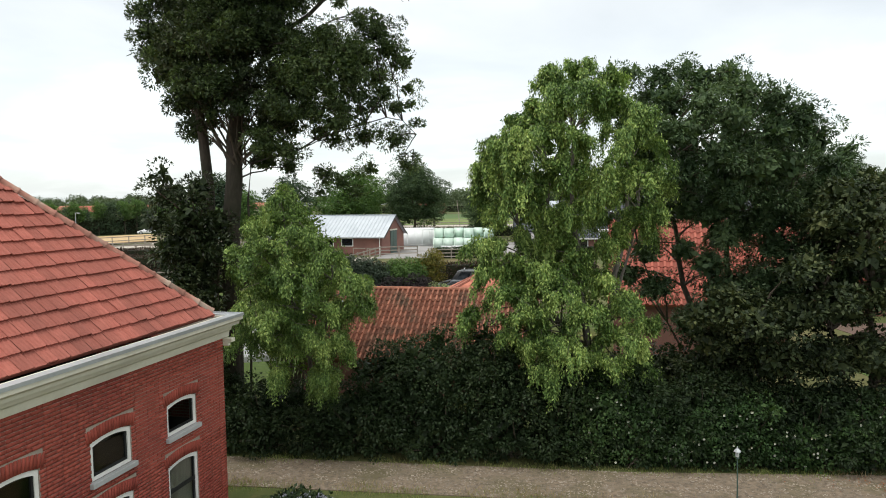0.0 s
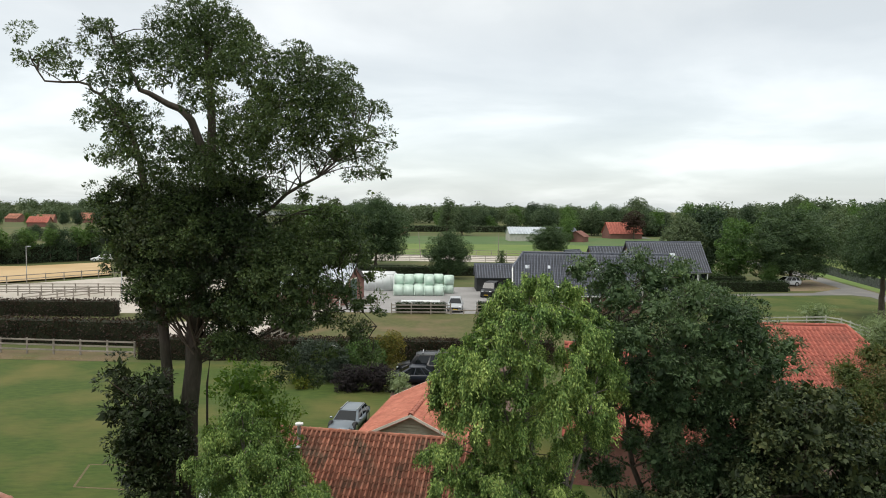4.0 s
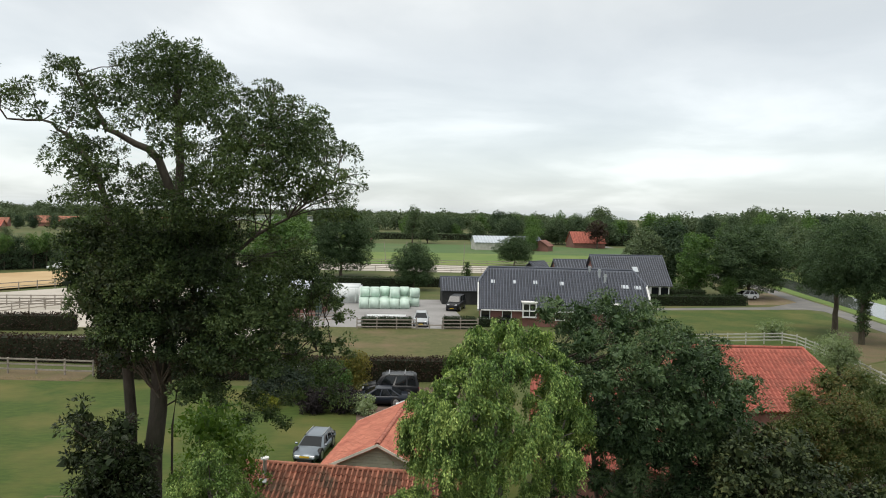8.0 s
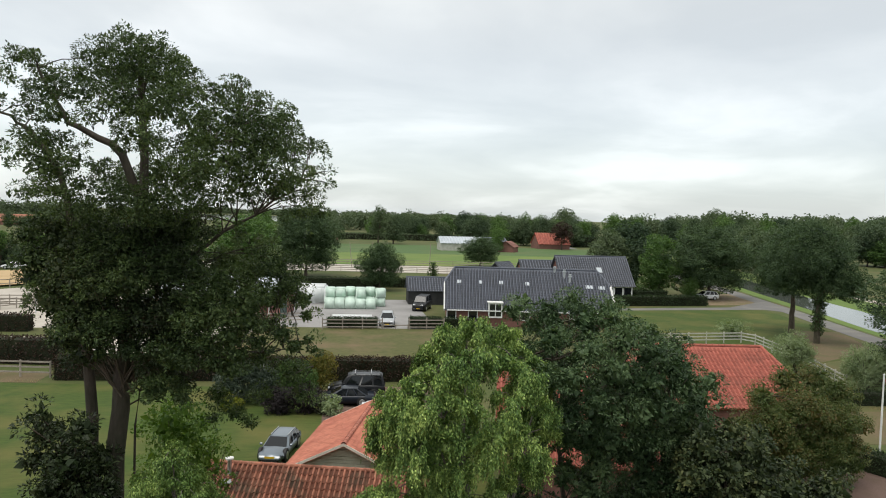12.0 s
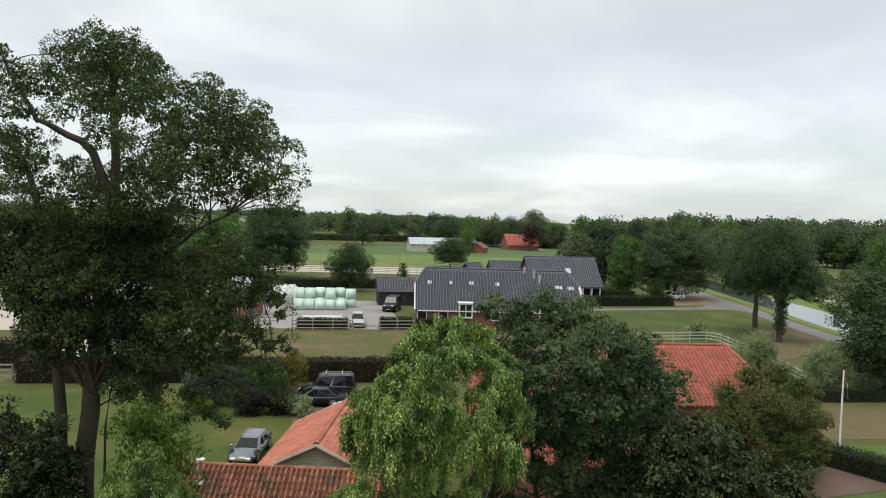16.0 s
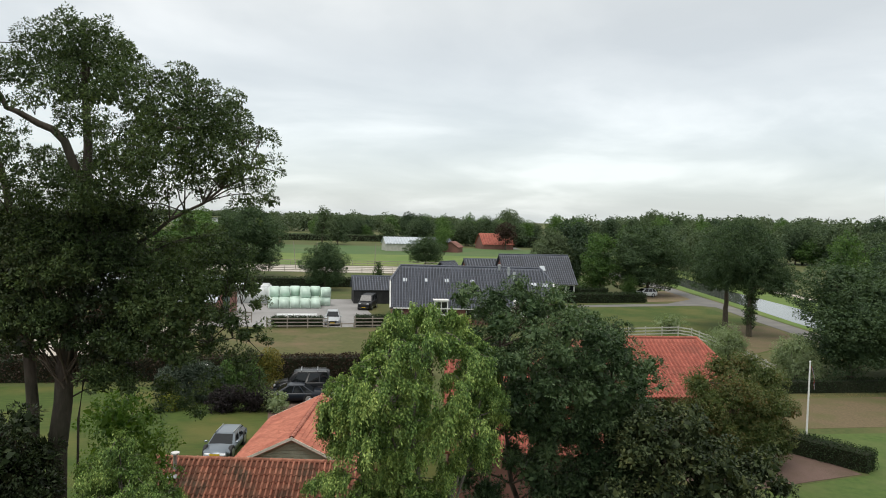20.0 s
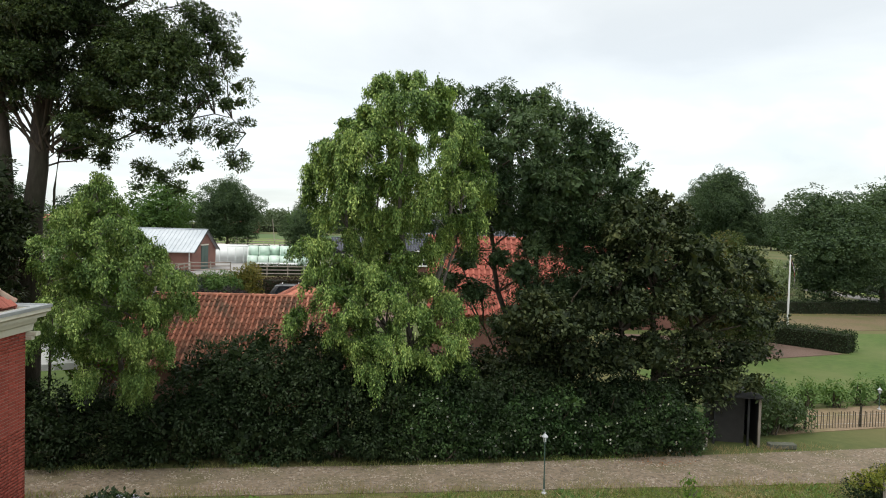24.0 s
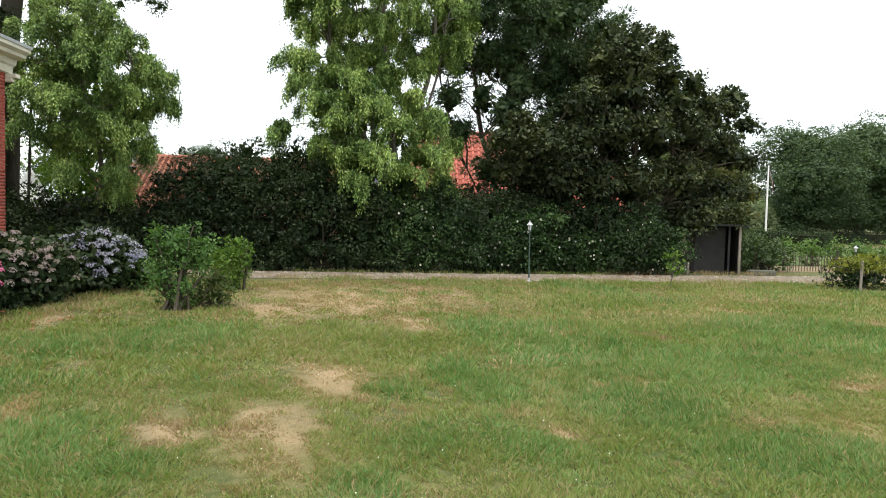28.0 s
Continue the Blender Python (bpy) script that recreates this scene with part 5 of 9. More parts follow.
def ash():
    b = Vector((-6.3, 20.8, 0))
    y = 20.8
    T = [shift(b, y, (-6.35, 0), (-6.25, 6.0), (-6.05, 8.4), (-5.85, 10.5), (-5.54, 12.2), (-5.42, 14.9), (-5.66, 17.4)),
         shift(b, y, (-6.9, 21.0, 0), (-6.95, 21.0, 5), (-6.95, 21.0, 8.6), (-7.3, 21.0, 10.5), (-7.5, 20.9, 13.0), (-7.83, 20.8, 14.4), (-8.6, 20.7, 15.4)),
         shift(b, y, (-5.6, 13.4), (-6.16, 14.9), (-6.87, 15.2), (-7.5, 15.5), (-7.8, 16.0), (-8.3, 17.0)),
         shift(b, y, (-5.95, 9.4), (-5.41, 10.7), (-4.6, 11.7), (-3.5, 12.5), (-2.86, 12.9), (-1.88, 13.6), (-1.2, 14.2)),
         shift(b, y, (-8.0, 14.7), (-8.6, 15.4), (-9.07, 15.7), (-10.24, 15.8), (-10.6, 16.6)),
         shift(b, y, (-5.9, 21.0, 0), (-5.75, 21.0, 6.5), (-5.66, 20.9, 8.1), (-4.4, 20.8, 8.3), (-3.5, 20.7, 8.8), (-2.34, 20.7, 9.1), (-1.34, 20.6, 9.4), (-0.75, 20.6, 8.8)),
         shift(b, y, (-5.45, 13.0), (-4.4, 14.2), (-3.51, 15.2), (-2.78, 16.1))]
    lobes = crown_lobes(b, y, 2.4, (ASH_TOP, ASH_ARM, ASH_LEFT, ASH_MID, ASH_RIGHT), trim=0.12, twin=0.68) + crown_lobes(b, y, 1.8, (ASH_LOW_RIGHT, ASH_TIPS, ASH_LOW_LEFT), trim=0.1, twin=0.75) + crown_lobes(b, y, 1.5, (ASH_DARK_LOW[:16],), trim=0.15, twin=0.6)
    return tree("ash_tree", 11, b, T, lobes, 6000, 0.22, 105, 0.088, "ash_leaf", "bark_dark", "tall dark green ash tree with open branching crown", r0=0.3, limbs=320, limb_r=0.022, droop=0.2, aspect=0.42, gaps=0.2, fill=0.6, thick_below=12.6, reach=1.9,
                bumps=(4, 0.5, 0.82), under=-0.4, space=1.22, radial=0.75, squash=0.75, inner=1.5, twigs=160, ragged=0.2)


def ash_ivy_shade():
    """Dark ivy on the ash's trunks and lower limbs; crown shade is painted with it."""
    b = Vector((-6.3, 20.8, 0))
    shrub("trunk_ivy", 17, b, crown_lobes(b, 20.8, 1.3, (ASH_DARK_LOW, ASH_LOW_LEFT), trim=0.24, twin=0.5), 2200, 0.27, 100, 0.095, "ivy_leaf", "dark ivy and shade-coloured leaves round the lower limbs of the ash", "ivy", aspect=0.5, stems=26, space=1.25, radial=0.7, gaps=0.1, stem_from=(0.25, 0, 8.0))


def ivy_stem_tree():
    b = Vector((-7.1, 20.0, 0))
    upper = [(-7.92, 7.7, 0.32), (-7.71, 7.2, 0.54), (-6.91, 7.2, 0.51), (-8.05, 6.4, 0.42), (-7.26, 6.3, 0.64), (-6.46, 6.3, 0.54), (-7.62, 5.5, 0.58), (-6.82, 5.3, 0.58), (-7.33, 4.7, 0.54), (-6.7, 4.3, 0.45), (-6.33, 5.6, 0.42), (-6.8, 3.7, 0.38)]
    lower = [(-6.7, 3.0, 0.5), (-6.7, 2.2, 0.5), (-6.6, 1.4, 0.55), (-6.7, 0.7, 0.5)]
    return tree("ivy_thicket", 12, b, [[(0, 0, 0), (0.2, 0, 3), (0.1, 0, 6)], [(0.3, 0.2, 0), (0.6, 0.2, 5.5)]], crown_lobes(b, 20.0, 0.9, (upper, lower), trim=0.1), 900, 0.26, 75, 0.12, "ivy_leaf", "bark",
                "dense dark ivy-clad thicket round the ash trunk", "thicket", r0=0.16, limbs=50, aspect=0.42, space=1.25, radial=0.8, gaps=0.06, bumps=(4, 0.5, 0.85), ragged=0.12, fill=0.5)


def weeping_tree(name, seed, base, trunk, lobes, leaf, mat, label, r0, boughs=6, tassels=3, strands=15, length=0.56, spread=0.7):
    """A weeping birch: boughs arch out of each lobe of the crown and carry hanging tassels of small leaves."""
    rng = np.random.default_rng(seed)
    root = thing(name, Matrix.Translation(base), label, "tree")
    wood = Tubes()
    spine = []
    for k, pts in enumerate(trunk):
        p = np.asarray(pts, float)
        fine = np.stack([np.interp(np.linspace(0, 1, 12), np.linspace(0, 1, len(p)), p[:, i]) for i in range(3)], 1)
        fine[1:-1] += rng.normal(size=(10, 3)) * 0.04
        wood.add(fine, r0 * (0.78 ** k), r0 * 0.22 * (0.78 ** k), 9)
        spine.append(fine[2:])
    spine = np.concatenate(spine)
    lobes = np.asarray(lobes, float)
    S, O, Ln = [], [], []
    for lb in lobes:
        c, r = lb[:3], lb[3]
        d = np.linalg.norm(spine - c, axis=1) + np.maximum(0, spine[:, 2] - c[2] + 0.3) * 1.5
        wood.add(bend(rng, spine[np.argsort(d)[rng.integers(0, 3)]], c, 7, 0.3), 0.022, 0.01, 5)
        for _ in range(boughs):
            way = unit(rng.normal(size=3) + np.array([0, 0, 0.45]))
            way[2] = max(way[2], -0.35)
            out = unit(np.array([way[0], way[1], 0.12]))
            tip = c + way * r * rng.uniform(0.75, 1.15)
            end = tip + out * r * 0.75 + np.array([0, 0, -r * rng.uniform(0.2, 0.7)])
            wood.add(np.stack([c, (c + tip) / 2 + np.array([0, 0, 0.06]), tip, (tip + end) / 2 + out * 0.05, end]), 0.009, 0.003, 4)
            for q in range(tassels):
                u = (q + rng.random()) / tassels
                s = tip + (end - tip) * u + rng.normal(size=3) * 0.05
                S.append(s), O.append(out), Ln.append(length * rng.uniform(0.35, 1.25) * (0.55 + 0.6 * u))
    wood.done("trunk", "bark_grey", root)
    k, m = len(S), 11
    S, O, Ln = np.repeat(np.array(S), strands, 0), np.repeat(np.array(O), strands, 0), np.repeat(np.array(Ln), strands)
    n = k * strands
    S = S + rng.normal(size=(n, 3)) * np.array([0.085, 0.085, 0.06]) * spread
    O = unit(O + rng.normal(size=(n, 3)) * np.array([0.6, 0.6, 0.1]))
    Ln = (Ln * rng.uniform(0.5, 1.15, n))[:, None, None]
    t = (np.arange(m) + 0.4) / m
    P = S[:, None] + O[:, None] * (0.2 * np.sqrt(t))[None, :, None] * Ln + np.array([0, 0, -1.0]) * (t ** 1.25)[None, :, None] * Ln
    P = (P + rng.normal(size=P.shape) * 0.022).reshape(-1, 3)
    Om = np.repeat(O, m, 0)
    T = np.tile(t, n)[:, None]
    D = unit(rng.normal(size=P.shape) * 0.42 + np.array([0, 0, -0.95]) + Om * 0.35)
    N = unit(rng.normal(size=P.shape) * 0.45 + Om * (0.35 + 0.5 * T) + np.array([0, 0, 0.75]) * (1 - 0.75 * T))
    L = leaf * rng.uniform(0.7, 1.35, len(P))
    V, F = leaf_arrays(P, D, N, L, L * 0.42)
    V2, F2 = inner_leaves(rng, lobes * np.array([1, 1, 1, 0.8, 0.8, 0.8]), int(len(F) * 0.13), leaf * 1.25, 0.55)
    obj("crown", np.concatenate([V, V2]), np.concatenate([F, F2 + len(V)]), mat, root)
    return root


def willow():
    b = Vector((3.9, 19.2, 0))
    top = [(3.59, 10.3, 0.42), (2.89, 10.0, 0.42), (4.61, 10.1, 0.36), (3.83, 9.6, 0.53), (3.21, 9.4, 0.53), (4.62, 9.4, 0.52), (5.18, 9.1, 0.42), (2.44, 9.2, 0.46), (2.14, 8.7, 0.46), (2.76, 8.4, 0.55), (3.55, 8.3, 0.42)]
    right = [(5.43, 8.5, 0.46), (4.8, 8.3, 0.52), (5.76, 7.9, 0.39), (5.14, 7.5, 0.49), (5.93, 7.3, 0.27), (5.63, 6.6, 0.3), (5.49, 6.1, 0.24), (4.51, 7.3, 0.46), (4.21, 6.7, 0.39), (5.28, 6.5, 0.36)]
    left = [(1.99, 8.1, 0.42), (2.94, 7.5, 0.55), (3.72, 7.3, 0.46), (2.32, 7.2, 0.46), (1.37, 8.3, 0.36), (1.14, 7.7, 0.36), (1.69, 7.6, 0.39), (1.07, 7.2, 0.3), (1.85, 6.9, 0.42), (1.39, 6.5, 0.36), (2.48, 6.4, 0.49), (3.27, 6.4, 0.46), (2.02, 5.9, 0.42), (2.81, 5.7, 0.42)]
    low = [(1.26, 5.0, 0.45), (0.96, 5.6, 0.42), (1.7, 4.4, 0.51), (0.8, 3.8, 0.36), (2.15, 3.8, 0.51), (3.2, 4.4, 0.51), (3.79, 3.8, 0.51), (3.34, 3.0, 0.53), (4.1, 2.6, 0.51), (4.7, 3.2, 0.51), (2.89, 2.3, 0.42), (3.95, 1.6, 0.36), (4.85, 1.9, 0.39), (2.59, 3.0, 0.48), (5.15, 2.5, 0.36), (1.84, 3.2, 0.39)]
    waist = [(2.6, 5.0, 0.45), (3.4, 5.4, 0.4), (4.2, 4.7, 0.36), (4.9, 4.2, 0.36), (2.0, 5.2, 0.45), (1.5, 5.7, 0.42), (3.0, 5.8, 0.42), (2.3, 4.5, 0.45), (4.1, 5.6, 0.3), (3.0, 4.8, 0.4), (5.3, 3.6, 0.32), (4.6, 6.0, 0.3)]
    T = [[(0, 0, 0), (0.1, 0, 2), (-0.1, 0, 4), (-0.4, 0.1, 6.5), (-0.4, 0.1, 10.0)], [(0.1, 0, 1.6), (0.6, -0.1, 4), (1.0, -0.2, 6.2), (1.1, 0, 9.2)],
         [(0, 0, 1.8), (-0.9, 0.1, 3.8), (-1.7, 0.2, 5.8), (-2.2, 0.2, 7.8)], [(0.3, 0, 3.0), (1.0, 0.1, 4.6), (1.6, 0.1, 7.6)], [(-0.2, 0, 4.4), (-1.0, 0, 6.5), (-1.2, 0, 8.8)]]
    lobes = crown_lobes(b, 19.0, 1.5, (top, right, left), trim=0.15) + crown_lobes(b, 18.7, 0.8, (low, waist), 7.0, trim=0.12)
    return weeping_tree("weeping_birch", 13, b, T, lobes, 0.08, "willow_leaf", "bright green weeping birch with hanging fronds", 0.15)


def small_birch():
    b = Vector((-3.7, 20.0, 0))
    upper = [(-4.23, 7.1, 0.32), (-4.47, 6.6, 0.44), (-4.92, 6.3, 0.38), (-3.89, 6.4, 0.44), (-5.08, 5.7, 0.44), (-4.35, 5.7, 0.53), (-3.61, 5.8, 0.44), (-5.26, 5.0, 0.44), (-4.52, 4.8, 0.56), (-3.78, 5.0, 0.53), (-3.03, 5.4, 0.41), (-2.75, 4.8, 0.41), (-2.16, 4.8, 0.29)]
    lower = [(-4.99, 4.1, 0.44), (-4.25, 3.9, 0.53), (-3.36, 4.2, 0.5), (-2.62, 4.0, 0.44), (-2.24, 4.3, 0.29), (-5.31, 3.5, 0.35), (-4.58, 3.2, 0.44), (-3.68, 3.3, 0.44), (-2.94, 3.2, 0.38), (-3.11, 2.5, 0.32), (-3.27, 2.0, 0.21), (-4.45, 2.5, 0.24)]
    T = [[(0, 0, 0), (0, -0.6, 2.2), (-0.3, -1.5, 4.6), (-0.55, -1.6, 7.0)], [(0, -0.5, 1.9), (0.6, -1.4, 4.2), (0.9, -1.6, 5.2)]]
    return weeping_tree("weeping_birch", 14, b, T, crown_lobes(b, 18.4, 0.9, (upper, lower), 7.0, trim=0.1), 0.07, "birch_leaf", "young bright green weeping birch", 0.085, length=0.48)


def dark_tree():
    b = Vector((8.4, 21.6, 0))
    top = [(5.32, 10.4, 0.41), (5.75, 10.6, 0.34), (6.46, 10.4, 0.48), (7.25, 10.6, 0.44), (7.7, 10.2, 0.51), (8.5, 10.3, 0.51), (6.74, 9.7, 0.61), (7.82, 9.4, 0.61), (9.05, 9.7, 0.54), (9.88, 9.4, 0.54), (8.73, 8.8, 0.61), (6.03, 9.9, 0.37), (5.7, 9.0, 0.58), (6.6, 8.5, 0.61)]
    right = [(10.7, 9.0, 0.54), (10.0, 8.5, 0.61), (11.09, 8.3, 0.58), (10.39, 7.6, 0.65), (11.66, 7.6, 0.54), (12.1, 8.1, 0.31), (12.4, 7.4, 0.24), (11.14, 6.9, 0.65), (9.49, 7.4, 0.65), (11.97, 6.7, 0.41)]
    front = [(7.31, 8.5, 0.61), (8.22, 7.8, 0.65), (7.34, 7.4, 0.58), (8.61, 6.7, 0.61), (9.89, 6.5, 0.65), (10.82, 6.1, 0.61), (9.02, 5.9, 0.6), (5.9, 7.9, 0.5), (6.4, 7.2, 0.5), (5.6, 6.9, 0.4)]
    hollow = [(6.2, 6.5, 0.5), (7.2, 6.6, 0.5), (7.9, 6.4, 0.45), (6.0, 5.3, 0.4), (7.9, 4.9, 0.45), (6.3, 4.2, 0.5), (7.4, 3.1, 0.55), (5.4, 6.2, 0.4), (5.5, 4.6, 0.4), (7.1, 5.3, 0.3), (8.7, 8.5, 0.5), (9.3, 8.3, 0.5), (9.1, 7.7, 0.5), (9.6, 7.5, 0.5), (8.2, 6.9, 0.45), (8.1, 7.5, 0.45), (10.2, 8.7, 0.45), (10.5, 6.5, 0.5)]
    under = [(9.8, 5.4, 0.45), (10.8, 5.0, 0.75), (9.4, 4.2, 0.75), (10.4, 4.1, 0.75), (11.5, 5.5, 0.7), (11.8, 4.5, 0.75), (8.4, 4.1, 0.55), (12.6, 5.7, 0.6), (12.9, 4.8, 0.6), (8.3, 5.7, 0.5), (9.6, 6.2, 0.6), (11.6, 6.2, 0.6), (8.8, 3.3, 0.7), (10.2, 3.2, 0.7), (11.8, 3.4, 0.7)]
    T = [[(0, 0, 0), (0, 0, 2), (0.3, 0, 4.5), (0.4, 0, 9.2)], [(-0.1, 0, 1.2), (-1.0, 0, 4), (-1.5, 0, 6.5), (-1.6, 0, 9.6)], [(0.1, 0, 1.5), (1.4, 0, 3.8), (2.4, 0, 7.4)], [(0, 0, 1.7), (0.9, -0.6, 4.2), (1.3, -1.0, 6.2)],
         [(-0.2, 0, 1.0), (-2.0, -0.4, 3.6), (-2.8, -0.5, 6.4), (-2.8, -0.4, 8.8)], [(0.2, 0, 2.5), (2.0, 0, 4.6), (3.2, 0, 6.6)]]
    return tree("walnut_tree", 15, b, T, crown_lobes(b, 21.3, 2.2, (top, right, front), trim=0.06, twin=0.3) + crown_lobes(b, 21.0, 0.9, (under, hollow), 7.0, trim=-0.05), 5000, 0.3, 120, 0.105, "walnut_leaf", "bark", "broad dark green garden tree with several trunks", r0=0.17, limbs=120, limb_r=0.035, droop=0.35, bumps=(4, 0.5, 0.85), gaps=0.05, under=-0.5,
                space=1.22, radial=0.85, squash=0.68, aspect=0.36, fill=0.9, inner=2.2, twigs=70, ragged=0.14)


def ivy_mass():
    b = Vector((11.6, 19.0, 0))
    top = [(10.62, 6.9, 0.52), (11.38, 7.2, 0.37), (12.09, 6.8, 0.42), (11.42, 6.3, 0.53), (10.27, 6.1, 0.52), (12.43, 5.8, 0.51), (11.07, 5.3, 0.59), (12.67, 5.0, 0.53), (13.9, 5.0, 0.51), (14.72, 5.4, 0.42), (15.4, 4.7, 0.39), (9.56, 4.9, 0.51), (13.3, 5.6, 0.4)]
    low = [(13.32, 4.1, 0.62), (14.6, 3.8, 0.56), (15.46, 3.6, 0.39), (11.91, 4.1, 0.65), (10.55, 4.0, 0.65), (9.43, 3.7, 0.59), (8.32, 3.6, 0.65), (8.73, 2.5, 0.65), (10.04, 2.5, 0.68), (11.39, 2.5, 0.68), (12.98, 2.7, 0.65), (14.45, 2.5, 0.55), (15.2, 2.6, 0.4)]
    skirt = [(12.24, 1.3, 0.59), (13.3, 1.5, 0.45), (10.66, 1.3, 0.59), (9.33, 1.3, 0.59), (8.03, 1.6, 0.59), (7.27, 3.0, 0.59), (6.88, 3.7, 0.45), (7.58, 4.1, 0.45), (13.9, 2.1, 0.4)]
    T = [[(0, 0, 0), (0.1, 0, 2.5), (-0.2, 0, 6.5)], [(0.3, 0, 0), (1.2, 0, 3.0), (2.6, 0, 4.6)], [(-0.2, 0, 0), (-1.3, 0.2, 4)], [(-0.2, 0, 0.3), (-2.4, 0.1, 2.0), (-3.6, 0.1, 3.2)]]
    return tree("elder_tree", 16, b, T, crown_lobes(b, 18.7, 1.1, (top, low, skirt), 7.0, trim=0.02, twin=0.3) + [(1.7, -1.3, 1.9, 0.55, 0.4, 0.36), (2.4, -1.5, 1.8, 0.45, 0.4, 0.28), (1.2, -1.4, 1.6, 0.4, 0.35, 0.4)], 3400, 0.28, 60, 0.13, "elder_leaf", "bark", "sprawling dark elder with broad leaves down to the ground", r0=0.13, limbs=90, aspect=0.6, up=0.8, bumps=(4, 0.5, 0.85), under=-0.5, gaps=0.06, space=1.25, radial=0.6, squash=0.65, fill=0.9, inner=2.2, ragged=0.14)


ash(), ash_ivy_shade(), ivy_stem_tree(), willow(), small_birch(), dark_tree(), ivy_mass()


def belt():
    """The dense dark shrubbery along the far side of the drive."""
    rng = np.random.default_rng(21)
    k = 0
    for x, h, dy in ((-9.2, 2.0, 0), (-7.8, 2.0, 0.1), (-6.4, 1.95, 0), (-5.0, 1.9, -0.1), (-3.7, 1.9, 0.1), (-2.4, 2.2, 0), (-1.4, 3.0, 0.2), (-0.3, 3.6, 0), (0.7, 3.5, 0.2), (1.8, 3.2, 0), (2.9, 2.8, 0.1), (4.0, 2.5, 0.3), (5.3, 2.3, 0.2), (6.6, 2.3, 0.4), (8.0, 2.3, 0.5), (9.4, 2.2, 0.4), (10.8, 2.0, 0.2)):
        y = 19.55 - 0.135 * (x + 5) + dy
        r = 1.1
        j = rng.uniform(-0.4, 0.4, 4)
        h += j[3] * 0.35
        lobes = [(j[0], 0.1, h - 0.75, r * 0.5, 0.55, 0.6), (j[0] * 1.6 - 0.45, 0.0, h - 0.85, 0.38, 0.4, 0.42), (j[1] + 0.35, 0.2, h - 0.4, 0.28, 0.3, 0.36), (0.3 + j[1], -0.1, h * 0.55, r * 0.85, 0.8, h * 0.36), (-0.5 + j[2], -0.3, 0.75, r * 0.75, 0.7, 0.7), (0.5 - j[0], -0.35, 0.5, 0.6, 0.5, 0.5)]
        shrub("privet_bush", 30 + k, (x, y, 0), lobes, 70, 0.34, 140, 0.095, "hedge_leaf", "dense dark green privet bush beside the drive", group="shrubbery along the drive", stems=22, space=1.25, radial=0.7, gaps=0.05)
        k += 1
    x = 3.9
    while x < 12.3:
        y = 18.0 - 0.1 * (x - 4)
        h = 1.45 + 0.45 * math.sin(x * 1.9) - 0.1 * max(0, x - 8)
        lobes = [(0, 0, h * 0.5, 0.8, 0.45, h * 0.5), (0.3, -0.1, h * 0.8, 0.4, 0.35, 0.35)]
        weeds = shrub("nettle_clump", 60 + k, (x, y, 0), lobes, 40, 0.22, 55, 0.09, "weed_leaf", "mid-green nettles and bindweed at the foot of the bushes", "weeds", "weeds along the drive", aspect=0.6)
        nf = 9
        P = np.stack([rng.uniform(-0.6, 0.7, nf), rng.uniform(-0.5, -0.25, nf), rng.uniform(0.15, 1.0, nf) * h], 1)
        V, F = [], []
        for q in P:
            a = np.arange(6) * math.pi / 3
            ring = q + 0.032 * np.stack([np.cos(a), np.full(6, -0.3), np.sin(a)], 1)
            F += [(len(V) + i, len(V) + (i + 1) % 6, len(V) + 6) for i in range(6)]
            V += list(ring) + [q + np.array([0, 0.03, 0])]
        tagged(obj("flowers", np.array(V), F, "white_petal", weeds), label="small white bindweed flowers", kind="stuff")
        x += 0.95
        k += 1


belt()

# ---- by the drive and on the lawn ----
def garden_lamp(x, y, h=1.45):
    root = thing("garden_lamp", pose(x, y, 0, 0, -0.8, 0), "slim green garden lamp post with a small pitched lantern", "lamp")
    part("foot", lathe([(0.07, 0), (0.07, 0.03), (0.03, 0.05), (0.025, 0.12)], 12), "stone_sill", root, "pale concrete foot")
    part("post", lathe([(0.022, 0.05), (0.022, 0.35), (0.016, 0.4), (0.014, h - 0.22)], 10), "green_metal", root)
    part("collar", lathe([(0.02, h - 0.24), (0.035, h - 0.22), (0.02, h - 0.19)], 10), "green_metal", root)
    part("glass", lathe([(0.036, h - 0.19), (0.055, h - 0.07)], 6), "lamp_lens", root)
    part("cap", lathe([(0.085, h - 0.07), (0.075, h - 0.05), (0.022, h), (0.014, h + 0.02), (0.008, h + 0.05)], 6), "zinc", root, "pale lantern cap")
    for k in range(6):
        q = math.pi / 3 * k
        bm = boxes((-0.004, -0.004, 0, 0.004, 0.004, 0.125))
        o = part("glazing_bar", bm, "green_metal", root)
        o.location = (0.046 * math.cos(q), 0.046 * math.sin(q), h - 0.19)


garden_lamp(6.33, 15.0)


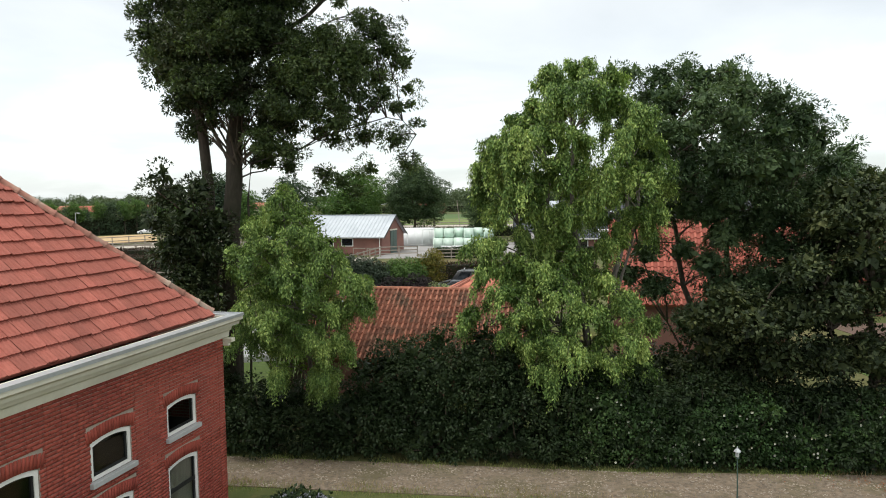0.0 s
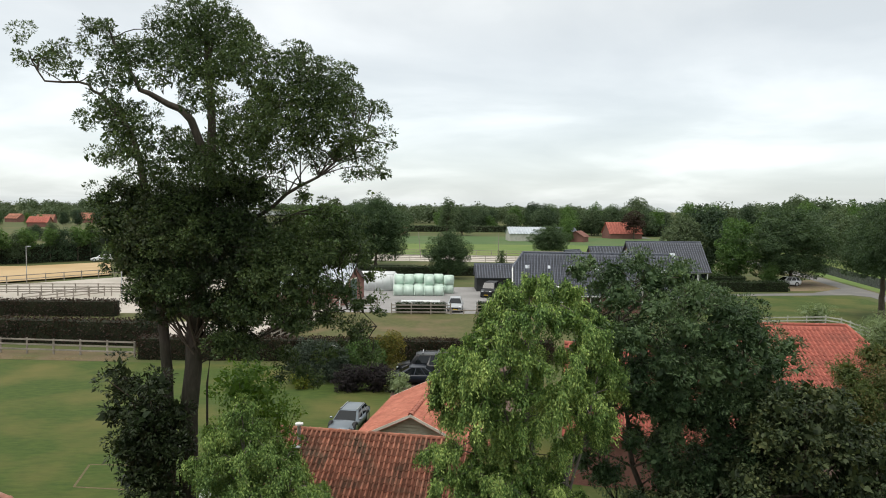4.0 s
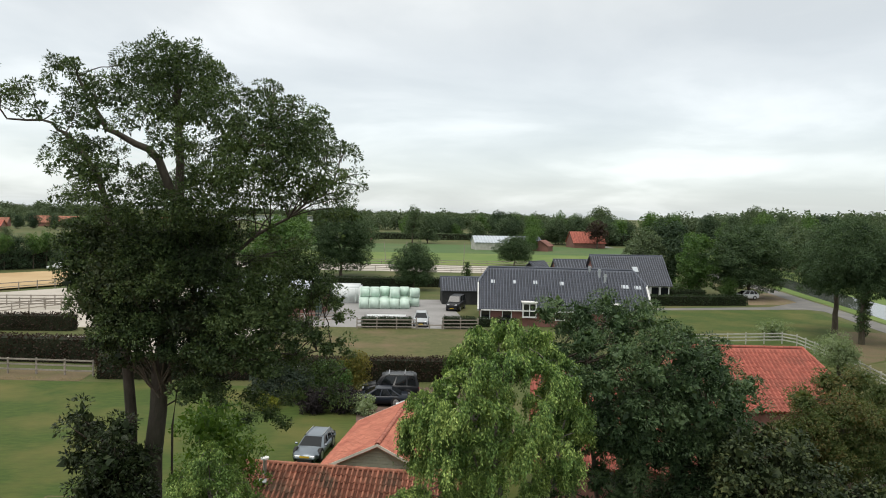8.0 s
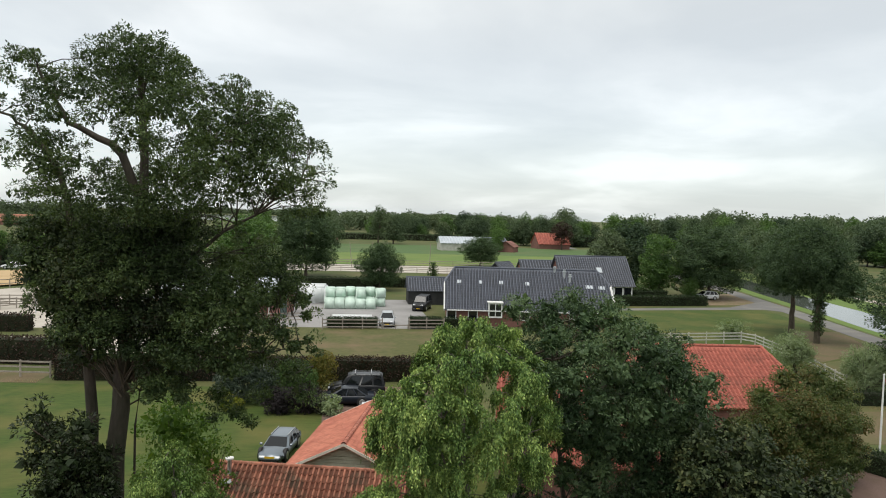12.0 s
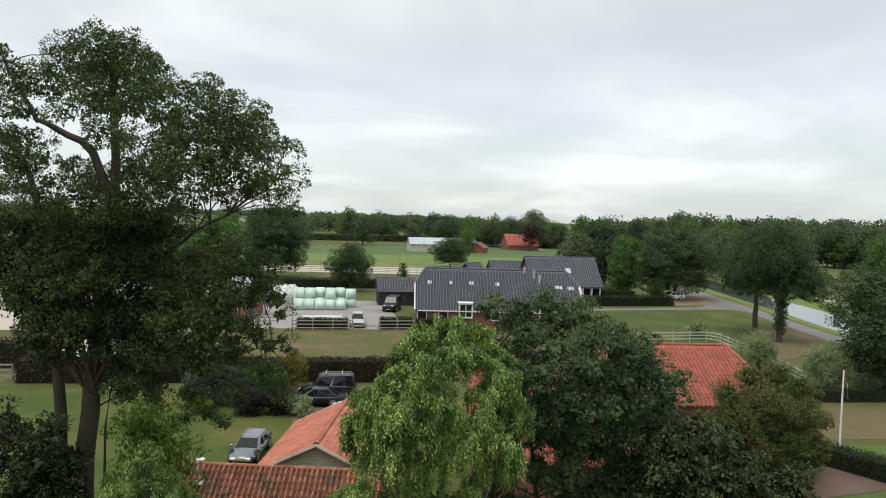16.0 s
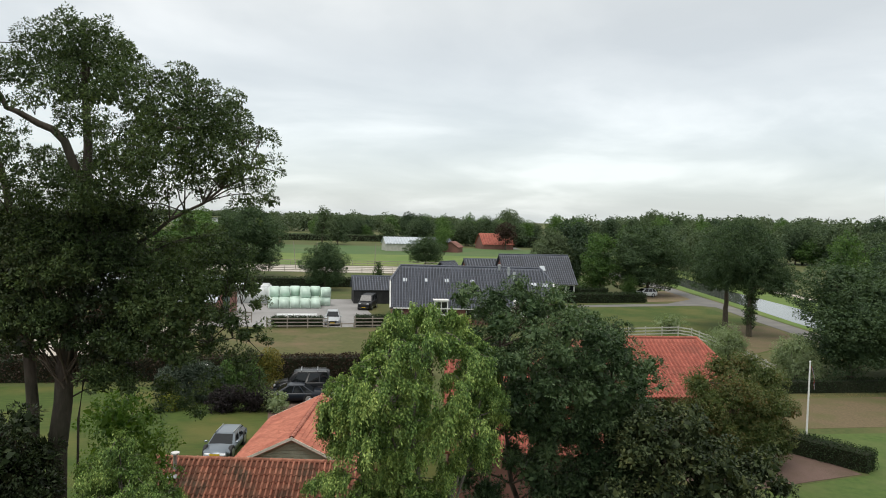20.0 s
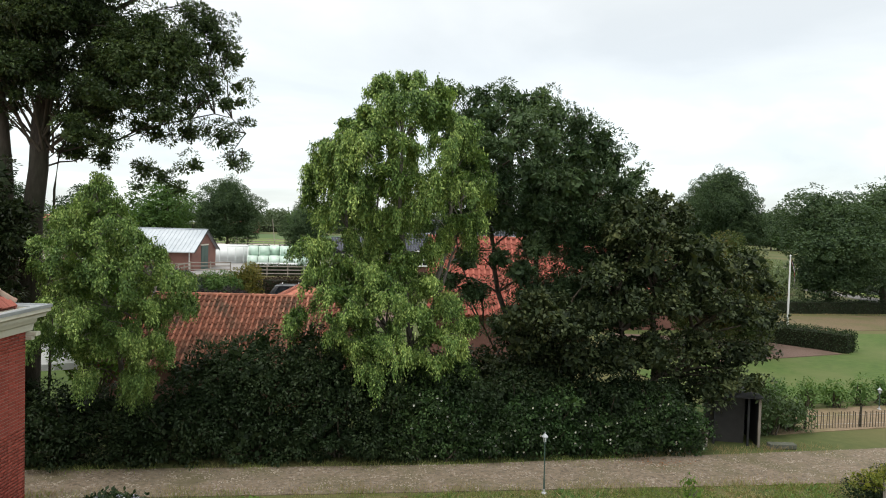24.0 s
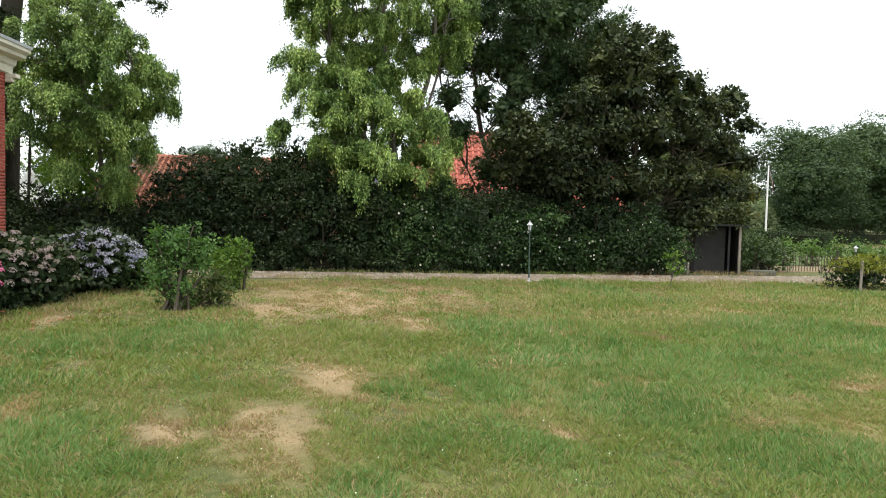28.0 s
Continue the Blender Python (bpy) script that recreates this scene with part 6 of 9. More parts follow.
def hydrangea(seed, at, lobes, mats, label, heads):
    """Hydrangea: leafy lobes with flat flower heads of many petals over the skin."""
    rng = np.random.default_rng(seed)
    root = shrub("hydrangea", seed, at, lobes, 150, 0.15, 44, 0.095, "hedge_leaf", label, "hydrangea", aspect=0.62, space=1.25)
    lb = np.asarray(lobes, float)
    w = lb[:, 3] * lb[:, 5]
    k = 0
    while k < heads:
        c0 = lb[rng.choice(len(lb), p=w / w.sum())]
        d = unit(rng.normal(size=3) * np.array([1, 1, 0.8]) + np.array([0.12, -0.4, 0.35]))
        if d[2] < -0.3:
            continue
        c = c0[:3] + d * c0[3:] * 1.1
        if any((((c - o[:3]) / o[3:]) ** 2).sum() < 0.9 for o in lb):
            continue
        n = 26
        q = unit(rng.normal(size=(n, 3)))
        q[:, 2] = np.abs(q[:, 2]) * 0.9 - 0.1
        s = rng.uniform(0.04, 0.062)
        tilt = unit(d + np.array([0, 0, 1.1]))
        P = c + (q - tilt * (q @ tilt)[:, None] * 0.55) * s
        V, F = leaf_arrays(P, unit(np.cross(q, rng.normal(size=(n, 3)))), unit(q + tilt), np.full(n, s * 0.7), np.full(n, s * 0.65))
        obj("flower_head", V, F, mats[rng.integers(len(mats))], root)
        k += 1


hydrangea(71, (-2.95, 13.6, 0), [(0, 0, 0.52, 0.88, 0.8, 0.52), (0.02, -0.1, 0.78, 0.62, 0.6, 0.36)], ["blue_petal", "blue_petal", "blue_petal", "mauve_petal"], "rounded hydrangea bush full of blue flower heads", 190)
hydrangea(72, (-4.0, 11.5, 0), [(0, 0, 0.6, 0.75, 0.8, 0.55), (0.6, 0.3, 0.5, 0.5, 0.6, 0.48), (-0.7, 0, 0.62, 0.7, 0.8, 0.6)], ["cream_petal", "cream_petal", "pale_petal"], "hydrangea with faded cream flower heads", 170)
hydrangea(73, (-4.15, 10.3, 0), [(0, 0, 0.5, 0.6, 0.6, 0.5)], ["pink_petal", "pale_petal", "pink_petal", "pink_petal"], "hydrangea with deep pink flower heads", 50)
hydrangea(82, (-4.2, 9.2, 0), [(0, 0, 0.42, 0.5, 0.5, 0.42)], ["sky_petal", "sky_petal", "mauve_petal"], "low hydrangea with light blue flower heads", 26)
shrub("garden_shrub", 74, (-1.3, 10.9, 0), [(0, 0, 0.9, 0.28, 0.28, 0.3), (-0.2, -0.1, 0.55, 0.16, 0.2, 0.4), (0.32, 0, 0.8, 0.2, 0.2, 0.26), (0.05, -0.1, 0.3, 0.14, 0.16, 0.25), (-0.3, 0, 1.05, 0.14, 0.14, 0.2), (0.12, 0, 1.15, 0.12, 0.12, 0.2), (0.42, 0.1, 1.0, 0.1, 0.1, 0.16)], 130, 0.1, 46, 0.05, "garden_leaf", "upright mid-green garden shrub on the lawn", stems=24, space=1.35, radial=0.8)
shrub("garden_shrub", 75, (-0.55, 13.4, 0), [(0, 0, 0.45, 0.36, 0.32, 0.42), (0.12, 0, 0.75, 0.2, 0.2, 0.3)], 70, 0.11, 50, 0.055, "bright_shrub_leaf", "small yellow-green garden shrub", stems=14, space=1.3, radial=0.8)
shrub("low_perennial", 76, (-2.1, 13.6, 0), [(0, 0, 0.3, 0.5, 0.4, 0.32)], 50, 0.14, 34, 0.07, "nettle_leaf", "low green perennial beside the hydrangeas", "plant")
shrub("low_perennial", 77, (-0.85, 11.2, 0), [(0, 0, 0.22, 0.4, 0.4, 0.25), (0.1, -0.1, 0.4, 0.2, 0.2, 0.2)], 40, 0.12, 30, 0.06, "rust_leaf", "reddish-tinged perennial with faded blooms", "plant")


def sapling(x, y):
    root = tree("apple_sapling", 78, Vector((x, y, 0)), [[(0, 0, 0), (0.02, 0, 0.35), (-0.02, 0, 0.8)], [(0.01, 0, 0.3), (0.12, 0, 0.6)]],
                [(0, 0, 0.75, 0.16, 0.15, 0.16), (0.14, 0, 0.5, 0.13, 0.1, 0.16), (-0.08, 0, 0.5, 0.1, 0.1, 0.12)], 18, 0.09, 12, 0.07, "bright_shrub_leaf", "bark_grey",
                "spindly young fruit sapling at the lawn's edge", "sapling", r0=0.012, limbs=8, limb_r=0.005)
    return root


sapling(9.0, 13.1)


def yellow_bush():
    shrub("spindle_bush", 79, (13.9, 12.8, 0), [(0, 0, 0.35, 0.8, 0.55, 0.38), (0.5, 0.1, 0.45, 0.6, 0.5, 0.3)], 90, 0.17, 40, 0.06, "hedge_leaf", "rounded bush, dark green below its golden top")
    shrub("golden_bush", 80, (13.95, 12.75, 0.42), [(0, 0, 0.2, 0.8, 0.55, 0.14), (0.5, 0.1, 0.26, 0.5, 0.4, 0.12)], 60, 0.14, 40, 0.055, "yellow_leaf", "golden yellow top growth of a clipped bush", stems=30)
    root = thing("stake", pose(13.55, 12.35, 0, 0, 1.5, 0), "weathered wooden stake before the golden bush", "stake")
    part("stake_shaft", lathe([(0.032, -0.1), (0.03, 0.74), (0.02, 0.76)], 8), "grey_wood", root)
    shrub("lawn_shrub", 81, (14.2, 10.6, 0), [(0, 0, 0.35, 0.4, 0.35, 0.35)], 40, 0.13, 34, 0.06, "hedge_leaf", "small dark shrub at the lawn's edge")


yellow_bush()


def shelter():
    """Small dark open shelter under the elder."""
    root = thing("log_shelter", pose(12.95, 17.75, 0, 0, 0, -24), "small dark timber shelter half buried in the elder", "shed")
    w, d, h = 1.3, 1.5, 1.45
    part("side_wall", boxes((0, 0, 0, 0.04, d, h)), "black_board", root)
    part("side_wall", boxes((w - 0.04, 0.05, 0, w, d, h)), "black_board", root)
    part("back_wall", boxes((0.04, d - 0.04, 0, w - 0.04, d, h)), "black_board", root)
    part("roof", boxes((-0.08, -0.1, h, w + 0.08, d + 0.05, h + 0.05)), "black_board", root)
    part("corner_post", boxes((w - 0.05, -0.04, 0, w + 0.02, 0.045, h), bev=0.004), "grey_wood", root, "pale weathered corner post")
    part("front_sheet", boxes((0.04, 0.32, 0, w - 0.36, 0.35, h - 0.05)), "shed_sheet", root, "dark grey weathered board closing most of the front")
    part("inner_post", boxes((w - 0.34, 0.03, 0, w - 0.28, 0.09, h), bev=0.004), "black_board", root)
    p = thing("marker_post", pose(12.55, 17.55, 0, 0, 3, 0), "short grey wooden marker post by the drive", "post")
    part("post_shaft", boxes((-0.035, -0.035, -0.1, 0.035, 0.035, 0.55), bev=0.006), "grey_wood", p)
    st = thing("concrete_block", pose(14.75, 17.0, 0, 0, 0, -15), "low grey concrete block beside the drive", "block")
    part("block_body", boxes((-0.4, -0.12, 0, 0.4, 0.12, 0.16), bev=0.02), "stained_block", st)


shelter()
for k, (x, y, r, h) in enumerate(((15.4, 18.4, 0.85, 1.15), (16.4, 18.6, 0.75, 0.95), (17.8, 21.0, 0.6, 0.95), (19.2, 21.0, 0.45, 0.9), (20.3, 20.9, 0.5, 0.95), (21.6, 21.0, 0.42, 0.9), (22.7, 20.9, 0.5, 0.95), (24.2, 21.0, 0.55, 0.9), (25.8, 20.9, 0.5, 0.95), (27.2, 21.0, 0.5, 0.9))):
    shrub("currant_bush", 90 + k, (x, y, 0), [(0, 0, h * 0.55, r, r * 0.8, h * 0.5)], 60, 0.22, 36, 0.09, "nettle_leaf" if k > 1 else "dark_leaf", "leafy green currant bush in the kitchen garden" if k > 1 else "dense dark green bush beside the timber shelter", group="kitchen garden bushes", aspect=0.65)


def wire_fence(a, b, h=0.55):
    a, b = Vector((*a, 0)), Vector((*b, 0))
    ln = (b - a).length
    root = thing("picket_edging", pose(a.x, a.y, 0, 0, 0, math.degrees(math.atan2(b.y - a.y, b.x - a.x))), "weathered chestnut paling fence along the kitchen garden", "fence")
    first = part("picket", boxes((-0.011, -0.008, 0, 0.011, 0.008, h)), "bark", root)
    for k in range(1, int(ln / 0.11)):
        o = new("picket", first.data)
        o.parent = root
        o.location, o.rotation_euler = (k * 0.11, 0, 0.02 * math.sin(k * 1.7)), (0, 0.05 * math.sin(k * 2.9), 0)
    for k in range(int(ln / 2.1) + 1):
        part("fence_post", lathe([(0.04, -0.1), (0.035, h + 0.16), (0.02, h + 0.18)], 7, (k * 2.1, 0.05)), "bark_dark", root)
    for z in (0.15, h - 0.1):
        part("wire", boxes((0, 0.008, z, ln, 0.012, z + 0.006)), "zinc", root)


wire_fence((17.0, 18.55), (26, 18.0))
garden_lamp(21.8, 20.3, 0.8)


def flagpole(x, y):
    root = thing("flagpole", pose(x, y, 0), "white flagpole with a limp pennant", "flagpole")
    part("pole", lathe([(0.06, 0), (0.055, 2.5), (0.04, 5.0)], 12), "white_paint", root)
    part("finial", lathe([(0.03, 5.0), (0.055, 5.03), (0.05, 5.07), (0.02, 5.1)], 10), "white_paint", root)
    for k, mt in enumerate(("flag_red", "white_paint", "flag_blue")):
        V, F = [], []
        for i in range(13):
            t = i / 12
            for s in (0, 1):
                w = 0.02 + 0.07 * (k + s) * (1 - t * 0.8)
                V.append((0.06 + 0.3 * math.sin(t * 1.5) + w * 0.6, 0.03 * math.sin(t * 9 + k), 4.85 - 1.45 * t - w * 0.9))
        F = [(2 * i, 2 * i + 1, 2 * i + 3, 2 * i + 2) for i in range(12)]
        obj("pennant_stripe", V, F, mt, root)


flagpole(30.6, 35.2)
clipped_hedge("garden_hedge", 101, (27.2, 37.9), (30.9, 30.7), 1.3, 1.05, 9000, 0.09, "hedge_leaf", "rounded dark clipped hedge beside the flagpole")
clipped_hedge("boundary_hedge", 102, (36.5, 47.3), (60, 45.6), 0.9, 1.0, 7000, 0.12, "hedge_leaf", "low dark clipped boundary hedge")
GRAVEL_TREE = [(21.08, 4.7, 0.82), (22.35, 5.55, 0.93), (23.84, 5.67, 0.95), (25.25, 4.9, 0.96), (21.79, 3.65, 1.06), (23.42, 4.19, 1.22), (25.15, 3.54, 1.24), (26.38, 3.2, 0.84), (20.84, 3.08, 0.92), (22.51, 2.43, 1.14), (24.36, 2.36, 1.23), (26.1, 1.99, 0.98), (23.58, 1.19, 1.0), (25.3, 1.1, 1.0), (21.56, 1.73, 0.93), (26.33, 1.06, 0.7), (20.0, 3.55, 0.58)]
base = Vector((23.6, 32.4, 0))
tree("gravel_tree", 103, base, [[(0, 0, 0), (0.1, 0, 1.6), (-0.4, 0, 5.0)], [(0.05, 0, 0.8), (1.0, 0, 2.6), (1.6, 0, 4.4)], [(0, 0, 0.9), (-1.2, 0, 2.8), (-1.9, 0, 4.6)]], crown_lobes(base, 32.0, 1.6, (GRAVEL_TREE,), trim=0.2), 2600, 0.32, 90, 0.11, "rust_leaf", "bark",
     "spreading garden tree with green and rusty foliage", r0=0.14, limbs=60, limb_r=0.03, droop=0.4, bumps=(4, 0.5, 0.85), space=1.2, radial=0.7, fill=0.9, ragged=0.16)
for k, (x, y, r, z) in enumerate(((40.2, 56.4, 1.5, 2.2), (42.0, 50.1, 1.75, 2.1))):
    tree("pollard_willow", 105 + k, Vector((x, y, 0)), [[(0, 0, 0), (0.05, 0, 0.7), (0, 0, 1.4)]], [(0, 0, z, r, r, r * 0.95)], 300, 0.45, 90, 0.25, "pollard_leaf", "bark", "round grey-green pollard willow",
         "tree", "pollard willows", aspect=0.2, r0=0.3, limbs=40, limb_r=0.04, squash=1.0)
shrub("fence_shrub", 108, (46, 76, 0), [(0, 0, 1.0, 2.0, 1.0, 1.0)], 60, 0.4, 30, 0.2, "pollard_leaf", "pale feathery shrub by the white fence", aspect=0.2)

# ---- fences ----
def rail_fence(pts, h, label, mat="grey_wood", rails=(0.35, 0.75, 1.15), gap=2.2, post=0.06, name="rail_fence"):
    root = thing(name, None, label, "fence")
    pm = None
    for a, b in zip(pts, pts[1:]):
        a, b = Vector((*a, 0)), Vector((*b, 0))
        ln = (b - a).length
        n = max(1, round(ln / gap))
        ang = math.atan2(b.y - a.y, b.x - a.x)
        for k in range(n + 1):
            c = a + (b - a) * (k / n)
            if pm is None:
                o = part("post", boxes((-post, -post, -0.1, post, post, h), bev=0.01), mat, root)
                pm = o.data
            else:
                o = new("post", pm)
                o.parent = root
            o.location, o.rotation_euler = c + Vector((0, 0, 0.02 * math.sin(k * 2.3))), (0, 0, ang + 0.05 * math.sin(k * 1.3))
        for z in rails:
            o = part("rail", boxes((0, -post - 0.035, z - 0.06, ln, -post, z + 0.06)), mat, root)
            o.location, o.rotation_euler = a, (0, 0, ang)
    return root


rail_fence([(-75, 64.5), (-33, 59.3), (-21.6, 57.6)], 1.3, "grey three-rail timber field fence along dry grass", rails=(0.4, 0.8, 1.2))
rail_fence([(-11.4, 61.5), (-9.6, 73), (-7.6, 84.8), (-3.2, 85.6)], 1.3, "grey three-rail fence climbing beside the sandy path", rails=(0.4, 0.8, 1.2))
rail_fence([(-1.4, 80.9), (5.4, 80.9)], 1.35, "dark-weathered rail fence before the feed rack", rails=(0.3, 0.7, 1.1), gap=2.2)
rail_fence([(5.5, 80.9), (8.4, 81.0)], 0.6, "low single-rail barrier by the parked silver car", rails=(0.5,), gap=1.6)
rail_fence([(8.5, 80.9), (12.6, 81.0)], 1.35, "grey rail fence before a clipped hedge", rails=(0.3, 0.7, 1.1))
rail_fence([(-75, 98), (-27, 99.8)], 1.4, "pale grey rail fence across the riding arena", rails=(0.5, 0.9, 1.3), gap=3)
rail_fence([(-75, 95.5), (-27, 96.4)], 1.4, "pale grey rail fence across the riding arena", rails=(0.6, 1.2), gap=3)
rail_fence([(-46, 87.5), (-40, 96.4)], 1.4, "grey rail fence dividing the riding arena", rails=(0.5, 0.9, 1.3), gap=2)
rail_fence([(-63, 104.5), (-49, 122.3), (-24, 122.8)], 1.4, "grey rail fence along the wheat", rails=(0.7, 1.3), gap=3)
rail_fence([(-40, 165.5), (46, 157.6)], 1.4, "grey rail fence of the narrow sand paddock", rails=(0.5, 0.9, 1.3), gap=3.5)
rail_fence([(-40, 186.6), (50, 180.6)], 1.4, "grey rail fence behind the narrow sand paddock", rails=(0.7, 1.3), gap=4)
rail_fence([(34, 71.6), (45.0, 72.6), (45.7, 71.0), (44.7, 64.9), (43.0, 57.5), (41.3, 51.4)], 1.3, "white-painted three-rail paddock fence", "pale_paint", rails=(0.45, 0.8, 1.15), gap=2.4, post=0.05, name="white_fence")

# ---- clipped hedges ----
clipped_hedge("beech_hedge", 201, (-21.0, 57.2), (12.0, 55.6), 1.3, 1.75, 16000, 0.16, "beech_leaf", "purple-brown clipped beech hedge across the garden")
clipped_hedge("beech_hedge", 202, (-75, 70), (-21.4, 62.6), 1.6, 2.1, 15000, 0.2, "beech_leaf", "long purple-brown beech hedge behind the rail fence")
clipped_hedge("beech_hedge", 203, (-75, 80.2), (-31.5, 79.2), 1.5, 1.7, 10000, 0.2, "beech_leaf", "purple-brown beech hedge between the sand tracks")
clipped_hedge("beech_hedge", 204, (-28.5, 79.2), (-18, 79.0), 1.5, 1.6, 3500, 0.2, "beech_leaf", "short purple-brown beech hedge beside a gap")
clipped_hedge("beech_hedge", 205, (-12.2, 62), (-10.0, 74), 1.0, 1.2, 3500, 0.16, "beech_leaf", "low purple-brown hedge along the ramped fence")
clipped_hedge("beech_hedge", 206, (-26, 84.2), (-13.6, 84.6), 1.0, 1.2, 4000, 0.18, "beech_leaf", "low dark hedge in front of the stable")
clipped_hedge("yard_hedge", 207, (-0.8, 82.0), (4.8, 82.0), 1.0, 1.15, 3500, 0.14, "hedge_leaf", "dark clipped hedge behind the rail fence")
clipped_hedge("yard_hedge", 208, (8.7, 81.9), (12.4, 81.9), 1.0, 1.25, 2600, 0.14, "hedge_leaf", "dark clipped hedge by the barn")
clipped_hedge("barn_hedge", 212, (13.0, 83.3), (17.5, 82.6), 0.8, 1.0, 2200, 0.14, "hedge_leaf", "low dark planting along the foot of the barn wall")
clipped_hedge("lane_hedge", 209, (40.5, 104.6), (59, 105.8), 1.4, 1.5, 6500, 0.2, "hedge_leaf", "long dark clipped hedge beside the lane")
clipped_hedge("lane_hedge", 210, (50, 113), (56, 113.5), 1.4, 1.5, 2500, 0.2, "hedge_leaf", "dark clipped garden hedge by the wing")
clipped_hedge("yard_hedge", 211, (-16, 128), (28, 128.5), 1.6, 1.6, 8000, 0.22, "hedge_leaf", "long green hedge behind the farmyard")

# ---- shrubs behind the sheds ----
for k, (x, y, lob, mt, lb) in enumerate((
        (-7.0, 49.2, [(0, 0, 1.3, 1.15, 1.0, 1.35), (0.4, 0.3, 2.2, 0.8, 0.8, 0.7)], "rhodo_leaf", "tall rounded blue-green rhododendron on the back lawn"),
        (-5.1, 49.4, [(0, 0, 1.4, 1.2, 1.0, 1.4), (-0.5, 0.2, 2.2, 0.8, 0.7, 0.6), (0.6, -0.2, 1.6, 0.7, 0.7, 0.9)], "rhodo_leaf", "tall rounded blue-green rhododendron on the back lawn"),
        (-3.0, 50.2, [(-0.4, 0, 1.4, 1.0, 0.9, 1.3), (0.7, 0, 1.5, 1.0, 0.9, 1.2)], "nettle_leaf", "rounded mid-green shrub among dark ones"),
        (-1.2, 51.2, [(0, 0, 1.7, 1.3, 0.9, 1.2), (0.5, 0, 2.5, 0.7, 0.6, 0.7), (-0.9, 0, 1.1, 0.7, 0.6, 0.8)], "gold_leaf", "golden-leaved shrub with loose shoots among dark ones"),
        (-3.5, 46.9, [(0, 0, 0.8, 1.1, 0.8, 0.85)], "purple_leaf", "low dark purple shrub on the back lawn"),
        (-1.7, 46.9, [(0, 0, 0.9, 1.1, 0.8, 0.95)], "purple_leaf", "low dark purple shrub on the back lawn"),
        (-0.25, 46.4, [(0, 0, 0.6, 0.72, 0.6, 0.62)], "pollard_leaf", "small rounded grey-green shrub by the gravel"),
        (-6.85, 47.6, [(0, 0, 0.55, 0.68, 0.6, 0.55)], "yellow_leaf", "small rounded yellow-green shrub on the back lawn"))):
    big = lob[0][3]
    shrub("ornamental_shrub", 220 + k, (x, y, 0), lob, int(70 * big), 0.3, 75, 0.12, mt, lb, group="shrubs on the back lawn")
shrub("hazel", 231, (-5.3, 24.4, 0), [(0, 0, 6.0, 1.2, 1.0, 0.9), (0.2, 0, 4.6, 1.4, 1.1, 1.4), (0, 0, 2.6, 1.2, 1.0, 1.8)], 150, 0.34, 44, 0.14, "bright_shrub_leaf", "tall yellow-green hazel behind the ash trunk", "tree", stems=20)
shrub("elder_bush", 232, (7.0, 20.6, 0), [(2.4, 0.4, 3.4, 1.3, 0.8, 1.0), (0, 0, 1.4, 1.6, 1.0, 1.2), (1.6, 0.2, 2.0, 1.5, 1.0, 1.2), (-1.0, 0.2, 1.6, 1.0, 0.8, 0.8)], 260, 0.34, 100, 0.12, "ivy_leaf", "dark elder undergrowth beneath the garden trees", aspect=0.6)


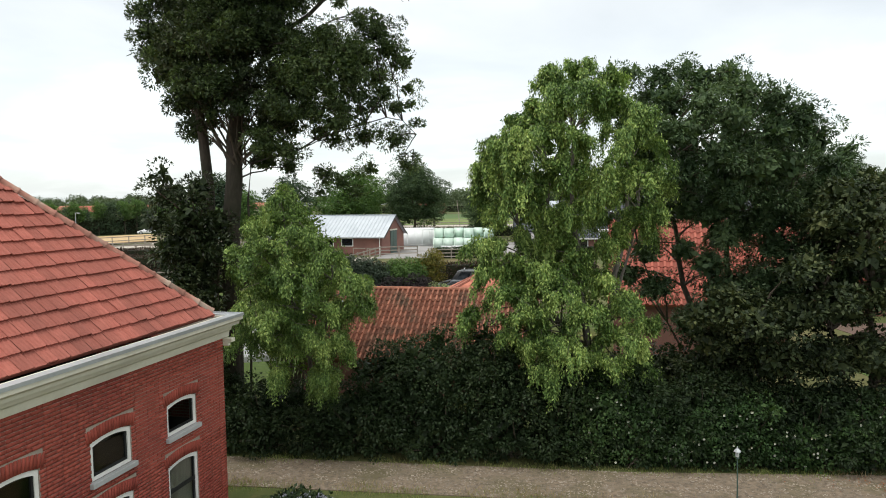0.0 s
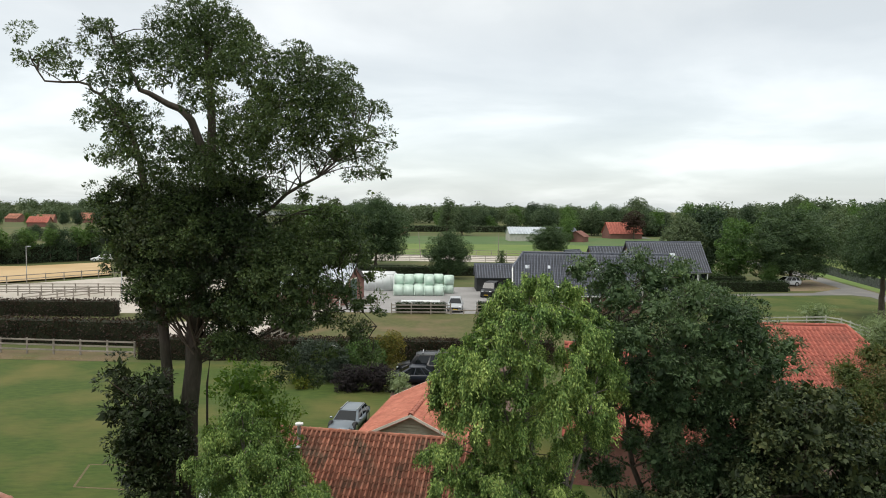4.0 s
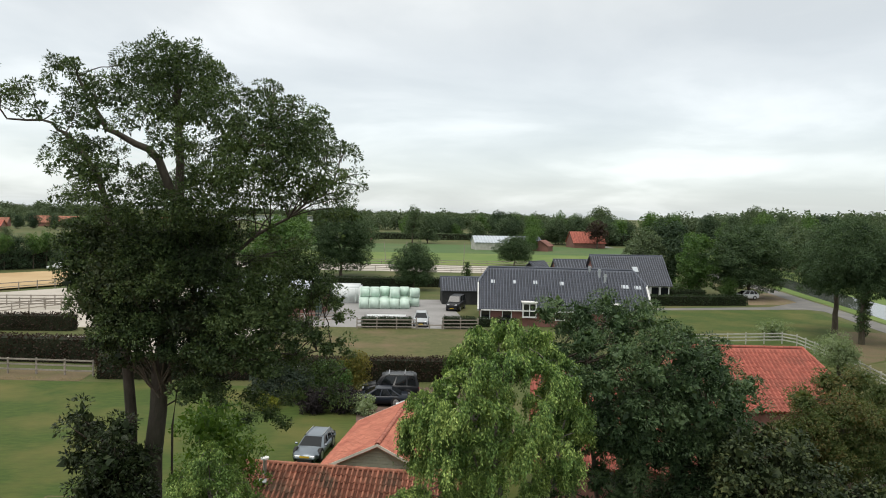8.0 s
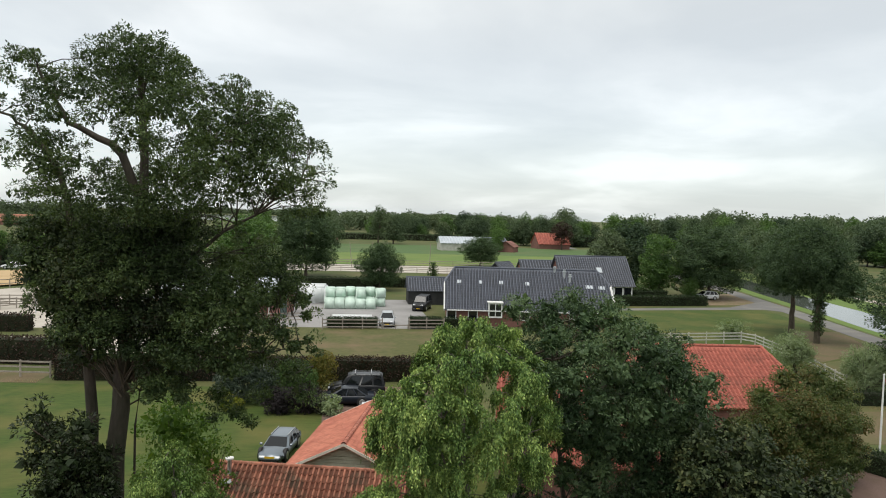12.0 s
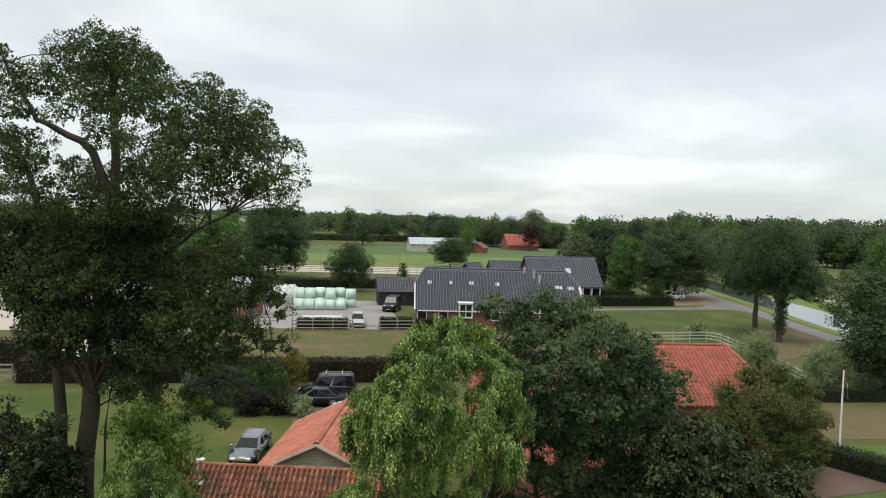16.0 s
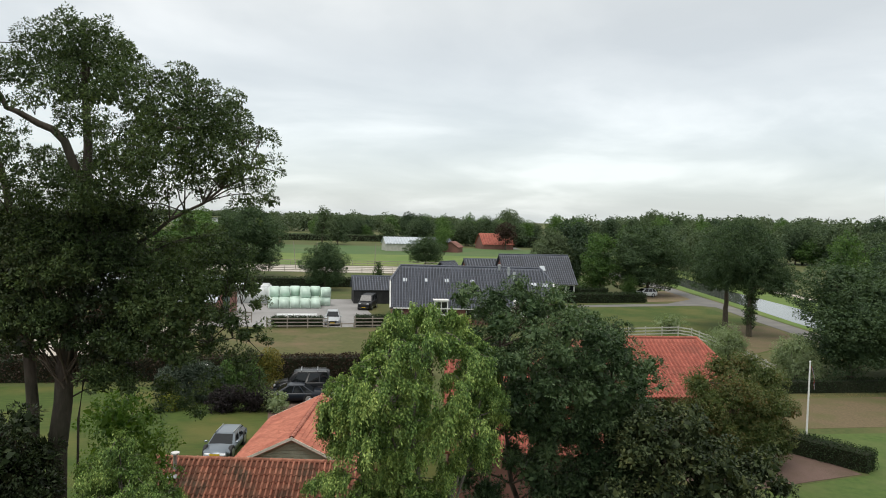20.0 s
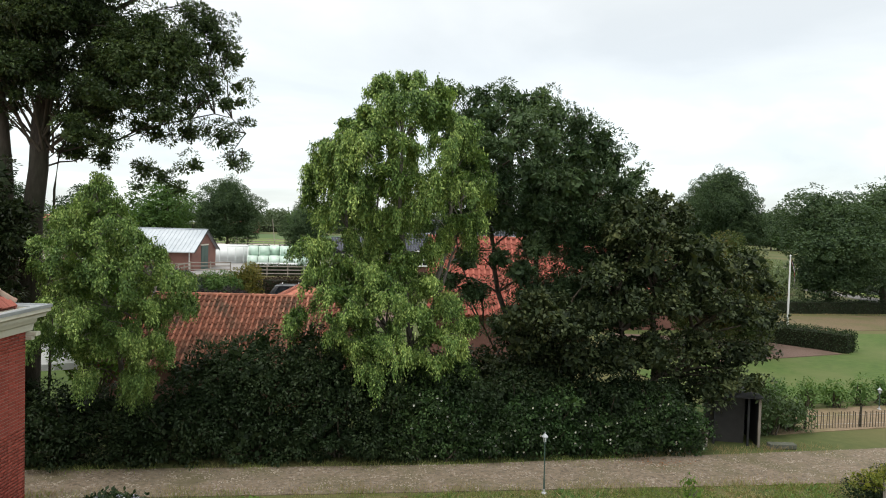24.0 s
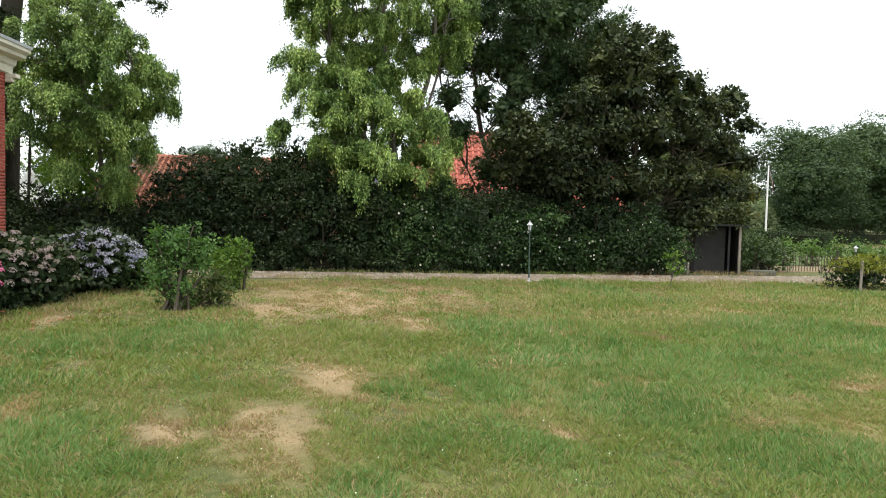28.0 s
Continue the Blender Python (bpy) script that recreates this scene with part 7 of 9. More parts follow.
# ---- vehicles ----
def car(name, m, label, paint, L=4.7, W=1.82, H=1.46, style="wagon", rack=False):
    """Local x towards the front, wheels on z = 0."""
    root = thing(name, m, label, "car")
    h, w = L / 2, W / 2
    tall = style in ("van", "suv")
    belt = H * (0.63 if not tall else 0.6)
    hood = H * (0.58 if not tall else 0.56)
    st = [(-h, 0.42, belt - 0.12, 0.86), (-h + 0.08, 0.25, belt - 0.02, 0.95), (-h + 0.7, 0.2, belt, 1.0), (0.2, 0.18, belt - 0.02, 1.0), (h * 0.42, 0.18, belt - 0.03, 1.0), (h * 0.5, 0.18, hood + 0.06, 0.99),
          (h - 0.35, 0.2, hood - 0.08, 0.94), (h - 0.06, 0.24, hood - 0.22, 0.82), (h, 0.36, hood - 0.36, 0.74)]
    V = []
    for x, z0, z1, k in st:
        ww = w * k
        for y, z in ((-0.8, z0), (-0.97, z0 + 0.08), (-1.0, z0 + 0.28), (-0.985, z1 - 0.14), (-0.9, z1), (0, z1 + 0.025), (0.9, z1), (0.985, z1 - 0.14), (1.0, z0 + 0.28), (0.97, z0 + 0.08), (0.8, z0)):
            V.append((x, y * ww, z))
    F = [[11 * i + j, 11 * i + j + 1, 11 * (i + 1) + j + 1, 11 * (i + 1) + j] for i in range(len(st) - 1) for j in range(10)]
    F += [list(range(10, -1, -1)), [11 * (len(st) - 1) + j for j in range(11)]]
    F += [[11 * i, 11 * (i + 1), 11 * (i + 1) + 10, 11 * i + 10] for i in range(len(st) - 1)]
    body = obj("body", V, F, paint, root, smooth=True)
    # cabin
    front_b, front_t = h * 0.5, h * 0.1
    rear_t, rear_b = {"sedan": (-h * 0.42, -h * 0.8), "wagon": (-h * 0.78, -h * 0.97)}.get(style, (-h * 0.9, -h * 0.985))
    if tall:
        front_b, front_t = h * 0.55, h * 0.3
    bw, tw = w * 0.92, w * (0.7 if not tall else 0.78)
    zb, zt = belt - 0.03, H - 0.03
    B = [(front_b, -bw, zb), (front_b, bw, zb), (rear_b, bw, zb), (rear_b, -bw, zb)]
    T = [(front_t, -tw, zt), (front_t, tw, zt), (rear_t, tw, zt), (rear_t, -tw, zt)]
    # pillars and roof in one rounded shell
    bm = bmesh.new()
    cx = (front_t + rear_t) / 2
    vs = [[bm.verts.new(p) for p in B], [bm.verts.new(p) for p in T], [bm.verts.new((cx + (x - cx) * 0.72, y * 0.72, H)) for x, y, _ in T]]
    for a, b in zip(vs, vs[1:]):
        for i in range(4):
            bm.faces.new((a[i], a[(i + 1) % 4], b[(i + 1) % 4], b[i]))
    bm.faces.new(vs[-1])
    bmesh.ops.recalc_face_normals(bm, faces=bm.faces)
    bmesh.ops.bevel(bm, geom=[e for e in bm.edges if not e.is_boundary], offset=0.07, segments=3, affect="EDGES")
    part("cabin", bm, paint, root, smooth=True)

    def pane(name, q, inset, out, k0=0.0, k1=1.0):
        P = [Vector(p) for p in q]
        lo0, lo1 = P[0].lerp(P[1], k0), P[0].lerp(P[1], k1)
        hi0, hi1 = P[3].lerp(P[2], k0), P[3].lerp(P[2], k1)
        c = (lo0 + lo1 + hi0 + hi1) / 4
        pts = [c + (p - c) * inset + Vector(out) * 0.008 for p in (lo0, lo1, hi1, hi0)]
        obj(name, pts, [(0, 1, 2, 3)], "car_glass", root)
    pane("windscreen", (B[0], B[1], T[1], T[0]), 0.9, (1, 0, 0.6))
    pane("rear_window", (B[2], B[3], T[3], T[2]), 0.86, (-1, 0, 0.4))
    for k0, k1 in ((0.1, 0.42), (0.44, 0.72), (0.74, 0.95)):
        pane("side_window", (B[1], B[2], T[2], T[1]), 0.93, (0, 1, 0.2), k0, k1)
        pane("side_window", (B[3], B[0], T[0], T[3]), 0.93, (0, -1, 0.2), 1 - k1, 1 - k0)
    # wheels
    r = 0.33 if not tall else 0.35
    for x in (h * 0.62, -h * 0.6):
        for s in (-1, 1):
            wheel = thing("wheel")
            wheel.parent = root
            wheel.location = (x, s * (w - 0.1), r)
            for nm, rr, y0, y1, mt in (("wheel_arch", r * 1.13, -0.05, 0.108, "plastic_dark"), ("tyre", r, -0.1, 0.115, "rubber"), ("rim", r * 0.68, -0.05, 0.122, "alloy")):
                bm = lathe([(rr * 0.96, y0), (rr, y0 + 0.02), (rr, y1 - 0.02), (rr * 0.93, y1)], 18)
                bmesh.ops.rotate(bm, verts=bm.verts, cent=(0, 0, 0), matrix=Matrix.Rotation(-s * math.pi / 2, 3, "X"))
                part(nm, bm, mt, wheel)
    zf = hood - 0.28
    for s in (-1, 1):
        part("headlight", boxes((h - 0.14, s * w * 0.56 - 0.17, zf, h - 0.005, s * w * 0.56 + 0.17, zf + 0.13), bev=0.03), "lamp_lens", root)
        part("tail_light", boxes((-h - 0.005, s * w * 0.72 - 0.11, belt - 0.34, -h + 0.1, s * w * 0.72 + 0.11, belt - 0.14), bev=0.02), "red_lens", root)
        part("door_mirror", boxes((front_b - 0.3, s * (w + 0.07) - 0.08, belt, front_b - 0.2, s * (w + 0.07) + 0.08, belt + 0.12), bev=0.025), paint, root)
        part("door_seam", boxes((0.05, s * w - 0.012 * s - 0.003, 0.35, 0.065, s * w - 0.012 * s + 0.016 * s, belt - 0.1)), "plastic_dark", root)
    part("grille", boxes((h - 0.03, -0.4, zf - 0.24, h + 0.008, 0.4, zf + 0.02), bev=0.02), "plastic_dark", root)
    part("front_bumper", boxes((h - 0.1, -w * 0.75, 0.26, h + 0.015, w * 0.75, 0.42), bev=0.04), paint, root)
    part("number_plate", boxes((h + 0.012, -0.26, 0.36, h + 0.022, 0.26, 0.46)), "plate_yellow", root, "plain yellow number plate")
    if rack:
        for s in (-1, 1):
            part("roof_rail", boxes((rear_t * 0.9, s * tw * 0.9 - 0.015, H, front_t * 0.6, s * tw * 0.9 + 0.015, H + 0.035)), "alloy", root)
        if style == "van":
            for x in (front_t * 0.2, rear_t * 0.55):
                part("roof_bar", boxes((x - 0.03, -tw * 0.95, H + 0.1, x + 0.03, tw * 0.95, H + 0.14), bev=0.01), "alloy", root)
                for q in (-1, 1):
                    part("bar_foot", boxes((x - 0.03, q * tw * 0.9 - 0.02, H + 0.03, x + 0.03, q * tw * 0.9 + 0.02, H + 0.11)), "plastic_dark", root)
    return root


def heading(x, y, deg):
    return pose(x, y, 0.014, 0, 0, deg)


car("estate_car", heading(-2.95, 39.0, -102), "dark grey estate car parked on the back lawn", "paint_grey", 3.85, 1.5, 1.05, "wagon", True)
car("van", heading(1.6, 51.0, 176), "black van with roof bars parked by the hedge", "paint_black", 4.1, 1.7, 1.7, "van", True)
car("saloon_car", heading(0.7, 48.9, 176), "dark blue saloon car parked beside the van", "paint_navy", 4.1, 1.6, 1.25, "sedan")
car("hatchback", heading(3.5, 46.2, 165), "white hatchback half hidden behind the garage", "paint_white", 3.7, 1.55, 1.28, "wagon")
car("estate_car", heading(6.2, 84.2, -95), "silver estate car parked at the yard barrier", "paint_silver", 4.4, 1.8, 1.55, "wagon", True)
car("van", heading(12.1, 98.2, -110), "black van parked in the farmyard", "paint_black", 4.9, 1.95, 2.0, "van")
car("pickup", heading(63.6, 114.0, 185), "white car parked under a tree by the lane", "paint_white", 4.4, 1.8, 1.5, "wagon")
car("hatchback", heading(-64.5, 154.5, 190), "white car on the road behind the wheat", "paint_white", 4.3, 1.8, 1.5, "wagon")


# ---- bales ----
def bale_stack():
    rng = np.random.default_rng(301)
    bm = boxes((-0.7, -0.62, 0, 0.7, 0.62, 1.3))
    bmesh.ops.bevel(bm, geom=list(bm.edges), offset=0.09, segments=2, affect="EDGES")
    me = bpy.data.meshes.new("bale")
    bm.to_mesh(me)
    bm.free()
    me.materials.append(MATS["bale_wrap"])
    me.polygons.foreach_set("use_smooth", np.ones(len(me.polygons), dtype=bool))

    def bale(x, y, level):
        o = new("silage_bale", me)
        o.matrix_world = pose(x, y, 0.02 + level * 1.3, 0, 0, rng.uniform(-4, 4)) @ Matrix.Diagonal((rng.uniform(0.98, 1.02), 1.0, rng.uniform(0.97, 1.03) if level else 1.0, 1))
        tagged(o, "square silage bale wrapped in pale green film", "bale", "stack of wrapped bales")

    for row in range(4):
        for i in range(5):
            bale(-0.75 + i * 1.42, 98.6 + row * 1.26, 0)
            if (row > 1 and i < 2) or (row > 0 and i == 3) or (row == 3 and i in (2, 4)):
                bale(-0.65 + i * 1.42, 98.75 + row * 1.26, 1)
    for row in range(2):
        for level in range(2 - row):
            bale(6.45, 101.2 + row * 1.3 - 0.1 * level, level)
    root = thing("covered_silage_heap", pose(-7.6, 106.5, 0, 0, 0, -3), "white-sheeted silage stack behind the bales", "silage heap")
    bm = boxes((-0.2, -2.5, 0, 6.4, 2.5, 2.5))
    bmesh.ops.bevel(bm, geom=list(bm.edges), offset=0.25, segments=3, affect="EDGES")
    part("cover", bm, "white_wrap", root, smooth=True)
    for i in range(6):
        part("fold", boxes((i * 1.1 + 0.2, -2.53, 0.1, i * 1.1 + 0.26, -2.47, 2.3)), "white_wrap", root)
    s = thing("feed_heap", pose(2.0, 83.2, 0), "white-sheeted feed trough behind the hedge", "trough")
    bm = boxes((-2.6, -0.5, 0, 2.6, 0.5, 1.35))
    bmesh.ops.bevel(bm, geom=list(bm.edges), offset=0.3, segments=3, affect="EDGES")
    part("cover", bm, "white_wrap", s, smooth=True)


bale_stack()


# ---- barn with dark tiles ----
def half_hip_roof(root, h, d, eave, ridge, over, hip, zm, mat, tile, seed):
    slope = (ridge - eave) / d
    zo = eave - over * slope
    xo = h + over
    ym = (ridge - zm) / slope
    for s in (-1, 1):
        pts = [(-xo, s * (d + over), zo), (xo, s * (d + over), zo), (xo, s * ym, zm), (xo - hip, 0, ridge), (-xo + hip, 0, ridge), (-xo, s * ym, zm)]
        quad(root, "roof", pts if s < 0 else pts[::-1], mat, 0.1)
    ln = math.hypot(d + over, ridge - zo)
    lm = ln * (zm - zo) / (ridge - zo)
    f = slope_frame((-xo, -(d + over), zo), (xo, -(d + over), zo), (-xo, 0, ridge))
    tile_slope(root, f, 2 * xo, ln, tile[0], tile[1], mat, deep=2.2, keep=lambda x, y: y < lm or (x > hip * (y - lm) / (ln - lm) and x < 2 * xo - hip * (y - lm) / (ln - lm)), seed=seed)
    for s in (-1, 1):
        pts = [(s * xo, -ym, zm), (s * xo, ym, zm), (s * (xo - hip), 0, ridge)]
        quad(root, "roof", pts if s > 0 else pts[::-1], mat, 0.1)
        ridge_caps(root, (s * xo, -ym, zm + 0.05), (s * (xo - hip), 0, ridge + 0.05), 0.13, mat, 0.5)
        part("bargeboard", prism([(0, 0), (0.05, 0), (0.05, 0.25), (0, 0.25)], 0, 1), "white_paint", root).matrix_local = \
            slope_frame((s * (xo + 0.02) - 0.02, -(d + over), zo - 0.02), (s * (xo + 0.02) + 1, -(d + over), zo - 0.02), (s * (xo + 0.02) - 0.02, -ym, zm - 0.02)) @ Matrix.Diagonal((1, lm, 1, 1))
    ridge_caps(root, (-xo + hip, 0, ridge + 0.03), (xo - hip, 0, ridge + 0.03), 0.14, mat, 0.5)
    return f, ln


def simple_window(root, x, y, z, w, h, face=-1, bar=0.1):
    win = thing("window")
    win.parent = root
    win.location = (x, y, z)
    part("window_frame", boxes((-w / 2, face * 0.05, 0, -w / 2 + bar, 0, h), (w / 2 - bar, face * 0.05, 0, w / 2, 0, h), (-w / 2 + bar, face * 0.05, 0, w / 2 - bar, 0, bar), (-w / 2 + bar, face * 0.05, h - bar, w / 2 - bar, 0, h)), "white_paint", win)
    part("pane", boxes((-w / 2 + bar, face * 0.02, bar, w / 2 - bar, 0, h - bar)), "dark_glass", win)
    return win


def barn():
    h, d, eave, ridge = 10.15, 5.7, 2.2, 6.7
    root = thing("barn", pose(24.28, 88.5, 0, 0, 0, -8), "long brick barn house with dark blue-grey tiles and half-hipped ends", "barn")
    part("wall", boxes((-h, -d, 0, h, -d + 0.25, eave)), "brick_dull", root)
    part("wall", boxes((-h, d - 0.25, 0, h, d, eave)), "brick_dull", root)
    zm = 4.9
    ym = (ridge - zm) * d / (ridge - eave)
    for s in (-1, 1):
        bm = bmesh.new()
        pts = [(-d + 0.25, 0), (d - 0.25, 0), (d - 0.25, eave), (ym, zm - 0.1), (-ym, zm - 0.1), (-d + 0.25, eave)]
        a = [bm.verts.new((s * h, y, z)) for y, z in pts]
        b = [bm.verts.new((s * (h - 0.25), y, z)) for y, z in pts]
        bm.faces.new(a), bm.faces.new(b[::-1])
        for i in range(6):
            bm.faces.new((a[i], b[i], b[(i + 1) % 6], a[(i + 1) % 6]))
        part("gable_wall", bm, "brick_dull", root)
    f, ln = half_hip_roof(root, h, d, eave, ridge, 0.35, 1.35, zm, "slate_tile", (0.4, 0.46), 41)
    for x, y, w in ((1.6, 4.6, 0.5), (4.3, 4.6, 0.5), (6.9, 4.6, 0.5), (10.2, 4.5, 0.5), (17.8, 4.2, 0.9), (19.4, 4.1, 0.8)):
        sk = thing("skylight")
        sk.parent = root
        sk.matrix_local = f @ Matrix.Translation((x, y, 0.08))
        part("frame", boxes((0, 0, 0, w, 0.62, 0.06), bev=0.01), "zinc", sk)
        # pale sheet colour paints the sky's reflection on the pane
        part("pane", boxes((0.06, 0.06, 0.06, w - 0.06, 0.56, 0.07)), "metal_sheet", sk)
    for x in (0.02, 2 * h + 0.64):
        vb = part("verge_board", boxes((-0.09, 0, -0.16, 0.05, ln * (zm - eave) / (ridge - eave), 0.14)), "white_paint", root, "white verge board")
        vb.matrix_local = f
        vb.location = f @ Vector((x, 0, 0))
    for x, y, hh in ((15.9, 5.3, 1.1), (15.3, 6.3, 1.0), (14.2, 7.3, 0.7)):
        p = f @ Vector((x, y, 0))
        fl = part("flue", lathe([(0.17, -0.3), (0.17, hh * 0.65), (0.24, hh * 0.68), (0.24, hh * 0.78), (0.17, hh * 0.8), (0.2, hh)], 10), "zinc", root, "grey metal flue")
        fl.location = p
    for x in (-4.3, 5.6):
        dm = thing("dormer")
        dm.parent = root
        dm.location = (x, -d - 0.4, 1.6)
        part("dormer_wall", boxes((-0.85, 0, -0.5, 0.85, 2.4, 1.3)), "white_paint", dm, "white boarded dormer front")
        part("dormer_roof", boxes((-0.95, -0.12, 1.3, 0.95, 3.0, 1.4)), "white_paint", dm)
        for x0, x1 in ((-0.7, -0.05), (0.05, 0.7)):
            part("pane", boxes((x0, -0.02, -0.3, x1, 0, 1.15)), "dark_glass", dm)
    for x in (-9.6, -7.0, -0.6, 2.4, 8.4):
        simple_window(root, x, -d, 0.8, 1.2, 1.15)
    part("gutter", boxes((-h, -d - 0.5, eave - 0.32, h, -d - 0.36, eave - 0.2)), "white_paint", root)
    # wing behind
    wing = gable_house("barn_wing", pose(43.2, 116, 0, 0, 0, 0), 12.0, 8.4, 2.7, 7.05, "brick_dull", "slate_tile", "rear barn wing with dark blue-grey tiles and white windows", "barn", tile=(0.4, 0.45), both=False, over=0.4, seed=42)
    for x in (1.9, 3.6, 5.2):
        simple_window(wing, x, -4.2, 0.4, 1.66, 1.9, bar=0.2)
    sk = thing("skylight")
    sk.parent = wing
    sk.matrix_local = slope_frame((0.4, -2.6, 4.4), (1.4, -2.6, 4.4), (0.4, 0, 7.1))
    part("frame", boxes((0, 0, 0, 0.9, 1.1, 0.12)), "zinc", sk)
    # this pane too has the reflected sky put into its colour
    part("pane", boxes((0.08, 0.08, 0.12, 0.82, 1.02, 0.13)), "metal_sheet", sk)
    gable_house("barn_link", pose(34.6, 119, 0, 0, 0, 0), 6.0, 8.0, 2.6, 6.0, "brick_dull", "slate_tile", "lower dark-tiled link building behind the barn", "barn", tile=(0.5, 0.5), both=False, seed=43)


barn()
gable_house("cart_shed", pose(14.6, 106.0, 0, 0, 0, -2), 7.6, 5.0, 2.2, 3.9, "black_board", "slate_tile", "black timber cart shed with a dark tiled roof", "shed", tile=(0.4, 0.45), both=False, seed=44)
gable_house("field_shelter", pose(36, 150, 0, 0, 0, 40), 5, 4, 1.6, 3.6, "black_board", "slate_tile", "small pointed dark shelter behind the barn", "shed", tile=(0.5, 0.5), both=False, seed=45)


# ---- stable ----
def stable():
    root = thing("stable", pose(-7.6, 87.3, 0, 0, 0, -14), "brick stable with a pale corrugated metal roof", "stable")
    L, D, eave, ridge = 15.0, 9.0, 2.5, 4.9
    part("wall", boxes((-L, 0, 0, 0, 0.2, eave)), "brick_dull", root)
    part("wall", boxes((-L, D - 0.2, 0, 0, D, eave)), "brick_dull", root)
    for x in (-L, -0.2):
        bm = bmesh.new()
        pts = [(0.2, 0), (D - 0.2, 0), (D - 0.2, eave), (D / 2, ridge - 0.1), (0.2, eave)]
        a = [bm.verts.new((x, y, z)) for y, z in pts]
        b = [bm.verts.new((x + 0.2, y, z)) for y, z in pts]
        bm.faces.new(a), bm.faces.new(b[::-1])
        for i in range(5):
            bm.faces.new((a[i], b[i], b[(i + 1) % 5], a[(i + 1) % 5]))
        part("gable_wall", bm, "brick_dull", root)
    sl = (ridge - eave) / (D / 2)
    o = 0.4
    quad(root, "roof", [(-L - o, -o, eave - o * sl), (o, -o, eave - o * sl), (o, D / 2, ridge), (-L - o, D / 2, ridge)], "metal_sheet", 0.05)
    quad(root, "roof", [(o, D + o, eave - o * sl), (-L - o, D + o, eave - o * sl), (-L - o, D / 2, ridge), (o, D / 2, ridge)], "metal_sheet", 0.05)
    f = slope_frame((-L - o, -o, eave - o * sl), (o, -o, eave - o * sl), (-L - o, D / 2, ridge))
    ln = math.hypot(D / 2 + o, ridge - eave + o * sl)
    for k in range(int((L + 2 * o) / 0.5)):
        s = part("sheet_rib", prism([(0, 0), (0.08, 0), (0.06, 0.05), (0.02, 0.05)], 0, ln), "metal_sheet", root)
        s.matrix_local = f @ Matrix.Translation((0.1 + k * 0.5, 0, 0.004))
    for s in (-1, 1):
        bm = bmesh.new()
        q = [(D / 2 + s * (D / 2 + o), eave - o * sl - 0.18), (D / 2, ridge - 0.18), (D / 2, ridge), (D / 2 + s * (D / 2 + o), eave - o * sl)]
        a, b = [[bm.verts.new((o + k, y, z)) for y, z in q] for k in (0.005, 0.045)]
        bm.faces.new(a), bm.faces.new(b[::-1])
        for i in range(4):
            bm.faces.new((a[i], b[i], b[(i + 1) % 4], a[(i + 1) % 4]))
        part("bargeboard", bm, "dark_metal", root, "dark bargeboard")
    part("ridge_cap", boxes((-L - o, D / 2 - 0.15, ridge - 0.03, o, D / 2 + 0.15, ridge + 0.06)), "metal_sheet", root)
    part("gutter", boxes((-L - o, -o - 0.12, eave - o * sl - 0.12, o, -o, eave - o * sl)), "zinc", root)
    for x in (-4.6, -7.2, -9.8, -12.6):
        simple_window(root, x, 0, 1.1, 1.6, 1.05)
    part("double_door", boxes((0.0, 3.2, 0, 0.06, 4.45, 2.9), (0.0, 4.52, 0, 0.06, 5.8, 2.9), bev=0.01), "green_metal", root, "dark green double door")
    part("door_lintel", boxes((0.0, 3.0, 2.92, 0.08, 6.0, 3.08)), "cream_paint", root)
    part("downpipe", lathe([(0.05, 0), (0.05, eave)], 8, (-0.3, -0.12)), "white_paint", root)
    for x in (-3.4, -1.6):
        part("stall_rail", boxes((x, -1.2, 0.9, x + 1.6, -1.12, 1.0), (x, -1.2, 0, x + 0.08, -1.12, 1.0)), "grey_wood", root)
    t = thing("field_tent", pose(-32.5, 102, 0), "grey-green flat-topped field shelter in the arena", "shelter")
    part("roof", lathe([(3.4, 1.6), (3.2, 1.7), (0.4, 2.3)], 4), "green_metal", t)
    for x in (-2.2, 2.2):
        for y in (-2.2, 2.2):
            part("post", boxes((x - 0.06, y - 0.06, 0, x + 0.06, y + 0.06, 1.75)), "grey_wood", t)


stable()


def flood_lamp(x, y, h, arm, label):
    root = thing("flood_lamp", pose(x, y, 0), label, "lamp")
    part("pole", lathe([(0.07, 0), (0.05, h)], 8), "zinc", root)
    part("arm", boxes((0, -0.03, h - 0.06, arm, 0.03, h)) if arm > 0 else boxes((arm, -0.03, h - 0.06, 0, 0.03, h)), "zinc", root)
    x0 = arm
    part("lamp_head", boxes((x0 - 0.25, -0.12, h - 0.12, x0 + 0.25, 0.12, h + 0.02), bev=0.03), "zinc", root)


flood_lamp(-60.5, 116.5, 5.4, 0.5, "slim pole lamp at the wheat field's corner")
flood_lamp(-49.4, 84.1, 4.6, 0.9, "slim arm lamp over the riding track")
flood_lamp(-46.8, 83.2, 5.2, -0.8, "slim arm lamp over the riding track")
flood_lamp(-36.0, 92.0, 5.0, -0.6, "slim arm lamp over the riding track")


def flue_on_shed():
    root = thing("shed_flue", pose(-4.0, 27.35, 0, 0, 0, -GRID), "short white-capped stove flue on the shed roof", "flue")
    part("pipe", lathe([(0.075, 2.9), (0.075, 3.75)], 12), "alloy", root)
    part("cap", lathe([(0.09, 3.75), (0.16, 3.78), (0.16, 3.84), (0.05, 3.88)], 12), "white_paint", root, "white flue cap")
    part("flashing", boxes((-0.22, -0.5, 3.02, 0.22, -0.1, 3.05)), "zinc", root)


flue_on_shed()


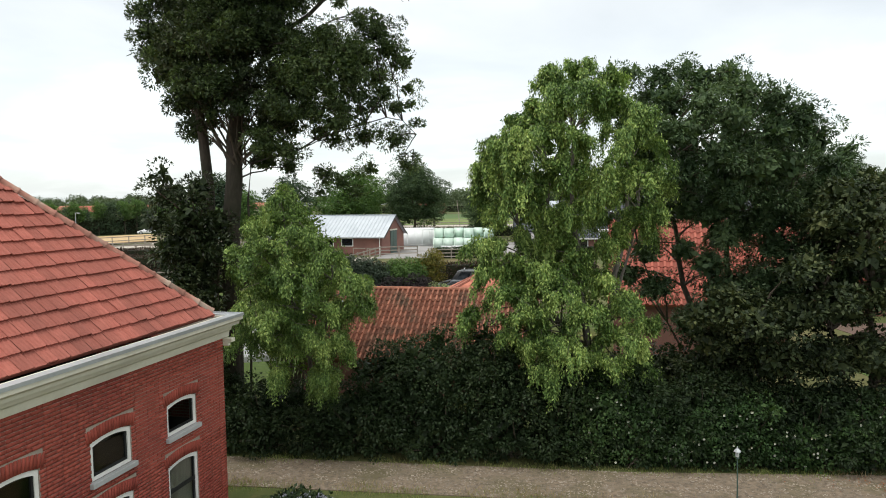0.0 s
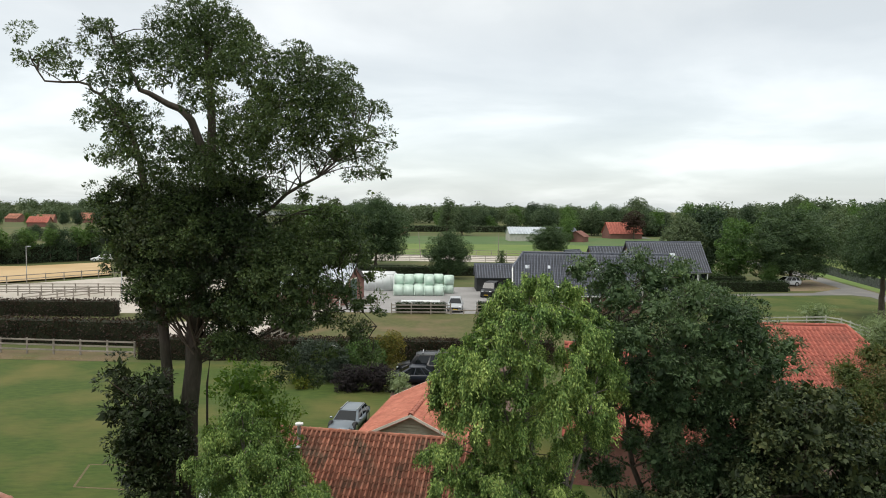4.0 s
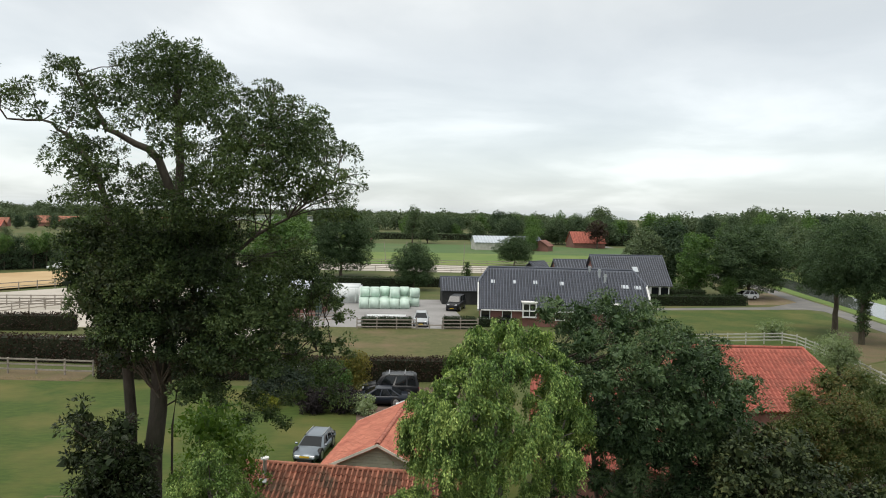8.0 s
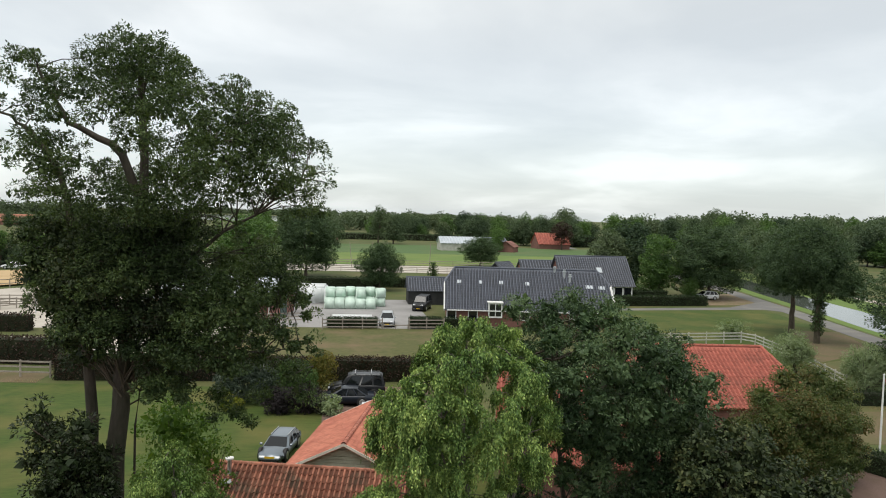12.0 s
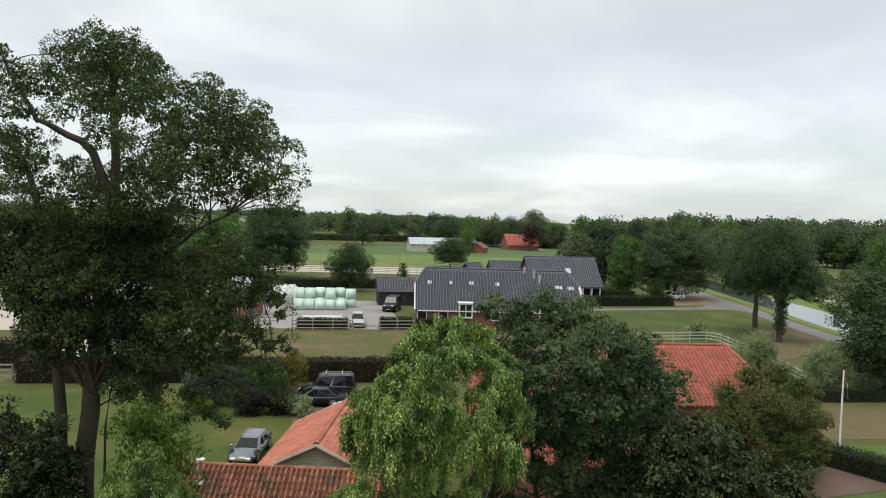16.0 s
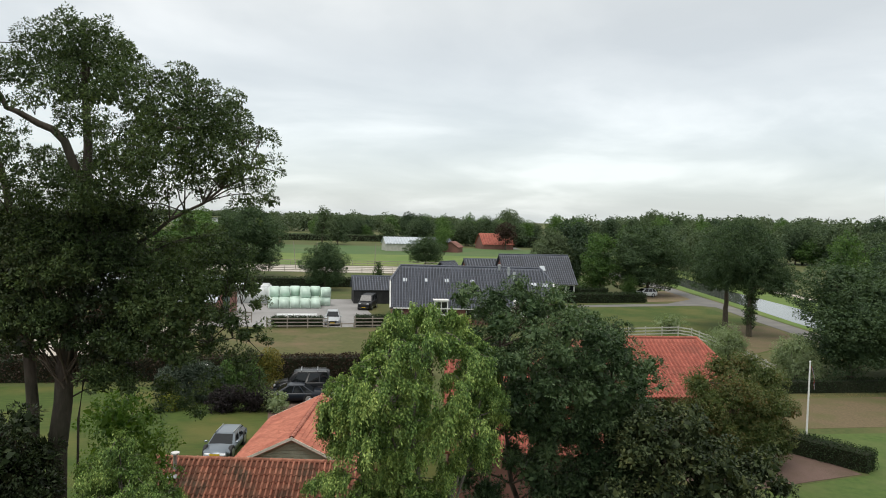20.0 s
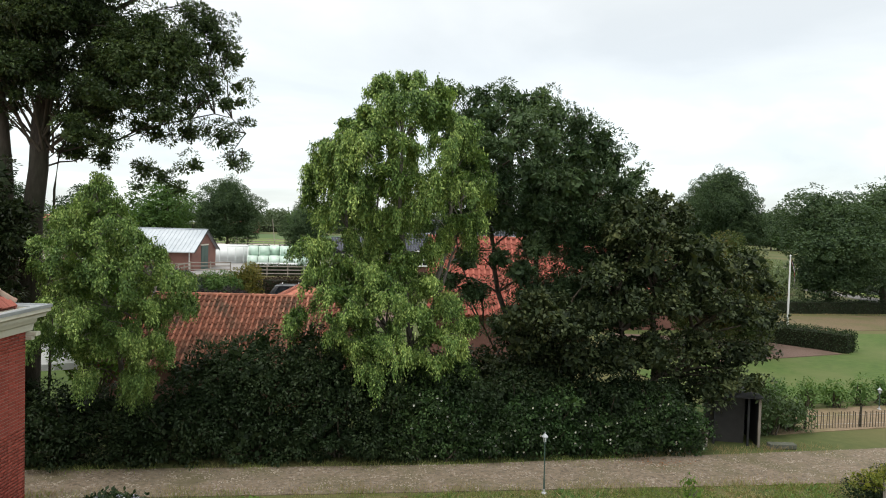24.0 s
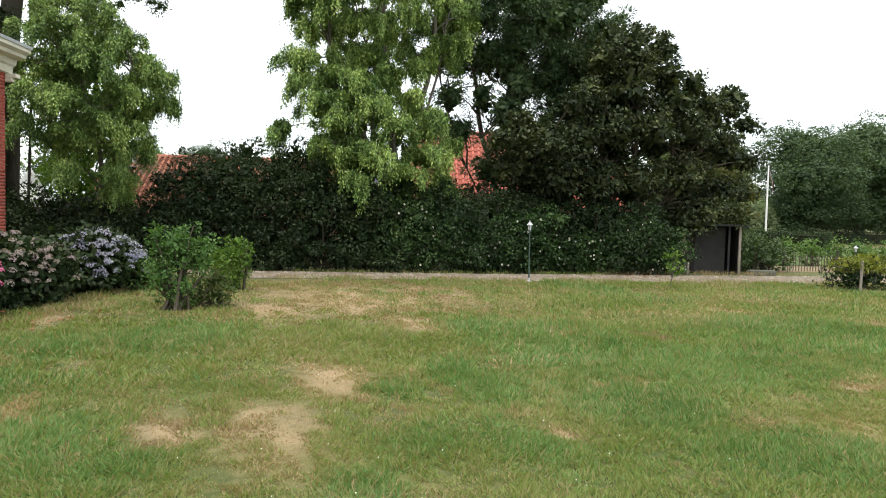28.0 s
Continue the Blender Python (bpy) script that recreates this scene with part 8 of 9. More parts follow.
def bird_table(x, y):
    root = thing("bird_table", pose(x, y, 0, 0, 0, 20), "white-roofed bird table standing among the shrubs", "bird table")
    part("post", boxes((-0.04, -0.04, 0, 0.04, 0.04, 2.0), bev=0.008), "grey_wood", root)
    part("tray", boxes((-0.35, -0.25, 2.0, 0.35, 0.25, 2.05), bev=0.01), "grey_wood", root)
    for sx in (-0.3, 0.3):
        part("upright", boxes((sx - 0.02, -0.02, 2.05, sx + 0.02, 0.02, 2.3)), "grey_wood", root)
    part("roof", prism([(-0.45, 2.28), (0.45, 2.28), (0.0, 2.42)], -0.32, 0.32), "white_paint", root, "white pitched roof")


bird_table(-5.35, 50.7)


def garden_tent(x, y):
    """Small white pop-up tent behind the birch."""
    root = thing("garden_tent", pose(x, y, 0, 0, 0, 12), "small white garden tent half hidden by the birch", "tent")
    a = 0.75
    for sx in (-1, 1):
        for sy in (-1, 1):
            part("pole", lathe([(0.02, 0), (0.02, 1.75)], 8, at=(sx * a, sy * a)), "alloy", root)
    V = [(-a, -a, 1.7), (a, -a, 1.7), (a, a, 1.7), (-a, a, 1.7), (0, 0, 2.75)]
    V += [(-a * 0.5, -a * 0.5, 2.12), (a * 0.5, -a * 0.5, 2.12), (a * 0.5, a * 0.5, 2.12), (-a * 0.5, a * 0.5, 2.12)]
    F = [(i, (i + 1) % 4, 5 + (i + 1) % 4, 5 + i) for i in range(4)] + [(5 + i, 5 + (i + 1) % 4, 4) for i in range(4)]
    obj("canopy", V, F, "white_wrap", root)
    for i in range(4):
        p, q = Vector(V[i]), Vector(V[(i + 1) % 4])
        obj("valance", [p, q, q - Vector((0, 0, 0.2)), p - Vector((0, 0, 0.2))], [(0, 1, 2, 3)], "white_wrap", root)


garden_tent(-6.65, 24.4)

# ---- trees and houses further off ----
def far_tree(name, seed, lobes, trunk_h, count, clump, per, leaf, mat, label, r0=0.25, fill=0.3):
    return tree(name, seed, Vector((0, 0, -500)), [[(0, 0, 0), (0.05, 0, trunk_h), (0, 0, trunk_h + 2.5)]], lobes, count, clump, per, leaf, mat, "bark", label, "tree", "", r0=r0, limbs=14, limb_r=0.08, aspect=0.55, space=1.25, radial=0.6, bumps=(7, 0.42, 0.8), ragged=0.08, fill=fill)


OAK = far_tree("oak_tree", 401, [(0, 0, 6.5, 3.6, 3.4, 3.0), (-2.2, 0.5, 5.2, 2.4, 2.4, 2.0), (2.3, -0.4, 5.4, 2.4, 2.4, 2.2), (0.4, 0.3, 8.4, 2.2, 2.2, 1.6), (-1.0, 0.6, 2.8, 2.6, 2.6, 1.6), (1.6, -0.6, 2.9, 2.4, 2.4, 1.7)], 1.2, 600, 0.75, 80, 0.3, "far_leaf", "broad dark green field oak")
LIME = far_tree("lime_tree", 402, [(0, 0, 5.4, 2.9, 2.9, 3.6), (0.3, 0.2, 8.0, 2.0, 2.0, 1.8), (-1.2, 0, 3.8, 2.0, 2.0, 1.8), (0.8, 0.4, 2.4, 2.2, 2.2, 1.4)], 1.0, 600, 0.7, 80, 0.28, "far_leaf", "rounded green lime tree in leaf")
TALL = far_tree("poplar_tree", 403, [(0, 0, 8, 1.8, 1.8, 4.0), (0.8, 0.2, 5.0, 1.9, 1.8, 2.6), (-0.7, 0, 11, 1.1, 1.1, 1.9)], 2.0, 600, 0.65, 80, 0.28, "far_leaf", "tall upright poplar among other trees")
AVENUE = far_tree("roadside_tree", 404, [(0, 0, 9.4, 4.2, 3.8, 3.4), (-3.0, 0.4, 7.0, 2.8, 2.6, 2.2), (3.0, -0.3, 7.6, 2.8, 2.6, 2.4), (0.6, 0, 12.2, 2.4, 2.2, 1.6), (-0.4, 0.5, 6.6, 2.4, 2.0, 1.2)], 4.5, 1300, 0.6, 110, 0.18, "oak_leaf", "tall roadside tree with a bare trunk", 0.4, 0.9)
BRIGHT = far_tree("chestnut_tree", 405, [(0, 0, 5.2, 3.0, 2.8, 3.4), (0.5, 0, 7.6, 1.9, 1.9, 1.7), (-1.5, 0, 4.0, 2.0, 2.0, 2.0), (0.9, 0.3, 2.3, 2.3, 2.3, 1.5)], 1.0, 600, 0.7, 80, 0.28, "nettle_leaf", "rounded light green garden tree")
CONE = far_tree("yew_tree", 406, [(0, 0, 1.6, 0.9, 0.9, 1.5), (0, 0, 2.9, 0.45, 0.45, 0.9)], 0.5, 60, 0.3, 24, 0.2, "dark_leaf", "small dark conical yew behind the yard")
COPPER = far_tree("copper_beech", 407, [(0, 0, 4.5, 2.8, 2.6, 2.8)], 1.5, 400, 0.75, 70, 0.3, "beech_leaf", "dark copper beech near a red-roofed farm")
BROAD = far_tree("broad_oak", 408, [(0, 0, 6.5, 3.6, 3.4, 3.0), (-2.2, 0.5, 5.2, 2.4, 2.4, 2.0), (2.3, -0.4, 5.4, 2.4, 2.4, 2.2), (0.4, 0.3, 8.4, 2.2, 2.2, 1.6), (-1.0, 0.6, 2.8, 2.6, 2.6, 1.6), (1.6, -0.6, 2.9, 2.4, 2.4, 1.7)], 1.2, 1100, 0.55, 90, 0.17, "oak_leaf", "broad dark green field oak", 0.25, 0.9)
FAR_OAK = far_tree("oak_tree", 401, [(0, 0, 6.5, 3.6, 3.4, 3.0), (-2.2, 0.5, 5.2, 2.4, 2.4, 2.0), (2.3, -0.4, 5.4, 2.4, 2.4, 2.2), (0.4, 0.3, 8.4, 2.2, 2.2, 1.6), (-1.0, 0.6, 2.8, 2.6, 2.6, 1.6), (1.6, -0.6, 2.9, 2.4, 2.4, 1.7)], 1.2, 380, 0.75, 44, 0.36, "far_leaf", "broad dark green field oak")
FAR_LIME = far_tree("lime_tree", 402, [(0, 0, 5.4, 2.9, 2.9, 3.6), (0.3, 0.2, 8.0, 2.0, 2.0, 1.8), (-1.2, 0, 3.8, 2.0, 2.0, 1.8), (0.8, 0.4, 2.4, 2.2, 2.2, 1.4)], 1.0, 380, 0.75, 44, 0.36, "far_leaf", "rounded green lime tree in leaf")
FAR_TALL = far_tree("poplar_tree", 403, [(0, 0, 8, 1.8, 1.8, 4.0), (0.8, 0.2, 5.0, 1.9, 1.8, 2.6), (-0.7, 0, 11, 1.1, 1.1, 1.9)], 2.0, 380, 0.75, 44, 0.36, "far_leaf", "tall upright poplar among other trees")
FAR_BRIGHT = far_tree("chestnut_tree", 405, [(0, 0, 5.2, 3.0, 2.8, 3.4), (0.5, 0, 7.6, 1.9, 1.9, 1.7), (-1.5, 0, 4.0, 2.0, 2.0, 2.0), (0.9, 0.3, 2.3, 2.3, 2.3, 1.5)], 1.0, 380, 0.75, 44, 0.36, "nettle_leaf", "rounded light green garden tree")
SLIM = far_tree("slim_tree", 409, [(0, 0, 5.2, 1.7, 1.7, 1.5), (0.5, 0.2, 4.2, 1.3, 1.3, 0.9), (-0.5, 0, 6.2, 0.9, 0.9, 0.8)], 3.0, 220, 0.5, 44, 0.26, "nettle_leaf", "slim tree in a shelter belt", 0.14)
PROTO = (SLIM, FAR_OAK, FAR_LIME, FAR_TALL, FAR_BRIGHT, BROAD, OAK, LIME, TALL, AVENUE, BRIGHT, CONE, COPPER)


def plant(p, x, y, s=1.0, sz=None, turn=0, group="", label=""):
    o = copy_thing(p, pose(x, y, 0, 0, 0, turn) @ Matrix.Diagonal((s, s, sz or s, 1)))
    if group:
        o["group"] = group
    if label:
        o["label"] = label
    return o


plant(AVENUE, 56.0, 79.6, 0.95, 0.98, 20, "roadside trees")
plant(AVENUE, 54.2, 72.4, 0.9, 1.0, 140, "roadside trees", "tall roadside tree with an ivy-clad trunk")
shrub("trunk_ivy", 415, (54.2, 72.4, 0), [(0, 0, 2.8, 0.55, 0.5, 1.7), (0.1, 0, 4.8, 0.6, 0.55, 1.2)], 90, 0.35, 60, 0.16, "dark_leaf", "dark ivy climbing the roadside tree's trunk", "ivy", aspect=0.6)
plant(BROAD, 47.6, 50.0, 1.35, 1.02, 70, "", "broad dark green tree behind the low hedge")
plant(BROAD, 55.0, 51.5, 1.45, 1.12, 200, "", "broad dark green tree behind the low hedge")
plant(OAK, 78.0, 60.0, 1.1, 1.0, 10)
plant(BROAD, 65.0, 115.5, 1.75, 1.3, 30, "", "very broad dark oak over a parked car")
plant(BRIGHT, 57.0, 118, 1.2, 1.15, 90)
plant(LIME, 51.0, 128, 1.2, 1.15, 10)
plant(BRIGHT, 60.0, 112.5, 0.45, 0.42, 0, "", "small rounded bush beside the lane")
plant(OAK, 58.0, 134, 1.4, 1.3, 250)
plant(BROAD, 7.6, 122.5, 0.86, 0.84, 10, "", "rounded dark green tree behind the farmyard")
plant(BROAD, -6.0, 148, 1.6, 1.45, 40, "", "large dark tree behind the stable")
plant(BRIGHT, -16.5, 132, 1.9, 1.3, 40, "", "large light green tree behind the stable")
plant(BROAD, 38.5, 186, 1.15, 0.8, 10, "", "rounded tree beyond the barn roof")
plant(CONE, 19.4, 140, 0.9, 1.15, 0)
plant(BRIGHT, -34, 120, 1.0, 0.9, 0, "", "rounded trees at the arena's edge")
plant(LIME, -28, 127, 1.4, 1.1, 0)
plant(LIME, -42, 133, 1.6, 1.2, 0)
plant(BRIGHT, -38, 112, 0.9, 0.7, 60)
plant(BRIGHT, 61, 262, 0.75, 0.95, 20, "", "pale green tree beside the white barn")
plant(COPPER, 96, 292, 1.6, 1.5, 0)
rngf = np.random.default_rng(410)
for k in range(34):
    a = k / 33
    x, y = (-130 + 51 * a / 0.68, 134 + 11 * a / 0.68) if a < 0.68 else (-79 + 21 * (a - 0.68) / 0.32, 145 + 22 * (a - 0.68) / 0.32)
    plant((SLIM, SLIM, FAR_LIME)[k % 3], x + rngf.uniform(-0.8, 0.8), y + rngf.uniform(-1.5, 1.5), (0.9, 1.0, 0.62)[k % 3] * rngf.uniform(0.85, 1.2), (0.95, 1.0, 0.66)[k % 3] * rngf.uniform(0.85, 1.12), rngf.uniform(0, 360), "shelter belt behind the wheat", ("slim tree with a pale bare stem in the shelter belt", "slim tree with a pale bare stem in the shelter belt", "bushy green tree in the shelter belt")[k % 3])
for k in range(9):
    plant((FAR_OAK, FAR_LIME, FAR_OAK)[k % 3], 99 + k * 5 + rngf.uniform(-2, 2), 140 + k * 13 + rngf.uniform(-4, 4), 1.3, rngf.uniform(1.0, 1.4), rngf.uniform(0, 360), "trees along the canal")
for k in range(14):
    plant((FAR_OAK, FAR_LIME, FAR_BRIGHT)[k % 3], 132 + k * 5 + rngf.uniform(-3, 3), 128 + rngf.uniform(-30, 26) - k * 2, 1.3, rngf.uniform(1.0, 1.35), rngf.uniform(0, 360), "trees beyond the canal")
for k in range(12):
    plant((FAR_LIME, FAR_OAK, FAR_BRIGHT)[k % 3], 66 + k * 5 + rngf.uniform(-2, 2), 326 + rngf.uniform(-4, 34), 1.5, rngf.uniform(1.1, 1.5), rngf.uniform(0, 360), "trees round the red-roofed farm")
for k in range(7):
    if k in (3, 4):
        continue
    plant(FAR_TALL if k % 2 else FAR_LIME, -18 + k * 7.5 + rngf.uniform(-2, 2), 300 + rngf.uniform(-10, 40), 1.5, rngf.uniform(1.1, 1.4), rngf.uniform(0, 360), "trees behind the crop field")
for x0, y0, x1, y1, n, sc, nm in ((-40, 362, 110, 382, 30, 1.25, "trees behind the crop field"), (100, 420, 330, 380, 34, 1.6, "woods beyond the canal"), (160, 330, 400, 250, 34, 1.6, "woods beyond the canal"),
                                  (150, 230, 340, 130, 30, 1.4, "woods beyond the canal"), (130, 140, 260, 40, 22, 1.25, "woods beyond the canal"), (100, 100, 150, 30, 12, 1.1, "woods beyond the canal"), (-240, 420, -120, 400, 18, 0.8, "village trees"), (-210, 270, -120, 235, 14, 0.6, "village trees")):
    for k in range(n):
        t = (k + rngf.random()) / n
        if nm == "trees behind the crop field" and -0.01 < (x0 + (x1 - x0) * t) / 370 < 0.045:
            continue  # the lake shows through here
        plant((FAR_OAK, FAR_LIME, FAR_BRIGHT, FAR_BRIGHT, FAR_OAK, FAR_LIME)[rngf.integers(0, 6)], x0 + (x1 - x0) * t + rngf.normal(0, 4), y0 + (y1 - y0) * t + rngf.normal(0, 8), sc * rngf.uniform(0.75, 1.35), sc * rngf.uniform(0.65, 1.25), rngf.uniform(0, 360), nm)
for p in PROTO:
    for o in (*p.children_recursive, p):
        bpy.data.objects.remove(o)


def woods():
    """Far woods: crowns of many leaf clumps, joined."""
    rng = np.random.default_rng(420)
    C, R = [], []
    for x0, y0, x1, y1, n, h in ((-900, 820, -330, 1000, 170, 16), (-330, 560, -160, 620, 40, 9), (-420, 2300, 500, 2300, 140, 14), (320, 600, 900, 420, 200, 20), (-30, 520, 200, 700, 90, 14), (240, 560, 420, 480, 60, 17)):
        t = rng.random(n)
        hh = h * rng.uniform(0.65, 1.1, n)
        big = 14 if y0 > 2000 else 4.5 if y0 > 500 else 2.6
        cx, cy = x0 + (x1 - x0) * t + rng.normal(0, big * 1.5, n), y0 + (y1 - y0) * t + rng.normal(0, big * 2, n)
        for k in range(n):
            w = hh[k] * rng.uniform(0.5, 0.8) * (2.2 if y0 > 2000 else 1)
            m = 18
            d = unit(rng.normal(size=(m, 3)))
            C.append(np.array([cx[k], cy[k], hh[k] * 0.55]) + d * np.array([w, w, hh[k] * 0.42]) * rng.uniform(0.5, 1.0, (m, 1)))
            R.append(np.full(m, w * 0.42))
    C, R = np.concatenate(C), np.concatenate(R)
    C[:, 2] = np.maximum(C[:, 2], 0.8)
    n = 22
    d = unit(rng.normal(size=(len(C) * n, 3)))
    Rr = np.repeat(R, n)[:, None]
    P = np.repeat(C, n, 0) + d * Rr * rng.uniform(0.5, 1.0, (len(d), 1))
    P[:, 2] = np.maximum(P[:, 2], 0.1)
    V, F = leaf_arrays(P, unit(rng.normal(size=P.shape)), unit(d + rng.normal(size=P.shape) * 0.5 + np.array([0, 0, 0.4])), Rr[:, 0] * 0.46, Rr[:, 0] * 0.38)
    ob = obj("far_woods", V, F, "hazed_leaf")
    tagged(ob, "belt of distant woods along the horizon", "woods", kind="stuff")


woods()


def farm_house(x, y, turn, L, D, eave, ridge, wall, roof, label, name="farm_building"):
    gable_house(name, pose(x, y, 0, 0, 0, turn), L, D, eave, ridge, wall, roof, label, "house", tile=(1.2, 0.9), both=False, caps=False, over=0.4)


farm_house(48.2, 271, 2, 17, 9, 3.0, 5.3, "pale_paint", "metal_sheet", "long white barn with a pale metal roof beyond the field", "white_barn")
farm_house(64, 284, 4, 9, 9, 3.4, 5.0, "black_board", "slate_tile", "dark open barn beside the white one", "field_barn")
farm_house(66, 266, 60, 7, 6, 2.2, 4.2, "brick_dull", "brick_dull", "small brick farm outbuilding", "outbuilding")
farm_house(94, 302, 2, 14, 11, 2.4, 7.0, "brick_dull", "cottage_tile", "distant farmhouse with a bright red roof")
for k, (x, y, t, L, mt) in enumerate(((-222, 452, 10, 12, "old_tile"), (-250, 470, -20, 12, "old_tile"), (-196, 470, 5, 26, "old_tile"), (-275, 430, 30, 11, "cottage_tile"), (-190, 380, 5, 12, "cottage_tile"), (-300, 520, 0, 14, "old_tile"), (-236, 560, 8, 40, "old_tile"), (-160, 600, 0, 24, "old_tile"))):
    farm_house(x, y, t, L * 0.8, 8, 2.6, 5.4, "brick_dull", mt, "village house with a red tiled roof in the distance", "village_house")
farm_house(-6, 330, 20, 12, 9, 2.8, 6.0, "brick_dull", "cottage_tile", "house with a red roof near the lake", "village_house")
farm_house(118, 420, 20, 12, 9, 5, 9.0, "white_paint", "slate_tile", "tall pale house far along the canal", "village_house")
farm_house(132, 450, 20, 12, 9, 5, 9.0, "white_paint", "slate_tile", "tall pale house far along the canal", "village_house")
for k, (x, y) in enumerate(((4, 170), (8, 171), (-2, 168), (-5, 175), (22, 165))):
    r = thing("field_pole", pose(x, y, 0, 0, (-6, 8, -9, 5, 1)[k], 0), "thin leaning timber pole in the field", "pole", "poles in the field")
    part("pole_shaft", lathe([(0.09, -0.2), (0.06, 6.5)], 6), "grey_wood", r)

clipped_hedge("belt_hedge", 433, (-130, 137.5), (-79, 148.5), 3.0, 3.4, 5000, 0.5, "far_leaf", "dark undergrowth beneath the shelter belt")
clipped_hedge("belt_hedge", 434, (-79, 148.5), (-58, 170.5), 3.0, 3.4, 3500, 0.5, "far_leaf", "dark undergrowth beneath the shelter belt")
clipped_hedge("field_hedge", 431, (-60, 356), (120, 372), 4.0, 3.0, 9000, 0.7, "hazed_leaf", "unclipped field hedge under the trees behind the crop")
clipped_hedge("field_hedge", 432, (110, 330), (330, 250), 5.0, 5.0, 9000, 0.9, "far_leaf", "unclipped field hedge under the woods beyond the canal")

# ---- grass of the front lawn ----
def patch(where, x, y, soft):
    return max(max(0.0, 1.0 - math.hypot((x - a) / rx, (y - b) / ry) / soft) for a, b, rx, ry in where)


def dryness(x, y):
    v = 1.05 * patch(DRY, x, y, 1.6) 
    return v + 0.5 * noise.noise((x * 0.6, y * 0.45, 3.1)) + 0.75 * noise.noise((x * 2.3, y * 1.4, 7.7)) + 0.5 * noise.noise((x * 6.1, y * 4.0, 2.2))


def lushness(x, y):
    v = 1.2 * patch(LUSH, x, y, 1.5) + 0.3 * min(1.0, max(0.0, (x - 0.6) / 1.5))
    return v + 0.45 * noise.noise((x * 0.5, y * 0.4, 11.0)) + 0.4 * noise.noise((x * 1.7, y * 1.3, 5.0))


def lawn_grass():
    rng = np.random.default_rng(501)
    green, deep, straw = [], [], []
    for y0, y1, per, ln, wd in ((2.0, 4.2, 9500, 0.034, 0.0065), (4.2, 6, 6500, 0.04, 0.0085), (6, 9, 3000, 0.052, 0.013), (9, 15.4, 1100, 0.058, 0.02)):
        xa, xb = -0.42 * y1 - 1.0, 1.25 * y1 + 0.9
        n = int((y1 - y0) * (xb - xa) * per)
        X, Y = rng.uniform(xa, xb, n), rng.uniform(y0, y1, n)
        ok = (X > -4.4) & (Y < 15.4 - 0.115 * (X - 4)) & (X < 1.25 * Y + 0.9) & (X > -0.42 * Y - 1.2)
        X, Y = X[ok], Y[ok]
        dr = np.array([dryness(x, y) for x, y in zip(X, Y)])
        lu = np.array([lushness(x, y) for x, y in zip(X, Y)])
        f = 42.0 / (y0 + 2)
        cl = np.array([noise.noise((x * f, y * f * 0.7, 1.3)) + 0.6 * noise.noise((x * f * 0.4, y * f * 0.3, 9.3)) for x, y in zip(X, Y)])
        dr = dr - 0.5 * np.clip(lu, 0, 1)
        dry = rng.random(len(X)) < np.clip(0.2 + (dr - 0.1) * 1.05, 0.08, 0.9)
        thin = rng.random(len(X)) < np.clip(1.1 - dr * 0.4, 0.6, 1)
        rich = rng.random(len(X)) < np.clip(lu * 0.95 - 0.08, 0.05, 0.75)
        tall = np.clip(1.0 - dr * 0.6 + 0.65 * np.clip(lu, 0, 1) + 1.3 * cl, 0.3, 2.6)
        lean = np.stack([np.sin(X * f * 0.5 + 3 * cl), np.cos(Y * f * 0.4 + 2 * cl), np.zeros(len(X))], 1) * 0.35
        for q, out in ((~dry & ~rich & thin, green), (~dry & rich & thin, deep), (dry & thin, straw)):
            m = int(q.sum())
            P = np.stack([X[q], Y[q], np.full(m, 0.008)], 1)
            D = unit(rng.normal(size=(m, 3)) * np.array([0.6, 0.6, 0.15]) + np.array([0, 0, 0.7]) + lean[q])
            N = unit(rng.normal(size=(m, 3)) * np.array([1, 1, 0.3]) + np.array([0, 0, 0.5]))
            L = ln * tall[q] * rng.uniform(0.5, 1.4, m)
            out.append((P, D, N, L, np.full(m, wd)))
    for out, mt, lb in ((green, "grass_blade", "short mown green grass of the front lawn"), (deep, "lush_blade", "longer deep green grass in lush patches of the lawn"), (straw, "straw", "scorched straw-coloured grass of the front lawn")):
        V, F = leaf_arrays(*[np.concatenate([o[i] for o in out]) for i in range(5)])
        tagged(obj("grass", V, F, mt), lb, "grass", kind="stuff")
    # clover heads and fallen petals
    n = 150
    Y = 2.8 + 11 * rng.random(n) ** 1.3
    X = rng.uniform(-0.4, 0.9, n) * Y
    n = len(X)
    P = np.stack([X, Y, np.full(n, 0.05)], 1)
    V, F = leaf_arrays(P, unit(rng.normal(size=P.shape)), unit(rng.normal(size=P.shape) * 0.3 + np.array([0, -0.4, 1.0])), np.full(n, 0.012), np.full(n, 0.011))
    tagged(obj("clover_flowers", V, F, "white_petal"), "scattered small white clover heads in the lawn", "flowers", kind="stuff")


